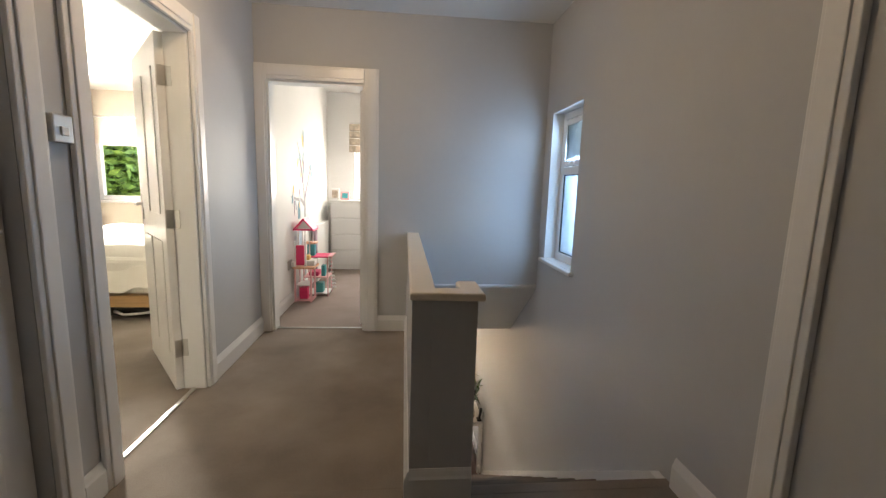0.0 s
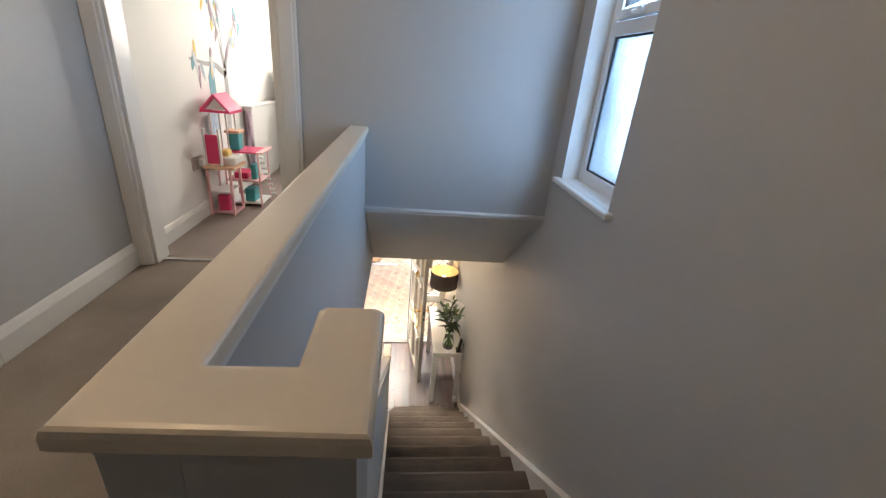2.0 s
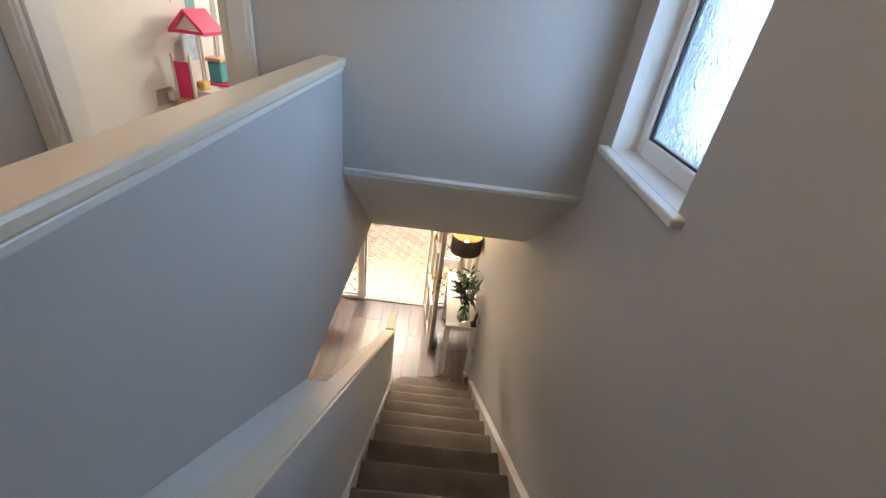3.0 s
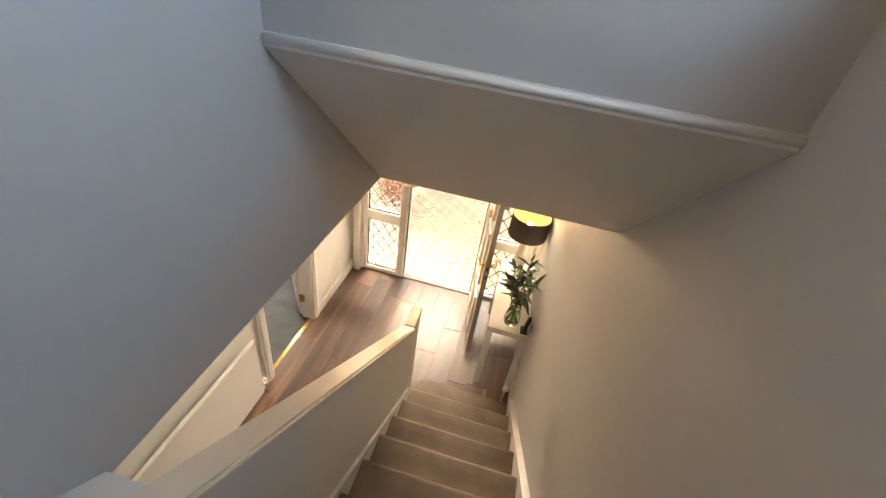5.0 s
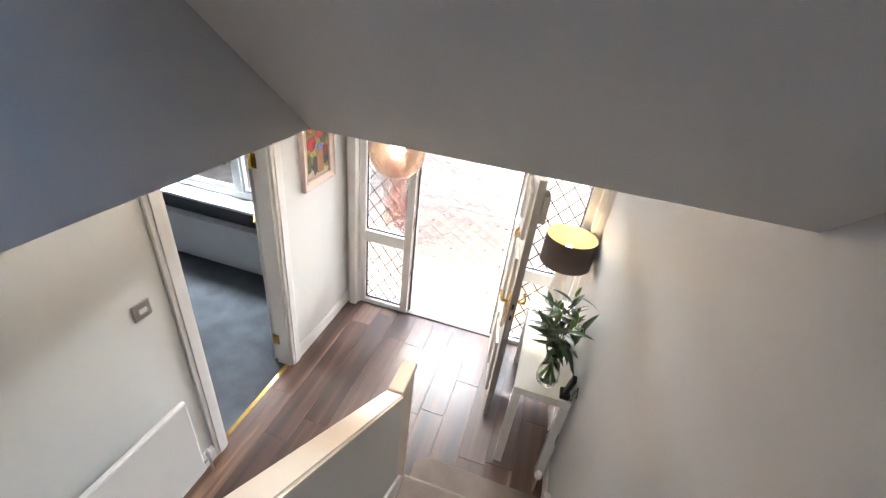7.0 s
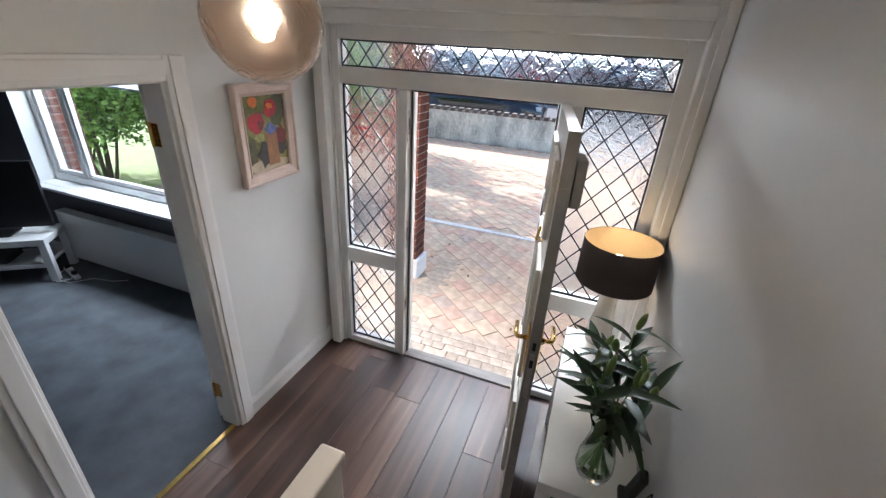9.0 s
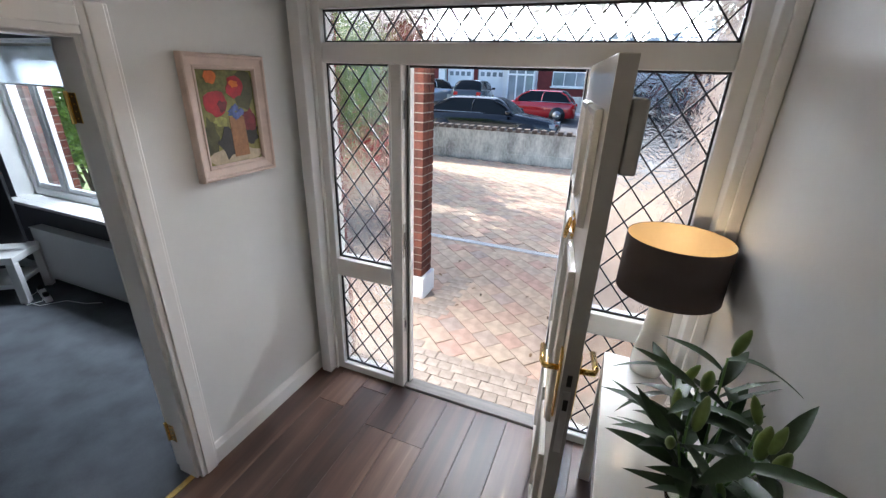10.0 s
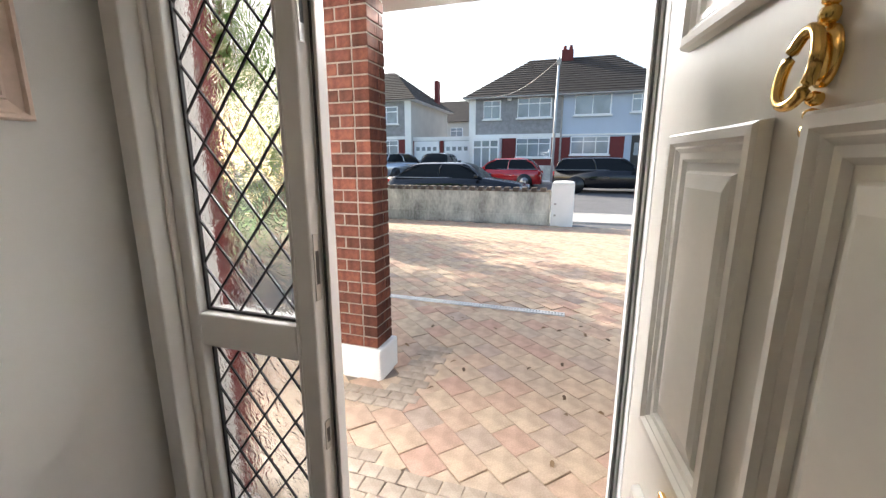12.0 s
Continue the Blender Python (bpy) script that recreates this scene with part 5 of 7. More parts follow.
for i in range(4):
    a, b = 7.18 - 0.53 * (i + 1), 7.18 - 0.53 * i
    d = part("sliding_door", B(-4.515, -4.50, a + 0.045, b - 0.001, 0.04, 2.40), WHITEWALL, wd, "pale sliding door")
    for q in [(a, a + 0.044, 0.0, 2.45), (a + 0.045, b - 0.046, 2.401, 2.45)] + ([(b - 0.044, b, 0.0, 2.45)] if i == 0 else []):
        part("door_edge", B(-4.515, -4.475, *q, 0.004), RUST, d, "dark red wooden edge")
bd = thing("bed", "double bed with white cover and oak base", "bed", (-2.6, 4.9, 0))
part("base", B(-3.4, -1.72, 3.92, 5.95, 0.12, 0.22, 0.006), BEDW, bd, "oak bed base")
for x in (-3.35, -1.83):
    for y in (3.95, 5.85):
        part("leg", B(x, x + 0.06, y, y + 0.06, 0.0, 0.1195), BEDW, bd)
bm = bmesh.new()
bmesh.ops.create_grid(bm, x_segments=40, y_segments=44, size=1)
for v in bm.verts:
    x, y = v.co.x, v.co.y
    e = max(abs(x), abs(y))
    drop = max(0, (e - 0.86) / 0.14)
    n = noise.noise(Vector((x * 4, y * 4, 0))) * 0.02 + noise.noise(Vector((x * 11, y * 11, 3))) * 0.008
    v.co = Vector((-2.56 + x * 0.87, 4.93 + y * 1.03, 0.63 + n - 0.36 * drop ** 1.5 + 0.02 * math.sin(14 * (x + y)) * drop))
part("cover", bm, LINEN, bd, "white quilted bed cover", True)
part("mattress", B(-3.37, -1.75, 3.95, 5.93, 0.2205, 0.54, 0.05, 3), LINEN, bd)
bag = thing("storage_bag", "dark bag with pale handle under the bed", "bag", (-2.2, 4.3, 0))
part("body", B(-2.6, -1.9, 4.05, 4.5, 0.0, 0.09, 0.02, 2), BLACK, bag)
part("handle", tube(bmesh.new(), [(-2.3, 4.04, 0.05), (-2.2, 4.0, 0.03), (-2.05, 4.02, 0.04), (-1.98, 4.04, 0.05)], 0.012, 8), WHITEPL, bag, "", True)

# ---- playroom ----
XP = XL + 0.01
kw = thing("window_playroom", "white playroom window", "window", (0.1, 6.6, 0.98), kind="structure")
for nm, q in (("frame_side", (-0.55, -0.49, 0.98, 2.05)), ("frame_side", (0.69, 0.75, 0.98, 2.05)), ("frame_head", (-0.49, 0.69, 1.99, 2.05)), ("frame_foot", (-0.49, 0.69, 0.98, 1.05))):
    part(nm, B(q[0], q[1], 6.62, 6.68, q[2], q[3], 0.006), UPVC, kw)
p = part("pane", B(-0.49, 0.69, 6.648, 6.654, 1.05, 1.99), PANE, kw, "clear pane")
p.visible_shadow = False
PATT = mat("patterned_blind_cloth", (0.45, 0.36, 0.27), 0.8, var=0.35, scale=14, fine=40, tint=(0.6, 0.52, 0.42))
rb = thing("roman_blind", "patterned beige roman blind folded up", "blind", (0.1, 6.5, 2.1))
for i in range(4):
    part("fold", B(-0.62, 0.8, 6.47 + 0.006 * i, 6.52, 1.66 + 0.1 * i, 1.75 + 0.1 * i, 0.008), PATT, rb)
cd = thing("chest_of_drawers", "tall white chest of four drawers in the playroom", "chest of drawers", (-0.55, 6.3, 0))
part("carcass", B(-0.85, -0.1, 6.24, 6.52, 0.0, 0.955, 0.004), WHITEPL, cd)
part("top", B(-0.865, -0.085, 6.20, 6.525, 0.9555, 0.98, 0.003), WHITEPL, cd)
for i in range(4):
    part("drawer", B(-0.845, -0.105, 6.22, 6.2395, 0.06 + 0.224 * i, 0.272 + 0.224 * i, 0.004), WHITEPL, cd)
for x, mt, h in ((-0.80, WHITEPL, 0.16), (-0.66, PINK, 0.12)):
    f = thing("photo_frame", "small standing photo frame on the chest" if mt is WHITEPL else "small pink standing picture frame on the chest", "photo frame", (x, 6.32, 0.981))
    part("frame", box(bmesh.new(), -0.06, 0.06, -0.01, 0.01, 0.0, h, 0.004, 2, pose(x, 6.32, 0.981, -8)), mt, f)
    part("picture", box(bmesh.new(), -0.04, 0.04, -0.0125, -0.0105, 0.025, h - 0.025, 0, 1, pose(x, 6.32, 0.981, -8)), PATT if mt is WHITEPL else TEAL, f)
cb = thing("toy_cupboard", "low white cupboard beside the chest", "cupboard", (-0.9, 5.75, 0))
part("body", B(-0.925, -0.86, 5.42, 6.15, 0.04, 0.68, 0.006), WHITEPL, cb)
part("top", B(-0.93, -0.855, 5.41, 6.155, 0.6805, 0.70, 0.003), WHITEPL, cb)
part("foot", B(-0.92, -0.87, 5.44, 6.13, 0.0, 0.0395), WHITEPL, cb)
STRIPE = mat("pink_striped_print", (0.55, 0.12, 0.24), 0.7, var=0.9, scale=30, fine=50, tint=(0.8, 0.45, 0.55), stretch=(1, 1, 0.15))
part("striped_side", B(-0.92, -0.865, 5.405, 5.4195, 0.12, 0.66), STRIPE, cb, "pink striped side panel")

dh = thing("dolls_house", "pink and white toy dolls house on the playroom floor", "dolls house", (-0.8, 4.75, 0))


def dp(nm, mt, *q, b=0.003):
    part(nm, B(*q, b), mt, dh)


x0, x1, y0, y1 = -0.915, -0.74, 4.52, 4.72
for x in (x0, x1 - 0.018):
    for y in (y0, y1 - 0.018):
        dp("post", PINK, x, x + 0.018, y, y + 0.018, 0.0, 0.345)
dp("floor_board", PINK, x0, x1, y0 + 0.02, y1 - 0.02, 0.005, 0.02)
dp("floor_board", WHITEPL, x0 + 0.02, x1 - 0.02, y0, y1, 0.17, 0.182)
dp("deck", PEACH, x0 - 0.01, x1 + 0.03, y0 - 0.01, y1 + 0.03, 0.3455, 0.365)
dp("chest", HOTPINK, x0 + 0.04, x0 + 0.12, y0 + 0.05, y0 + 0.14, 0.0205, 0.14, b=0.008)
dp("back_panel", WHITEPL, x0 + 0.003, x0 + 0.012, y0 + 0.02, y1 - 0.02, 0.183, 0.34)
dp("red_door", HOTPINK, x0 + 0.02, x0 + 0.10, y0 + 0.02, y0 + 0.035, 0.38, 0.58)
for x in (x0 + 0.005, x0 + 0.105):
    dp("door_post", WHITEPL, x, x + 0.014, y0 + 0.015, y0 + 0.04, 0.3655, 0.62)
dp("bench", WHITEPL, x0 + 0.08, x1 + 0.02, y0 + 0.06, y1, 0.3655, 0.42, b=0.01)
dp("cushion", mat("yellow_toy_cloth", (0.75, 0.55, 0.18), 0.7, var=0.1), x0 + 0.09, x0 + 0.14, y0 + 0.08, y1 - 0.04, 0.4205, 0.47, b=0.012)
for y in (y0 + 0.14, y0 + 0.30):
    for x in (x0 + 0.01, x0 + 0.12):
        dp("tower_post", WHITEPL, x, x + 0.012, y, y + 0.012, 0.366, 0.72)
dp("tower_window", mat("pale_blue_print", (0.45, 0.62, 0.75), 0.5, var=0.25, scale=20), x0 + 0.012, x0 + 0.016, y0 + 0.16, y0 + 0.29, 0.56, 0.71, b=0)
for sx in (-1, 1):
    part("roof", prism(bmesh.new(), [(x0 + 0.075, 0.825), (x0 + 0.075 + sx * 0.10, 0.715), (x0 + 0.075 + sx * 0.10, 0.735), (x0 + 0.075, 0.845)], "y", y0 + 0.10, y0 + 0.34), HOTPINK, dh)
part("roof_beam", B(x0 - 0.02, x0 + 0.17, y0 + 0.098, y0 + 0.112, 0.7205, 0.738, 0.002), HOTPINK, dh)
part("gable", prism(bmesh.new(), [(x0 + 0.01, 0.739), (x0 + 0.14, 0.739), (x0 + 0.075, 0.815)], "y", y0 + 0.125, y0 + 0.13), WHITEPL, dh)
xa, xb, ya, yb = -0.88, -0.62, 4.76, 5.0
for x in (xa, xb - 0.012):
    for y in (ya, yb - 0.012):
        dp("post", PINK, x, x + 0.012, y, y + 0.012, 0.0, 0.42)
for z, mt in ((0.02, WHITEPL), (0.2, PINK), (0.42, HOTPINK)):
    dp("floor_board", mt, xa, xb, ya, yb, z, z + 0.012)
dp("toy_sofa", TEAL, xa + 0.12, xa + 0.2, ya + 0.03, ya + 0.14, 0.0325, 0.14, b=0.01)
dp("toy_bed", HOTPINK, xa + 0.05, xa + 0.15, ya + 0.04, ya + 0.2, 0.2125, 0.26, b=0.01)
dp("toy_shelf", TEAL, xa + 0.18, xa + 0.22, ya + 0.04, ya + 0.12, 0.2125, 0.33, b=0.004)
dp("drum_table", PEACH, xa + 0.02, xa + 0.13, ya + 0.02, ya + 0.14, 0.56, 0.58, b=0.004)
dp("drum_base", TEAL, xa + 0.035, xa + 0.115, ya + 0.035, ya + 0.125, 0.4325, 0.5595, b=0.01)
bm = bmesh.new()
for i in range(8):
    box(bm, xb + 0.01, xb + 0.05, ya - 0.05 + 0.035 * i, ya - 0.035 + 0.035 * i, 0.4 - 0.05 * i, 0.415 - 0.05 * i, 0.002, 1)
part("toy_stair", bm, WHITEPL, dh)
dp("slide", PINK, xb + 0.005, xb + 0.05, ya - 0.06, ya + 0.2, 0.435, 0.447)

s2 = thing("playroom_socket", "brushed steel double socket on the playroom wall", "socket", (XP, 4.47, 0.4))
part("plate", B(XP + 0.001, XP + 0.008, 4.40, 4.54, 0.35, 0.44, 0.002), STEEL, s2)
part("plug", B(XP + 0.0085, XP + 0.04, 4.48, 4.53, 0.37, 0.42, 0.006), WHITEPL, s2)

# painted tree on the playroom wall: a flat sticker
tr = thing("wall_sticker_tree", "grey tree wall sticker with coloured leaves and birdhouse", "wall sticker", (XP, 5.1, 0.6))
GREYST = mat("grey_sticker", (0.40, 0.39, 0.39), 0.7, var=0.06)
STK = [mat(n, c, 0.7, var=0.1) for n, c in (("yellow_sticker", (0.80, 0.56, 0.16)), ("teal_sticker", (0.16, 0.36, 0.43)), ("blue_grey_sticker", (0.42, 0.50, 0.58)), ("plum_sticker", (0.33, 0.25, 0.30)), ("pale_sticker", (0.62, 0.64, 0.68)))]


def limb(pts, w0, w1):
    """A flat tapering band along points on the wall."""
    bm = bmesh.new()
    for i in range(len(pts) - 1):
        (ya, za), (yb, zb) = pts[i], pts[i + 1]
        L = math.hypot(yb - ya, zb - za)
        ny, nz = -(zb - za) / L, (yb - ya) / L
        wa, wb = w0 + (w1 - w0) * i / (len(pts) - 1), w0 + (w1 - w0) * (i + 1) / (len(pts) - 1)
        prism(bm, [(ya + ny * wa, za + nz * wa), (yb + ny * wb, zb + nz * wb), (yb - ny * wb, zb - nz * wb), (ya - ny * wa, za - nz * wa)], "x", XP + 0.0005, XP + 0.0012)
    part("branch", bm, GREYST, tr, "grey sticker branch")


TRUNK = [(5.12, 0.11), (5.10, 0.5), (5.14, 0.8), (5.14, 0.98)]
BRANCHES = [[(5.14, 0.95), (4.98, 1.02), (4.80, 1.03), (4.58, 1.06)], [(5.14, 0.95), (5.10, 1.2), (4.99, 1.42), (4.86, 1.62)], [(5.11, 1.15), (5.10, 1.35), (5.12, 1.55), (5.14, 1.72)], [(5.14, 1.0), (5.24, 1.15), (5.40, 1.32), (5.52, 1.46)]]
limb(TRUNK, 0.045, 0.032)
for q in BRANCHES:
    limb(q, 0.028, 0.007)
rng = random.Random(11)
for i in range(34):
    q = BRANCHES[i % 4]
    k = rng.randrange(1, len(q) - 1) + rng.random()
    a, b = q[int(k)], q[min(int(k) + 1, len(q) - 1)]
    f = k - int(k)
    cy, cz = a[0] + (b[0] - a[0]) * f + rng.uniform(-0.08, 0.08), a[1] + (b[1] - a[1]) * f + rng.uniform(-0.10, 0.08)
    ang, L, W = rng.uniform(1.0, 2.1), rng.uniform(0.05, 0.085), rng.uniform(0.014, 0.024)
    pts = []
    for j in range(10):
        t = 2 * math.pi * j / 10
        u, v = L * math.cos(t), W * math.sin(t) * (1 + 0.4 * math.cos(t))
        pts.append((cy + u * math.cos(ang) - v * math.sin(ang), cz + u * math.sin(ang) + v * math.cos(ang)))
    part("sticker_leaf", prism(bmesh.new(), pts, "x", XP + 0.0013 + 0.0002 * (i % 5), XP + 0.0022 + 0.0002 * (i % 5)), STK[i % 5], tr)
part("birdhouse", prism(bmesh.new(), [(4.83, 0.82), (4.93, 0.82), (4.93, 0.94), (4.88, 1.02), (4.83, 0.94)], "x", XP + 0.0005, XP + 0.002), STK[1], tr, "teal birdhouse sticker")


# ---- outside ----
def ground_z(y):
    return G if y < 15.4 else G + 0.06 * min(1, (y - 15.4) / 4) + 0.42 * max(0, min(1, (y - 20) / 12))


bm = bmesh.new()
ys = [6.75, 15.9, 17.6, 19.4, 22, 24, 26, 28, 30, 32, 60, 900]
vs = [[bm.verts.new((x, y, ground_z(y) - (0.03 if y < 16 else 0.0) - (0.0 if y < 17 or y > 27.5 else 0.10))) for x in (-900, -60, -20, -10, 0, 10, 20, 60, 900)] for y in ys]
for a, b in zip(vs, vs[1:]):
    for i in range(len(a) - 1):
        bm.faces.new((a[i], a[i + 1], b[i + 1], b[i]))
structure("ground", bm, ASPHALT, "grey asphalt road and ground", "road")
structure("pavement", B(-30, 30, 15.95, 17.5, G - 0.1, G + 0.035, 0.02), CONCRETE, "pale concrete pavement", "pavement")
structure("pavement_far", B(-40, 40, 27.5, 29.6, ground_z(28) - 0.15, ground_z(29) + 0.03, 0.02), CONCRETE, "pale concrete pavement across the road", "pavement")
kb = thing("kerb", "pale concrete kerb along the road", "kerb", (0, 17.6, G), kind="structure")
for i in range(24):
    part("kerb_stone", B(-12 + i, -11.012 + i, 17.505, 17.65, G - 0.1, G + 0.045, 0.012), CONCRETE, kb)
structure("lawn", B(-40, -5.6, 6.9, 15.3, G - 0.1, G + 0.01), LAWN, "sunlit lawn beside the drive", "lawn")
structure("flower_bed", B(-5.6, -1.75, 6.87, 10.2, G - 0.1, G + 0.012), SOIL, "bare soil bed under the window", "flower bed")

# porch
structure("porch_roof", B(-1.35, 1.9, 6.87, 8.45, -0.345, -0.1), RENDER, "white painted porch roof", "porch roof")
structure("wall_front_upper", B(LR - 0.2, XR + 0.28, 6.86, 7.0, HC + 0.02, 0.0), MAROON, "red brick front wall above the porch", "wall")
structure("wall_porch_side", B(XR + 0.02, XR + 0.281, 6.901, 8.3, G - 0.1, -0.346), PORCHWALL, "pinkish buff rendered porch side wall", "wall")
structure("wall_front_pier", B(HX - 0.12, HX + 0.02, YF + 0.101, 6.95, G - 0.1, -0.346), MAROON, "red brick pier by the screen", "wall")

# gate post and boundary wall
bwall = thing("boundary_wall", "low stained rendered garden wall with dark coping", "garden wall", (-6, 15.5, G), kind="structure")
part("wall_body", B(-14, -0.1, 15.40, 15.6, G - 0.1, -2.03, 0.01), STAINED, bwall)
for i in range(16):
    w = 0.86
    part("block", B(-13.9 + i * w, -13.9 + (i + 1) * w - 0.012, 15.375, 15.3995, G, G + 0.22 + 0.02 * (i % 2), 0.006), STAINED, bwall, "stained block plinth")
part("coping_bed", B(-13.95, -0.105, 15.41, 15.59, -2.0295, -1.985, 0.006), MORTAR, bwall, "pale mortar bed")
for i in range(66):
    x = -0.115 - 0.21 * (i + 1)
    part("coping_brick", box(bmesh.new(), 0, 0.125, -0.13, 0.13, 0, 0.095, 0.008, 1, pose(x, 15.5, -2.028)), COPING, bwall)
gp = thing("gate_post", "white painted gate post with rounded top", "gate post", (0.2, 15.5, G))
part("post", B(-0.07, 0.42, 15.3, 15.75, G - 0.05, -1.84, 0.015), RENDER, gp)
part("cap", lathe(bmesh.new(), [(0.34, 0.0), (0.335, 0.03), (0.27, 0.055), (0.0, 0.075)], 4, (0, 0, 0), pose(0.175, 15.525, -1.8395, 0, 0, 45), cap=False), RENDER, gp)
part("hinge_pin", B(0.0, 0.05, 15.27, 15.2995, -2.3, -2.26), EDGEGREY, gp)
part("hinge_pin", B(0.0, 0.05, 15.27, 15.2995, -2.56, -2.52), EDGEGREY, gp)

# drain channel
dr = thing("drain_channel", "galvanised slotted drain channel across the drive", "drain", (-0.6, 9.57, G))
part("trough", B(-2.2, 0.47, 9.54, 9.60, G - 0.05, G - 0.005), EDGEGREY, dr)
bm = bmesh.new()
box(bm, -2.2, 0.47, 9.53, 9.54, G - 0.005, G + 0.006)
box(bm, -2.2, 0.47, 9.60, 9.61, G - 0.005, G + 0.006)
x = -2.19
while x < 0.46:
    box(bm, x, x + 0.014, 9.5405, 9.5995, G - 0.0045, G + 0.005)
    x += 0.03
part("grating", bm, mat("galvanised_steel", (0.72, 0.72, 0.71), 0.6, 0.1, var=0.1), dr, "galvanised slotted grating")

# red planter with a shrub
rp_ = thing("planter", "tall red glazed planter with a leafy shrub", "planter", (-4.35, 13.0, G))
part("pot", lathe(bmesh.new(), [(0.22, 0.0), (0.3, 0.05), (0.36, 0.75), (0.39, 0.78), (0.39, 0.84), (0.34, 0.84), (0.33, 0.78)], 28, (-4.35, 13.0, G)), REDPOT, rp_, "", True)


def foliage(name, parent, material, centres, n, size, seed, flat=0.8):
    """A crown of many small leaves in uneven clumps."""
    r = random.Random(seed)
    vs, fs = [], []
    for i in range(n):
        c, rad = centres[r.randrange(len(centres))]
        d = Vector((r.gauss(0, 1), r.gauss(0, 1), r.gauss(0, 1) * flat)).normalized() * rad * r.random() ** 0.45
        p = Vector(c) + d
        u = Vector((r.uniform(-1, 1), r.uniform(-1, 1), r.uniform(-0.6, 0.6))).normalized()
        w = u.cross(Vector((r.uniform(-1, 1), r.uniform(-1, 1), r.uniform(-1, 1)))).normalized()
        s = size * r.uniform(0.6, 1.4)
        k = len(vs)
        vs += [p - u * s, p + w * s * 0.45, p + u * s, p - w * s * 0.45]
        fs.append((k, k + 1, k + 2, k + 3))
    me = bpy.data.meshes.new(name)
    me.from_pydata([tuple(v) for v in vs], [], fs)
    me.materials.append(material)
    ob = new(name, me)
    ob.parent = parent
    ob.matrix_parent_inverse = world_of(parent).inverted()
    return ob


foliage("shrub", rp_, HEDGE, [((-4.35, 13.0, -1.5), 0.42), ((-4.25, 12.95, -1.15), 0.35), ((-4.5, 13.05, -1.2), 0.3)], 1400, 0.05, 5)


def bush(name, label, x, y, h, spread, n, seed, stems=7, size=0.045, base=G, low=True):
    r = random.Random(seed)
    t = thing(name, label, "bush", (x, y, base), "bushes beside the drive")
    cs = []
    for i in range(stems):
        a = 2 * math.pi * i / stems + r.uniform(-0.4, 0.4)
        d = spread * r.uniform(0.35, 0.9)
        tip = Vector((x + d * math.cos(a), y + d * math.sin(a), base + h * r.uniform(0.6, 1.0)))
        mid = Vector((x + 0.4 * d * math.cos(a), y + 0.4 * d * math.sin(a), base + h * 0.35))
        part("trunk", tube(bmesh.new(), [(x + 0.1 * math.cos(a), y + 0.1 * math.sin(a), base - 0.05), mid, tip], 0.03, 6, 0.008), BARK, t, "", True)
        if not low:
            cs += [(tip, spread * r.uniform(0.35, 0.5)), (mid.lerp(tip, 0.85), spread * r.uniform(0.3, 0.45))]
            continue
        cs += [(tip, spread * r.uniform(0.25, 0.45)), (mid.lerp(tip, 0.5), spread * r.uniform(0.25, 0.5)), (mid + Vector((r.uniform(-0.4, 0.4), r.uniform(-0.4, 0.4), 0.1)), spread * 0.35)]
    foliage("crown", t, HEDGE, cs, n, size, seed)
    return t


bush("shrub", "loose green garden shrub with thin stems", -6.4, 8.5, 2.5, 1.2, 6500, 21)
bush("shrub", "loose green garden shrub with thin stems", -8.1, 9.2, 2.9, 1.4, 8000, 22)
bush("shrub", "loose green garden shrub with thin stems", -5.6, 10.2, 2.2, 1.2, 5200, 23)
bush("shrub", "loose green garden shrub with thin stems", -4.6, 9.2, 1.0, 0.8, 2600, 24)
bush("shrub", "loose green garden shrub with thin stems", -5.0, 9.7, 1.8, 1.0, 4200, 31)
bush("shrub", "loose green garden shrub with thin stems", -7.0, 10.2, 2.6, 1.2, 6000, 32)
bush("shrub", "tall dense garden shrub with a sunlit top", -7.8, 12.4, 4.2, 1.9, 9000, 25, 9, 0.07)
bush("shrub", "tall dense garden shrub with a sunlit top", -5.9, 14.0, 3.2, 1.4, 7000, 28, 9, 0.06)
# Two trees added so that their raised crowns keep the sun off the door.
bush("shrub", "tall leafy garden tree by the drive, added to shade the doorway", -6.3, 10.6, 5.6, 2.2, 17000, 26, 11, 0.10, low=False)
bush("shrub", "tall leafy garden tree by the drive, added to shade the doorway", -9.0, 9.0, 6.0, 2.4, 9000, 27, 9, 0.11, low=False)


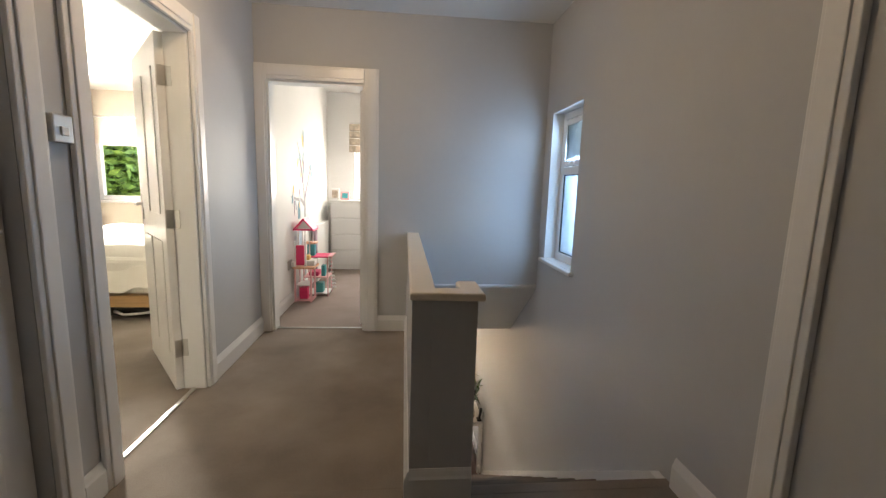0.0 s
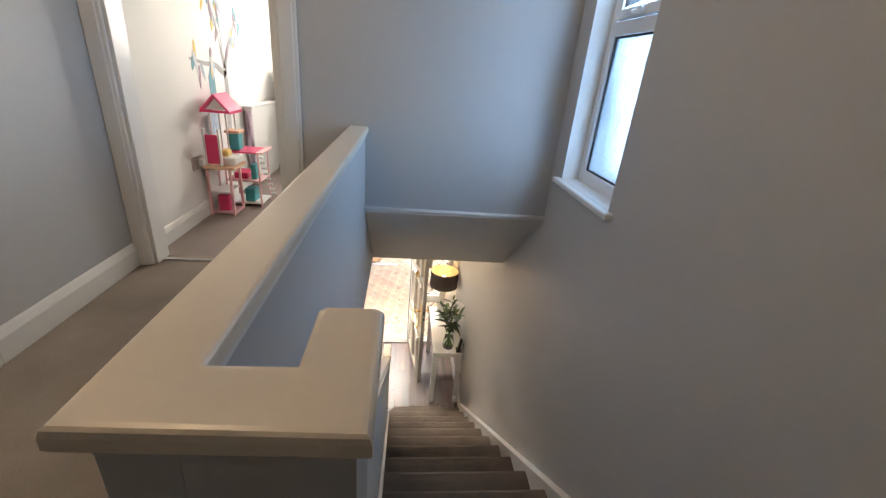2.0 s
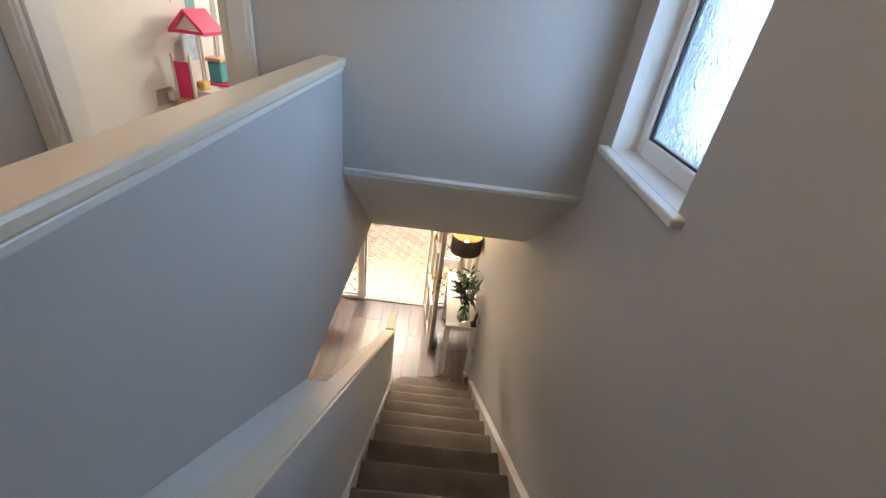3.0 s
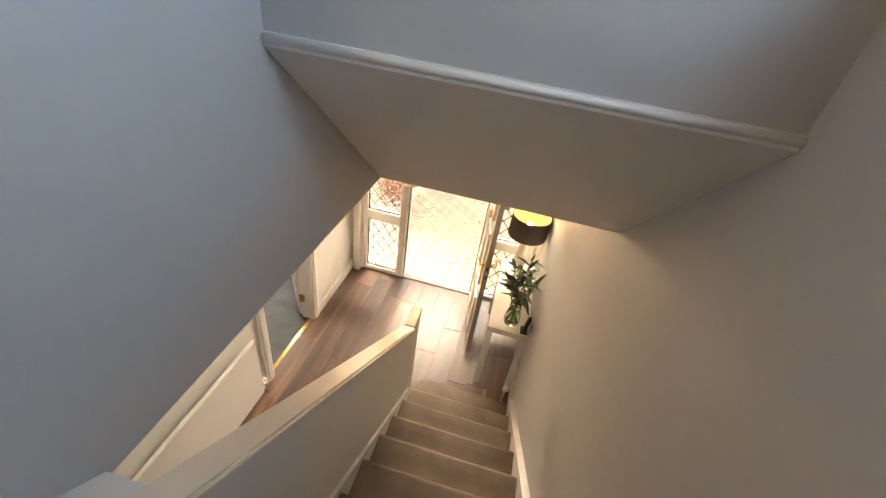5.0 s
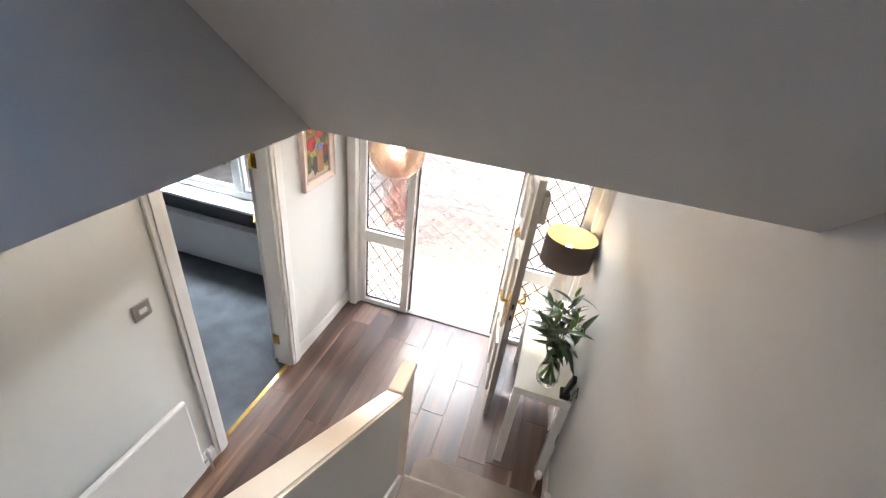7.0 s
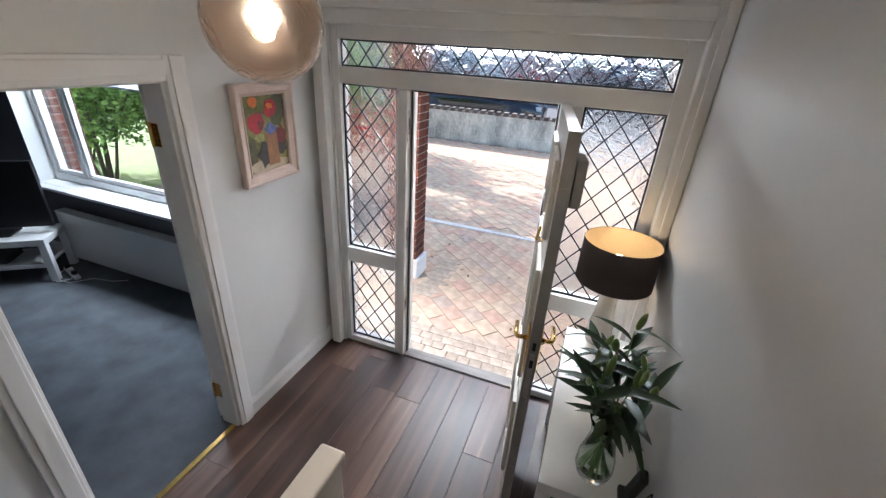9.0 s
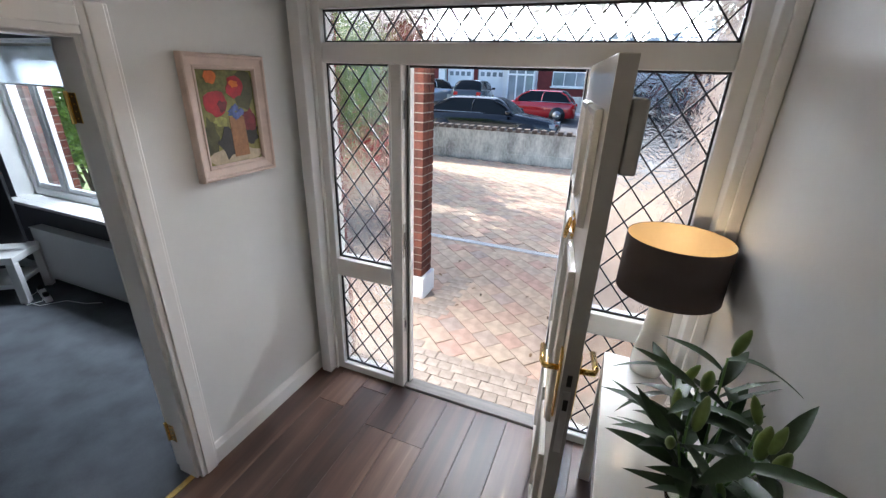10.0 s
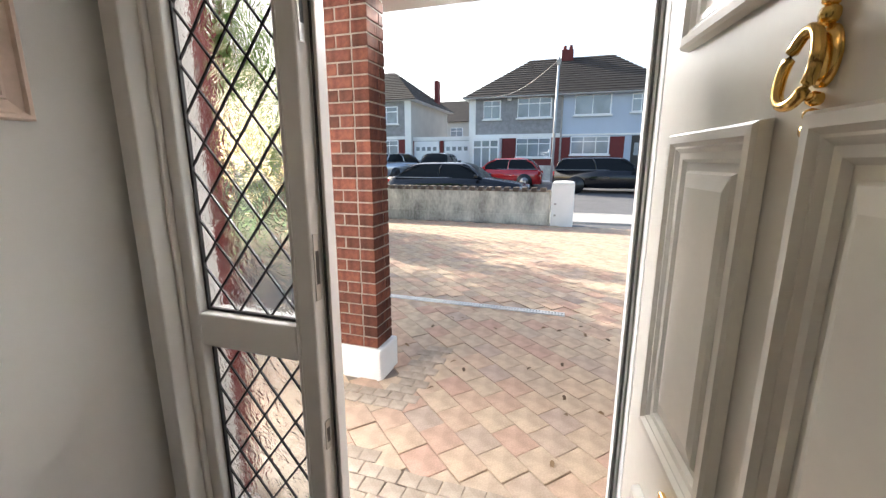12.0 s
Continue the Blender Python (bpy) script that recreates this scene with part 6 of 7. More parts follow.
# cars
def car(name, label, at, rz, L, W, H, paint, belt, xf, xf2, xr2, xr, nose, tail):
    """A car along its own +x (its front). belt: height of the window line; xf, xf2, xr2, xr: screen foot, roof front, roof rear, rear window foot."""
    t = thing(name, label, "car", at, "", "", rz)
    hw = W / 2
    st = [(-L / 2, tail * 0.72, 0.78), (-L / 2 + 0.12, tail, 0.90), (xr, belt, 0.97), (0.0, belt, 1.0), (xf, belt, 0.98), (xf + 0.25, belt - 0.04, 0.97), (L / 2 - 0.25, nose, 0.90), (L / 2, nose * 0.72, 0.72)]
    bm = bmesh.new()
    rings = []
    for x, z, k in st:
        ring = [(-hw * k * 0.86, 0.20), (-hw * k, 0.38), (-hw * k * 1.0, z * 0.72), (-hw * k * 0.93, z), (-hw * k * 0.5, z + 0.03), (hw * k * 0.5, z + 0.03), (hw * k * 0.93, z), (hw * k, z * 0.72), (hw * k, 0.38), (hw * k * 0.86, 0.20)]
        rings.append([bm.verts.new((x, y, zz)) for y, zz in ring])
    for a, b in zip(rings, rings[1:]):
        for i in range(10):
            j = (i + 1) % 10
            bm.faces.new((a[i], a[j], b[j], b[i]))
    bm.faces.new(rings[0][::-1])
    bm.faces.new(rings[-1])
    body = part("body", bm, paint, t, "", True, True)
    w0, w1 = hw * 0.92, hw * 0.66
    # greenhouse: a rounded shell in slices; its sides and screens are glass, its crown is painted
    n = 22
    slices = []
    for i in range(n + 1):
        x = xr + (xf - xr) * i / n
        if x < xr2:
            f = (x - xr) / (xr2 - xr)
        elif x > xf2:
            f = (xf - x) / (xf - xf2)
        else:
            f = 1.0
        g = math.sin(min(1.0, f) * math.pi / 2) ** 0.9 if f < 1 else 1.0
        crown = 0.035 * math.sin(math.pi * i / n)
        top = belt + 0.012 + (H - 0.035 - belt) * g + crown * g
        wt = w0 + (w1 - w0) * g
        slices.append((x, g, [(-w0, belt), (-(w0 + wt) / 2 - 0.012, belt + (top - belt) * 0.5), (-wt, top - 0.055 * g), (-wt * 0.82, top - 0.018 * g), (-wt * 0.4, top), (wt * 0.4, top), (wt * 0.82, top - 0.018 * g), (wt, top - 0.055 * g), ((w0 + wt) / 2 + 0.012, belt + (top - belt) * 0.5), (w0, belt)]))
    for nm, material, label in (("window_glass", CARGLASS, "dark tinted car windows"), ("roof", paint, "")):
        bm = bmesh.new()
        rows = [[bm.verts.new((x, y, z)) for y, z in ring] for x, g, ring in slices]
        for i in range(n):
            solid = slices[i][1] > 0.93 and slices[i + 1][1] > 0.93
            for k in range(9):
                if (2 <= k <= 6 and solid) == (nm == "roof"):
                    bm.faces.new((rows[i][k], rows[i][k + 1], rows[i + 1][k + 1], rows[i + 1][k]))
        bmesh.ops.delete(bm, geom=[v for v in bm.verts if not v.link_faces], context="VERTS")
        part(nm, bm, material, t, label, True, True)
    for s in (-1, 1):
        for xa, xb in ((xf, xf2), (xr, xr2), ((xf + xr) / 2 + 0.05, (xf2 + xr2) / 2 + 0.05)):
            bm = tube(bmesh.new(), [(xa, s * w0 * 0.965, belt + 0.01), ((xa + xb) / 2, s * ((w0 + w1) / 2 + 0.03), belt + (H - belt) * 0.62), (xb, s * w1 * 1.02, H - 0.085)], 0.026, 6)
            part("pillar", bm, paint, t, "", False, True)
        part("mirror", B(xf - 0.22, xf - 0.08, *sorted((s * hw * 0.95, s * (hw + 0.16))), belt + 0.02, belt + 0.14, 0.03, 2), paint, t, "", False, True)
        part("tail_lamp", B(-L / 2 + 0.02, -L / 2 + 0.2, *sorted((s * hw * 0.62, s * hw * 0.88)), tail * 0.74, tail * 0.95, 0.02, 2), TAILRED, t, "red tail lamp", False, True)
        part("headlamp", B(L / 2 - 0.28, L / 2 - 0.03, *sorted((s * hw * 0.5, s * hw * 0.82)), nose * 0.74, nose * 0.93, 0.02, 2), FARGLASS, t, "clear headlamp", False, True)
        part("chrome_strip", tube(bmesh.new(), [(xr, s * w0, belt + 0.02), (xf, s * w0 * 0.965, belt + 0.02)], 0.012, 6), STEEL, t, "bright window trim", False, True)
        for x in (-L * 0.30, L * 0.31):
            M = pose(x, s * hw * 0.86, 0.32, 90, 0, 0)
            wh = part("wheel", lathe(bmesh.new(), [(0.2, -0.1), (0.3, -0.11), (0.325, -0.08), (0.325, 0.08), (0.3, 0.11), (0.2, 0.1)], 24, (0, 0, 0), M), TYRE, t, "black tyre", True, True)
            bm = lathe(bmesh.new(), [(0.2, -0.115), (0.18, -0.1), (0.05, -0.12), (0.05, 0.12), (0.18, 0.1), (0.2, 0.115)], 20, (0, 0, 0), M)
            part("rim", bm, STEEL, wh, "alloy rim", True, False).matrix_parent_inverse = Matrix.Identity(4)
            part("wheel_arch", lathe(bmesh.new(), [(0.37, -0.11), (0.37, 0.135)], 24, (0, 0, 0), M), BLACK, t, "dark wheel arch", True, True)
    return t


car("saloon_car", "black saloon car parked beyond the garden wall", (-3.6, 19.9, ground_z(19.9) - 0.1), 0, 4.95, 1.88, 1.44, CARBLACK, 0.92, 1.05, 0.25, -1.15, -2.05, 0.74, 0.93)
car("hatchback_car", "small red hatchback parked across the road", (-3.1, 26.2, ground_z(26.2) - 0.1), 180, 3.75, 1.62, 1.40, CARRED, 0.88, 0.95, 0.3, -1.2, -1.7, 0.72, 0.86)
car("estate_car", "black estate car parked across the road", (1.75, 25.0, ground_z(25) - 0.1), 0, 4.75, 1.82, 1.47, CARBLACK, 0.93, 1.0, 0.3, -1.95, -2.3, 0.76, 0.95)
car("silver_car", "silver car parked in a far drive", (-10.2, 29.6, ground_z(30)), 70, 4.1, 1.75, 1.5, CARSILVER, 0.95, 1.0, 0.3, -1.4, -1.9, 0.76, 0.92)
car("grey_car", "dark grey car parked before a garage", (-7.5, 29.8, ground_z(30)), 95, 4.1, 1.75, 1.5, CARGREY, 0.95, 1.0, 0.3, -1.4, -1.9, 0.76, 0.92)


# houses across the road
def house_window(parent, x0, x1, z0, z1, y, cols, top=True):
    w = part("window_frame", B(x0, x1, y - 0.06, y - 0.001, z0, z1, 0.01), UPVC, parent, "white window frame")
    n = cols
    cw = (x1 - x0 - 0.08) / n
    zt = z0 + (z1 - z0) * (0.70 if top else 0.98)
    for i in range(n):
        a = x0 + 0.05 + i * cw
        part("pane", B(a, a + cw - 0.05, y - 0.068, y - 0.061, z0 + 0.06, zt - 0.03), FARGLASS, w)
        if top:
            part("pane", B(a, a + cw - 0.05, y - 0.068, y - 0.061, zt + 0.03, z1 - 0.06), FARGLASS, w)
    part("sill", B(x0 - 0.08, x1 + 0.08, y - 0.14, y - 0.0005, z0 - 0.09, z0 - 0.001, 0.01), RENDER, parent)


HYF, HG, HE = 32.0, -2.32, 2.46
hs_ = thing("semi_detached_houses", "grey pebbledash and pale blue semi-detached houses", "house", (-0.7, 34, HG))
part("wall", B(-6.35, -0.71, HYF, HYF + 8, HG - 0.5, HE), PEBBLE, hs_, "grey pebbledash wall")
part("wall", B(-0.705, 5.2, HYF, HYF + 8, HG - 0.5, HE), BLUEWALL, hs_, "pale blue rendered wall")
part("quoin", B(-6.4, -5.98, HYF - 0.03, HYF - 0.001, HG, HE), RENDER, hs_, "white painted corner strip")
part("band", B(-6.4, -0.72, HYF - 0.06, HYF - 0.001, 0.06, 0.30), RENDER, hs_, "white painted band")
part("band", B(-0.69, 5.2, HYF - 0.06, HYF - 0.001, 0.14, 0.24), RENDER, hs_, "white painted band")
for a, b in ((-4.25, -3.42), (-1.28, -0.74), (-0.69, -0.2), (2.0, 2.78), (4.15, 5.2), (-5.97, -5.95)):
    part("brick_panel", B(a, b, HYF - 0.05, HYF - 0.001, HG, 0.05), MAROON, hs_, "maroon brick panel")
part("brick_panel", B(-3.42, -1.28, HYF - 0.05, HYF - 0.001, HG, -1.2), MAROON, hs_)
part("brick_panel", B(-0.2, 2.0, HYF - 0.05, HYF - 0.001, HG, -1.05), MAROON, hs_)
house_window(hs_, -5.48, -4.39, 1.21, 2.31, HYF, 2)
house_window(hs_, -3.37, -1.35, 1.23, 2.39, HYF, 3)
house_window(hs_, -3.38, -1.29, -1.10, 0.05, HYF - 0.051, 3)
house_window(hs_, -0.06, 1.95, 1.29, 2.41, HYF, 2, False)
house_window(hs_, 3.0, 4.01, 1.38, 2.37, HYF, 2)
house_window(hs_, -0.16, 1.98, -0.94, 0.10, HYF - 0.051, 3)
pr = part("porch", B(-5.94, -4.28, HYF - 0.9, HYF - 0.001, HG, 0.02, 0.02), UPVC, hs_, "white glazed porch")
for i in range(3):
    part("pane", B(-5.84 + i * 0.52, -5.42 + i * 0.52, HYF - 0.91, HYF - 0.901, HG + 0.25, -0.55), FARGLASS, pr)
    part("pane", B(-5.84 + i * 0.52, -5.42 + i * 0.52, HYF - 0.91, HYF - 0.901, -0.45, -0.12), FARGLASS, pr)
dd = part("door", B(3.15, 4.1, HYF - 0.05, HYF - 0.001, HG, 0.1, 0.01), BLACK, hs_, "black front door")
for i in range(2):
    part("pane", B(3.3 + 0.35 * i, 3.55 + 0.35 * i, HYF - 0.06, HYF - 0.051, -1.0, -0.3), FARGLASS, dd)
part("gutter", B(-6.7, 5.5, HYF - 0.42, HYF - 0.3, HE - 0.06, HE + 0.03, 0.02), EDGEGREY, hs_)
part("downpipe", tube(bmesh.new(), [(-0.75, HYF - 0.08, HE - 0.05), (-0.75, HYF - 0.08, HG)], 0.05, 8), EDGEGREY, hs_)
part("alarm_box", B(-4.0, -3.75, HYF - 0.1, HYF - 0.001, 2.25, 2.5, 0.03), WHITEPL, hs_)


def hip_roof(parent, x0, x1, y0, y1, ze, zr, inset, rows=16):
    """A hipped roof whose tile courses are steps of their own."""
    for i in range(rows):
        f0, f1 = i / rows, (i + 1) / rows
        bm = bmesh.new()

        def ring(f, lift):
            dx, dy = inset * f, (y1 - y0) / 2 * f
            return [bm.verts.new(v) for v in ((x0 + dx, y0 + dy, ze + (zr - ze) * f + lift), (x1 - dx, y0 + dy, ze + (zr - ze) * f + lift), (x1 - dx, y1 - dy - 0.001, ze + (zr - ze) * f + lift), (x0 + dx, y1 - dy - 0.001, ze + (zr - ze) * f + lift))]
        a, b, c = ring(f0, -0.02), ring(f0, 0.05), ring(f1, 0.0)
        for p, q in ((a, b), (b, c)):
            for k in range(4):
                bm.faces.new((p[k], p[(k + 1) % 4], q[(k + 1) % 4], q[k]))
        part("tile_course", bm, ROOFT, parent, "course of brown roof tiles")


rf = part("roof", B(-6.75, 5.6, HYF - 0.35, HYF + 8.3, HE - 0.02, HE + 0.02), RENDER, hs_, "white eaves board")
hip_roof(rf, -6.75, 5.6, HYF - 0.4, HYF + 8.4, HE + 0.02, 5.35, 3.6)
ck = part("chimney", B(-1.15, -0.43, HYF + 3.5, HYF + 4.3, 4.6, 5.75, 0.02), MAROON, hs_, "brick chimney stack")
for x in (-0.98, -0.6):
    part("chimney_pot", lathe(bmesh.new(), [(0.12, 5.75), (0.13, 5.79), (0.1, 6.02), (0.12, 6.04)], 12, (x, HYF + 3.8, 0)), MAROON, ck)
gr_ = thing("garages", "pair of white garage doors between the houses", "garage", (-8.4, 33, HG))
part("wall", B(-10.6, -6.36, HYF + 0.5, HYF + 6, HG - 0.5, 0.12), PEBBLE, gr_)
part("fascia", B(-10.6, -6.36, HYF + 0.4, HYF + 0.499, 0.0, 0.25), RENDER, gr_)
for a, b in ((-10.35, -8.55), (-8.2, -6.45)):
    g = part("garage_door", B(a, b, HYF + 0.42, HYF + 0.498, HG, -0.03, 0.01), UPVC, gr_, "white garage door")
    for i in range(4):
        part("pane", B(a + 0.15 + i * 0.4, a + 0.4 + i * 0.4, HYF + 0.41, HYF + 0.419, -0.65, -0.4), FARGLASS, g)
for x in (-8.5, -10.6):
    part("pier", B(x, x + 0.25, HYF + 0.38, HYF + 0.399, HG, 0.0), MAROON, gr_)
lh = thing("left_house", "grey pebbledash house with brown hipped roof", "house", (-14, 34, HG))
part("wall", B(-19, -10.83, HYF, HYF + 8, HG - 0.5, HE + 0.1), PEBBLE, lh)
part("side_wall", B(-10.829, -10.4, HYF + 0.02, HYF + 8, HG - 0.5, HE + 0.1), SIDEWALL, lh, "buff rendered gable wall")
part("quoin", B(-10.82, -10.38, HYF - 0.04, HYF + 0.019, HG, HE + 0.1), RENDER, lh)
part("band", B(-19, -10.83, HYF - 0.06, HYF - 0.001, 0.1, 0.3), RENDER, lh)
house_window(lh, -12.9, -11.3, 1.11, 2.22, HYF, 2)
house_window(lh, -13.2, -11.3, -1.1, 0.05, HYF, 3)
part("brick_panel", B(-11.29, -10.84, HYF - 0.05, HYF - 0.001, HG, 0.09), MAROON, lh)
r2_ = part("roof", B(-19.4, -9.9, HYF - 0.35, HYF + 8.3, HE + 0.1, HE + 0.14), RENDER, lh)
hip_roof(r2_, -19.4, -9.9, HYF - 0.4, HYF + 8.4, HE + 0.14, 5.2, 3.4)
part("chimney", B(-10.72, -10.42, HYF + 5.6, HYF + 6.2, 2.3, 4.75, 0.02), MAROON, lh, "tall brick chimney")
bh = thing("back_house", "distant house with dark roof behind the garages", "house", (-10, 52, HG))
part("wall", B(-17, -9.0, 50, 57, HG - 0.5, 2.8), SIDEWALL, bh)
part("roof", prism(bmesh.new(), [(50 - 0.4, 2.8), (57.4, 2.8), (53.5, 5.4)], "x", -17.4, -8.6), ROOFT, bh)
house_window(bh, -13.2, -11.8, 1.0, 2.2, 50, 2)
lwf = thing("far_garden_wall", "low grey block wall before the far houses", "garden wall", (-2, 29.8, HG), kind="structure")
part("wall_body", B(-4.0, -0.9, 29.7, 29.9, HG - 0.3, HG + 0.75, 0.02), STAINED, lwf)
part("wall_body", B(-12.0, -9.0, 29.7, 29.9, HG - 0.3, HG + 0.6, 0.02), STAINED, lwf)
part("pier", B(-9.0, -8.6, 29.6, 30.0, HG - 0.3, HG + 0.85, 0.02), EDGEGREY, lwf)
pole = thing("utility_pole", "tall grey utility pole with wires", "utility pole", (-0.90, 27.8, ground_z(28)))
part("shaft", tube(bmesh.new(), [(-0.90, 27.8, ground_z(28)), (-0.83, 27.8, 3.6)], 0.075, 12, 0.055), mat("galvanised_pole", (0.45, 0.46, 0.47), 0.5, 0.2, var=0.1), pole, "", True)
part("bracket", B(-0.93, -0.73, 27.7, 27.9, 3.25, 3.5, 0.02), EDGEGREY, pole)
bm = bmesh.new()
tube(bm, [(-0.83 + (-5.3 + 0.83) * f, 27.8 + 4.1 * f, 3.5 - 1.0 * f - 0.5 * math.sin(math.pi * f)) for f in [i / 10 for i in range(11)]], 0.014, 5)
part("wire", bm, EDGEGREY, pole, "", True)

# ---- pieces: planks, bricks, pavers ----
floor = thing("floor_hall", "dark walnut laminate hall floor", "wooden floor", (0, 4.2, F - 0.01), kind="structure")
PW, PL = 0.19, 1.28
mesh_cache = {}


def plank_mesh(w, l):
    key = (round(w, 3), round(l, 3))
    if key not in mesh_cache:
        bm = B(0, w, 0, l, -0.01, 0, 0.0016, 1)
        me = bpy.data.meshes.new("plank")
        bm.to_mesh(me)
        bm.free()
        me.materials.append(PLANK)
        mesh_cache[key] = me
    return mesh_cache[key]


cols = 12
rng = random.Random(3)
for c in range(cols):
    x = HX - 0.01 + c * PW
    w = min(PW, XR - 0.001 - x)
    if w < 0.02:
        continue
    y = 1.9 - rng.uniform(0.1, 1.2)
    while y < YF - 0.031:
        a, b = max(y, 1.9), min(y + PL, YF - 0.0305)
        if b - a > 0.03:
            ob = new("plank", plank_mesh(w - 0.0015, b - a - 0.0015))
            ob.parent = floor
            ob.matrix_parent_inverse = world_of(floor).inverted()
            ob.matrix_basis = pose(x, a, F)
        y += PL

pil = thing("porch_pillar", "red brick porch pillar on a white plinth", "pillar", (-0.87, 8.09, G), kind="structure")
PX0, PX1, PY0, PY1 = -1.005, -0.690, 7.955, 8.175
part("plinth", B(PX0 - 0.03, PX1 + 0.03, PY0 - 0.03, PY1 + 0.03, G - 0.1, G + 0.205, 0.012), RENDER, pil, "white painted plinth")
part("mortar_core", B(PX0 + 0.006, PX1 - 0.006, PY0 + 0.006, PY1 - 0.006, G + 0.2055, -0.346), MORTAR, pil, "pale mortar")


def brick_mesh(sx, sy):
    key = ("b", round(sx, 3), round(sy, 3))
    if key not in mesh_cache:
        bm = B(-sx / 2, sx / 2, -sy / 2, sy / 2, 0, 0.065, 0.003, 1)
        me = bpy.data.meshes.new("brick")
        bm.to_mesh(me)
        bm.free()
        me.materials.append(BRICK)
        mesh_cache[key] = me
    return mesh_cache[key]


z, k = G + 0.213, 0
J = 0.011
while z + 0.065 < -0.35:
    wx, wy = PX1 - PX0, PY1 - PY0
    rows = []
    if k % 2 == 0:
        L = (wx - J) * 0.66
        rows = [(PX0 + L / 2, PY0 + 0.05, L, 0.1), (PX1 - (wx - L - J) / 2, PY0 + 0.05, wx - L - J, 0.1), (PX1 - L / 2, PY1 - 0.05, L, 0.1), (PX0 + (wx - L - J) / 2, PY1 - 0.05, wx - L - J, 0.1), (PX1 - 0.05, (PY0 + PY1) / 2, 0.1, max(0.03, wy - 0.2 - 2 * J)), (PX0 + 0.05, (PY0 + PY1) / 2, 0.1, max(0.03, wy - 0.2 - 2 * J))]
    else:
        L = (wy - J) * 0.70
        rows = [(PX1 - 0.05, PY0 + L / 2, 0.1, L), (PX1 - 0.05, PY1 - (wy - L - J) / 2, 0.1, wy - L - J), (PX0 + 0.05, PY1 - L / 2, 0.1, L), (PX0 + 0.05, PY0 + (wy - L - J) / 2, 0.1, wy - L - J), ((PX0 + PX1) / 2, PY0 + 0.05, wx - 0.2 - 2 * J, 0.1), ((PX0 + PX1) / 2, PY1 - 0.05, wx - 0.2 - 2 * J, 0.1)]
    for cx, cy, sx, sy in rows:
        ob = new("brick", brick_mesh(sx, sy))
        ob.parent = pil
        ob.matrix_parent_inverse = world_of(pil).inverted()
        ob.matrix_basis = pose(cx + rng.uniform(-0.0015, 0.0015), cy + rng.uniform(-0.0015, 0.0015), z, 0, 0, rng.uniform(-0.3, 0.3))
    z += 0.0755
    k += 1
# brick reveal outside the living room window
rev = thing("window_reveal", "red brick window reveal with pale mortar", "brick wall", (-4.2, 7.0, G), kind="structure")
part("mortar_core", B(-4.31, -4.116, 6.905, 7.115, G - 0.1, -0.4), MORTAR, rev, "pale mortar")
z, k = -1.98, 0
while z < -0.5:
    for cy, sy in (((6.9535, 0.1), (7.0645, 0.1)) if k % 2 else ((7.009, 0.211),)):
        ob = new("brick", brick_mesh(0.2, sy))
        ob.parent = rev
        ob.matrix_parent_inverse = world_of(rev).inverted()
        ob.matrix_basis = pose(-4.21, cy, z)
    z += 0.0755
    k += 1
drive = thing("driveway", "weathered buff and pink block paved driveway", "paving", (0, 11, G - 0.03), kind="structure")
part("bedding", B(-5.6, 7.0, 6.76, 15.35, G - 0.12, G - 0.013), DIRT, drive, "sandy joints")
pv = B(-0.1027, 0.1027, -0.0822, 0.0822, -0.05, 0, 0.003, 1)
PAV = bpy.data.meshes.new("paver")
pv.to_mesh(PAV)
pv.free()
PAV.materials.append(PAVER)
sv = B(-0.0493, 0.0493, -0.0432, 0.0432, -0.05, 0, 0.003, 1)
SETT = bpy.data.meshes.new("sett")
sv.to_mesh(SETT)
sv.free()
SETT.materials.append(mat("sandy_sett", (0.33, 0.265, 0.205), 0.9, var=0.2, scale=12, fine=110, bump=0.6, bump_scale=160, spec=0.2, rand=0.14, tint=(0.40, 0.33, 0.26)))


def in_setts(x, y, m=0.0):
    """The bands of small setts: a bowed one along the threshold, and one round the pillar."""
    edge = 7.20 + 0.10 * max(0.0, min(1.0, (-x - 0.1) / 0.5))
    if 6.8 < y < edge - m:
        return True
    if -1.6 < x < -0.345 - m and 7.655 + m < y < 7.83 - m:
        return True
    return -0.55 + m < x < -0.345 - m and 7.655 + m < y < 8.55 - m


A = radians(-42)
ca, sa = math.cos(A), math.sin(A)
rng = random.Random(9)
spots = []
for i in range(-62, 63):
    for j in range(-75, 76):
        u, v = i * 0.2075 + (0.104 if j % 2 else 0), j * 0.1665
        x, y = u * ca - v * sa, 11 + u * sa + v * ca
        if -5.4 < x < 6.8 and 6.84 < y < 15.25 and not in_setts(x, y, 0.10) and not (PX0 - 0.02 < x < PX1 + 0.02 and PY0 - 0.02 < y < PY1 + 0.02):
            spots.append((x, y))
near_set = {s for s in sorted(spots, key=lambda s: math.hypot(s[0] - 0.2, s[1] - 7.4))[:220]}
cube_f = ((0, 1, 2, 3), (0, 4, 5, 1), (1, 5, 6, 2), (2, 6, 7, 3), (3, 7, 4, 0))
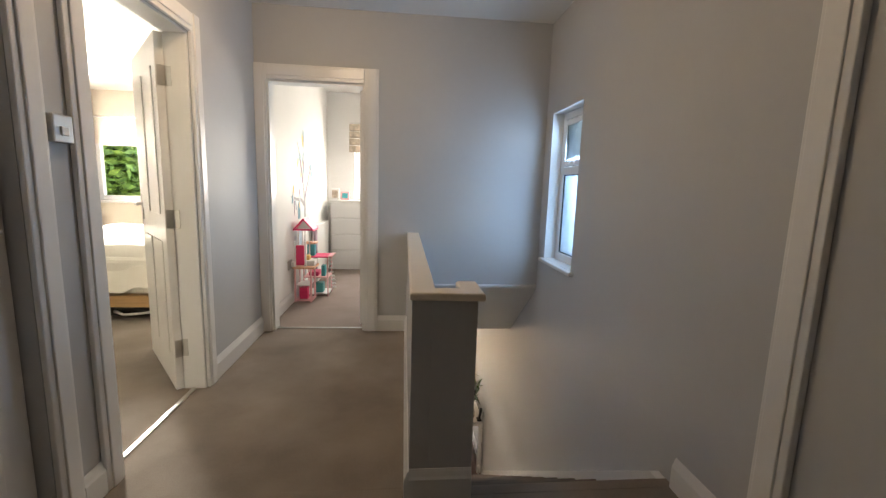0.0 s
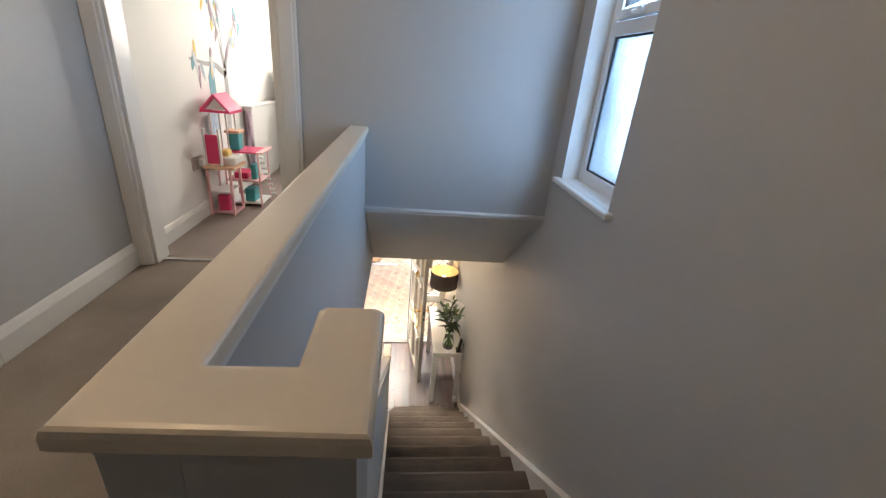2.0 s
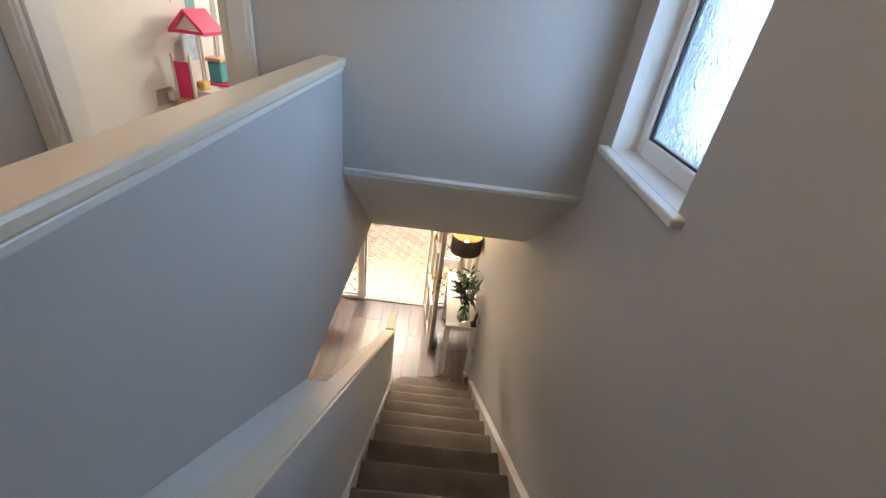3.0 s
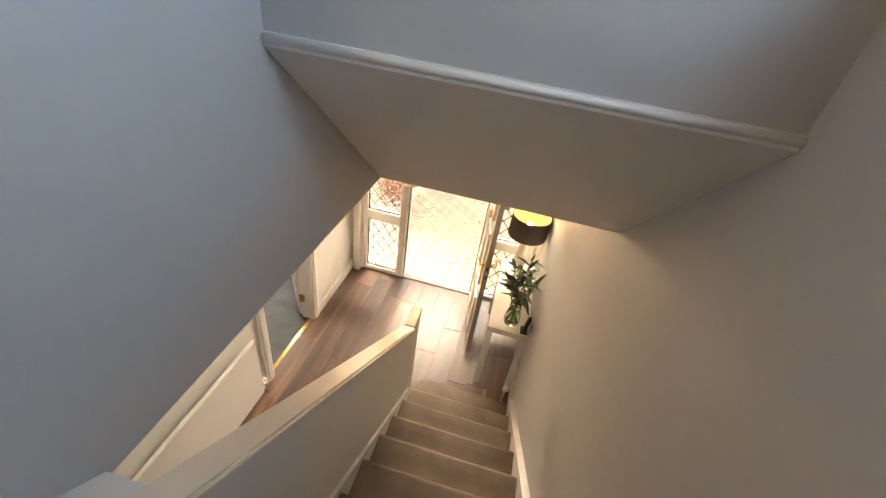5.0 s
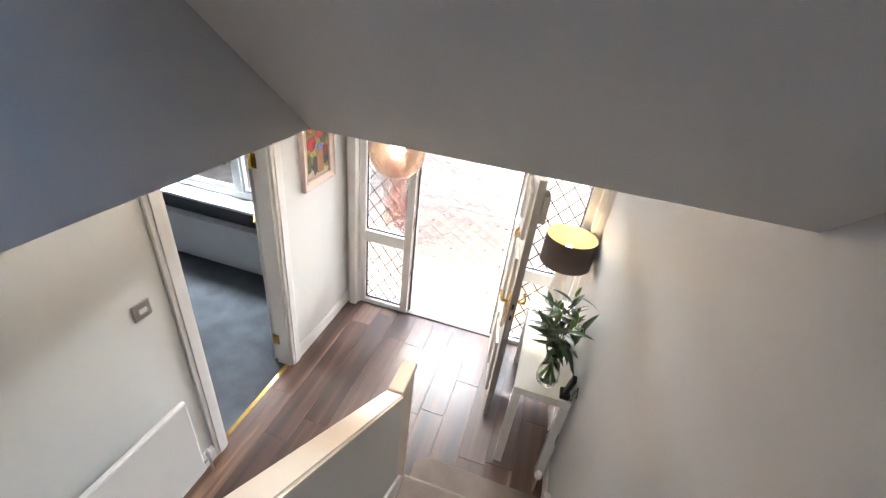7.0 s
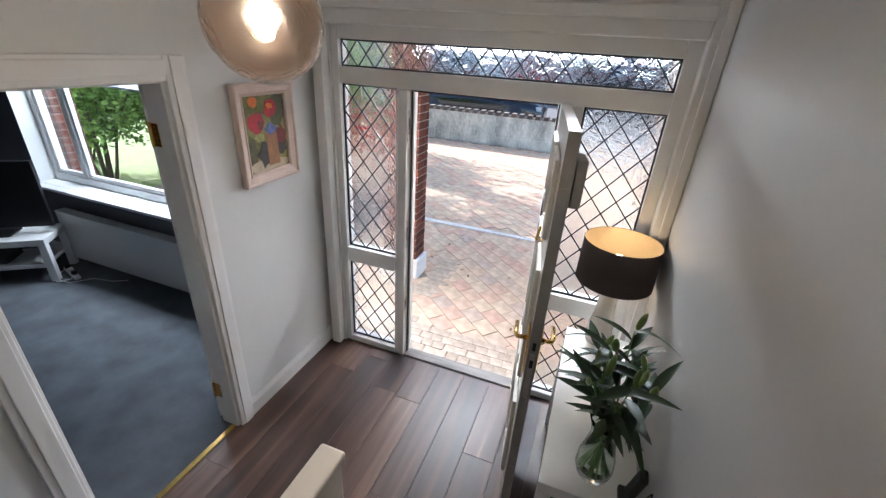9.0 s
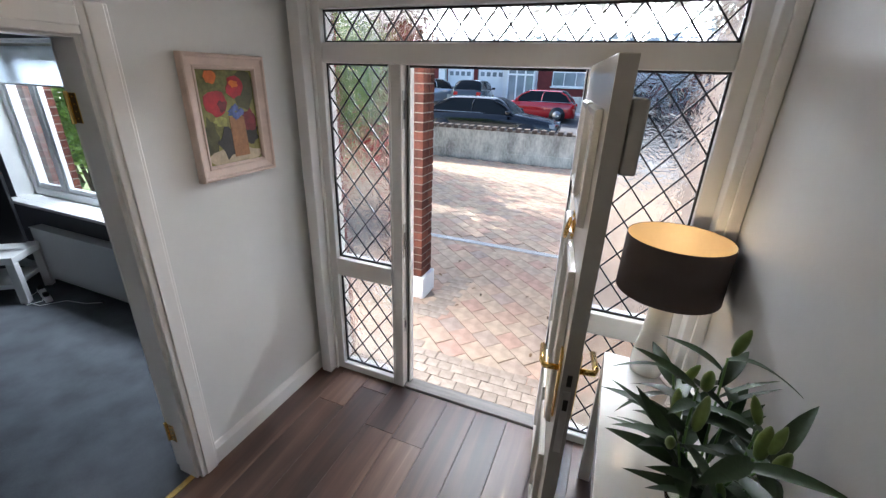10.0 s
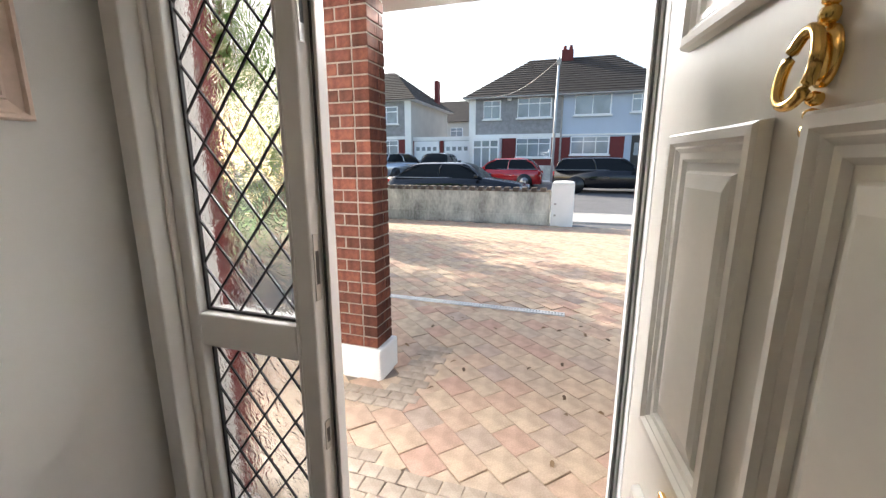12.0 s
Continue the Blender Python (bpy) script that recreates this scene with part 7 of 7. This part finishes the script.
vv, ff = [], []
for x, y in spots:
    dz, tw = rng.uniform(-0.0012, 0.0012), math.degrees(A) + rng.uniform(-0.5, 0.5)
    if in_setts(x, y, -0.13):
        dz -= 0.005
    if 9.40 < y < 9.74 and x < 0.6:
        dz -= 0.007
    m = pose(x, y, G + dz, rng.uniform(-0.15, 0.15), rng.uniform(-0.15, 0.15), tw)
    if (x, y) in near_set:
        hang("paver", PAV, drive, m)
    else:
        k = len(vv)
        vv += [tuple(m @ Vector(p)) for p in ((-0.1, -0.0795, 0), (0.1, -0.0795, 0), (0.1, 0.0795, 0), (-0.1, 0.0795, 0), (-0.1022, -0.0817, -0.012), (0.1022, -0.0817, -0.012), (0.1022, 0.0817, -0.012), (-0.1022, 0.0817, -0.012))]
        ff += [tuple(k + q for q in f) for f in cube_f]
me = bpy.data.meshes.new("pavers_beyond")
me.from_pydata(vv, [], ff)
me.materials.append(PAVER)
ob = new("pavers_beyond", me)
ob.parent = drive
ob.matrix_parent_inverse = world_of(drive).inverted()
tagged(ob, kind="stuff")
for i in range(-17, 14):
    for j in range(20):
        x, y = 0.02 + i * 0.101 + rng.uniform(-0.003, 0.003) + 0.05 * (j % 2), 6.90 + j * 0.0885
        if in_setts(x, y) and y > 6.85 and not (x < PX1 + 0.08 and 7.88 < y < 8.25):
            hang("sett", SETT, drive, pose(x, y, G + rng.uniform(-0.0015, 0.001), rng.uniform(-0.4, 0.4), rng.uniform(-0.4, 0.4), rng.uniform(-5, 5)))
lf = mat("dead_leaf", (0.16, 0.10, 0.05), 0.8, var=0.3, rand=0.4)
LEAF2 = leaf_mesh("fallen_leaf", 0.05, 0.012, lf, 0.5, 4)
for i in range(26):
    x, y = rng.uniform(-0.9, 1.2), rng.uniform(7.0, 9.4)
    ob = new("fallen_leaf", LEAF2)
    ob.matrix_basis = pose(x, y, G + 0.012, rng.uniform(-20, 20), 0, rng.uniform(0, 360))
    tagged(ob, "small curled brown leaf on the paving", "leaf", "fallen leaves on the drive")
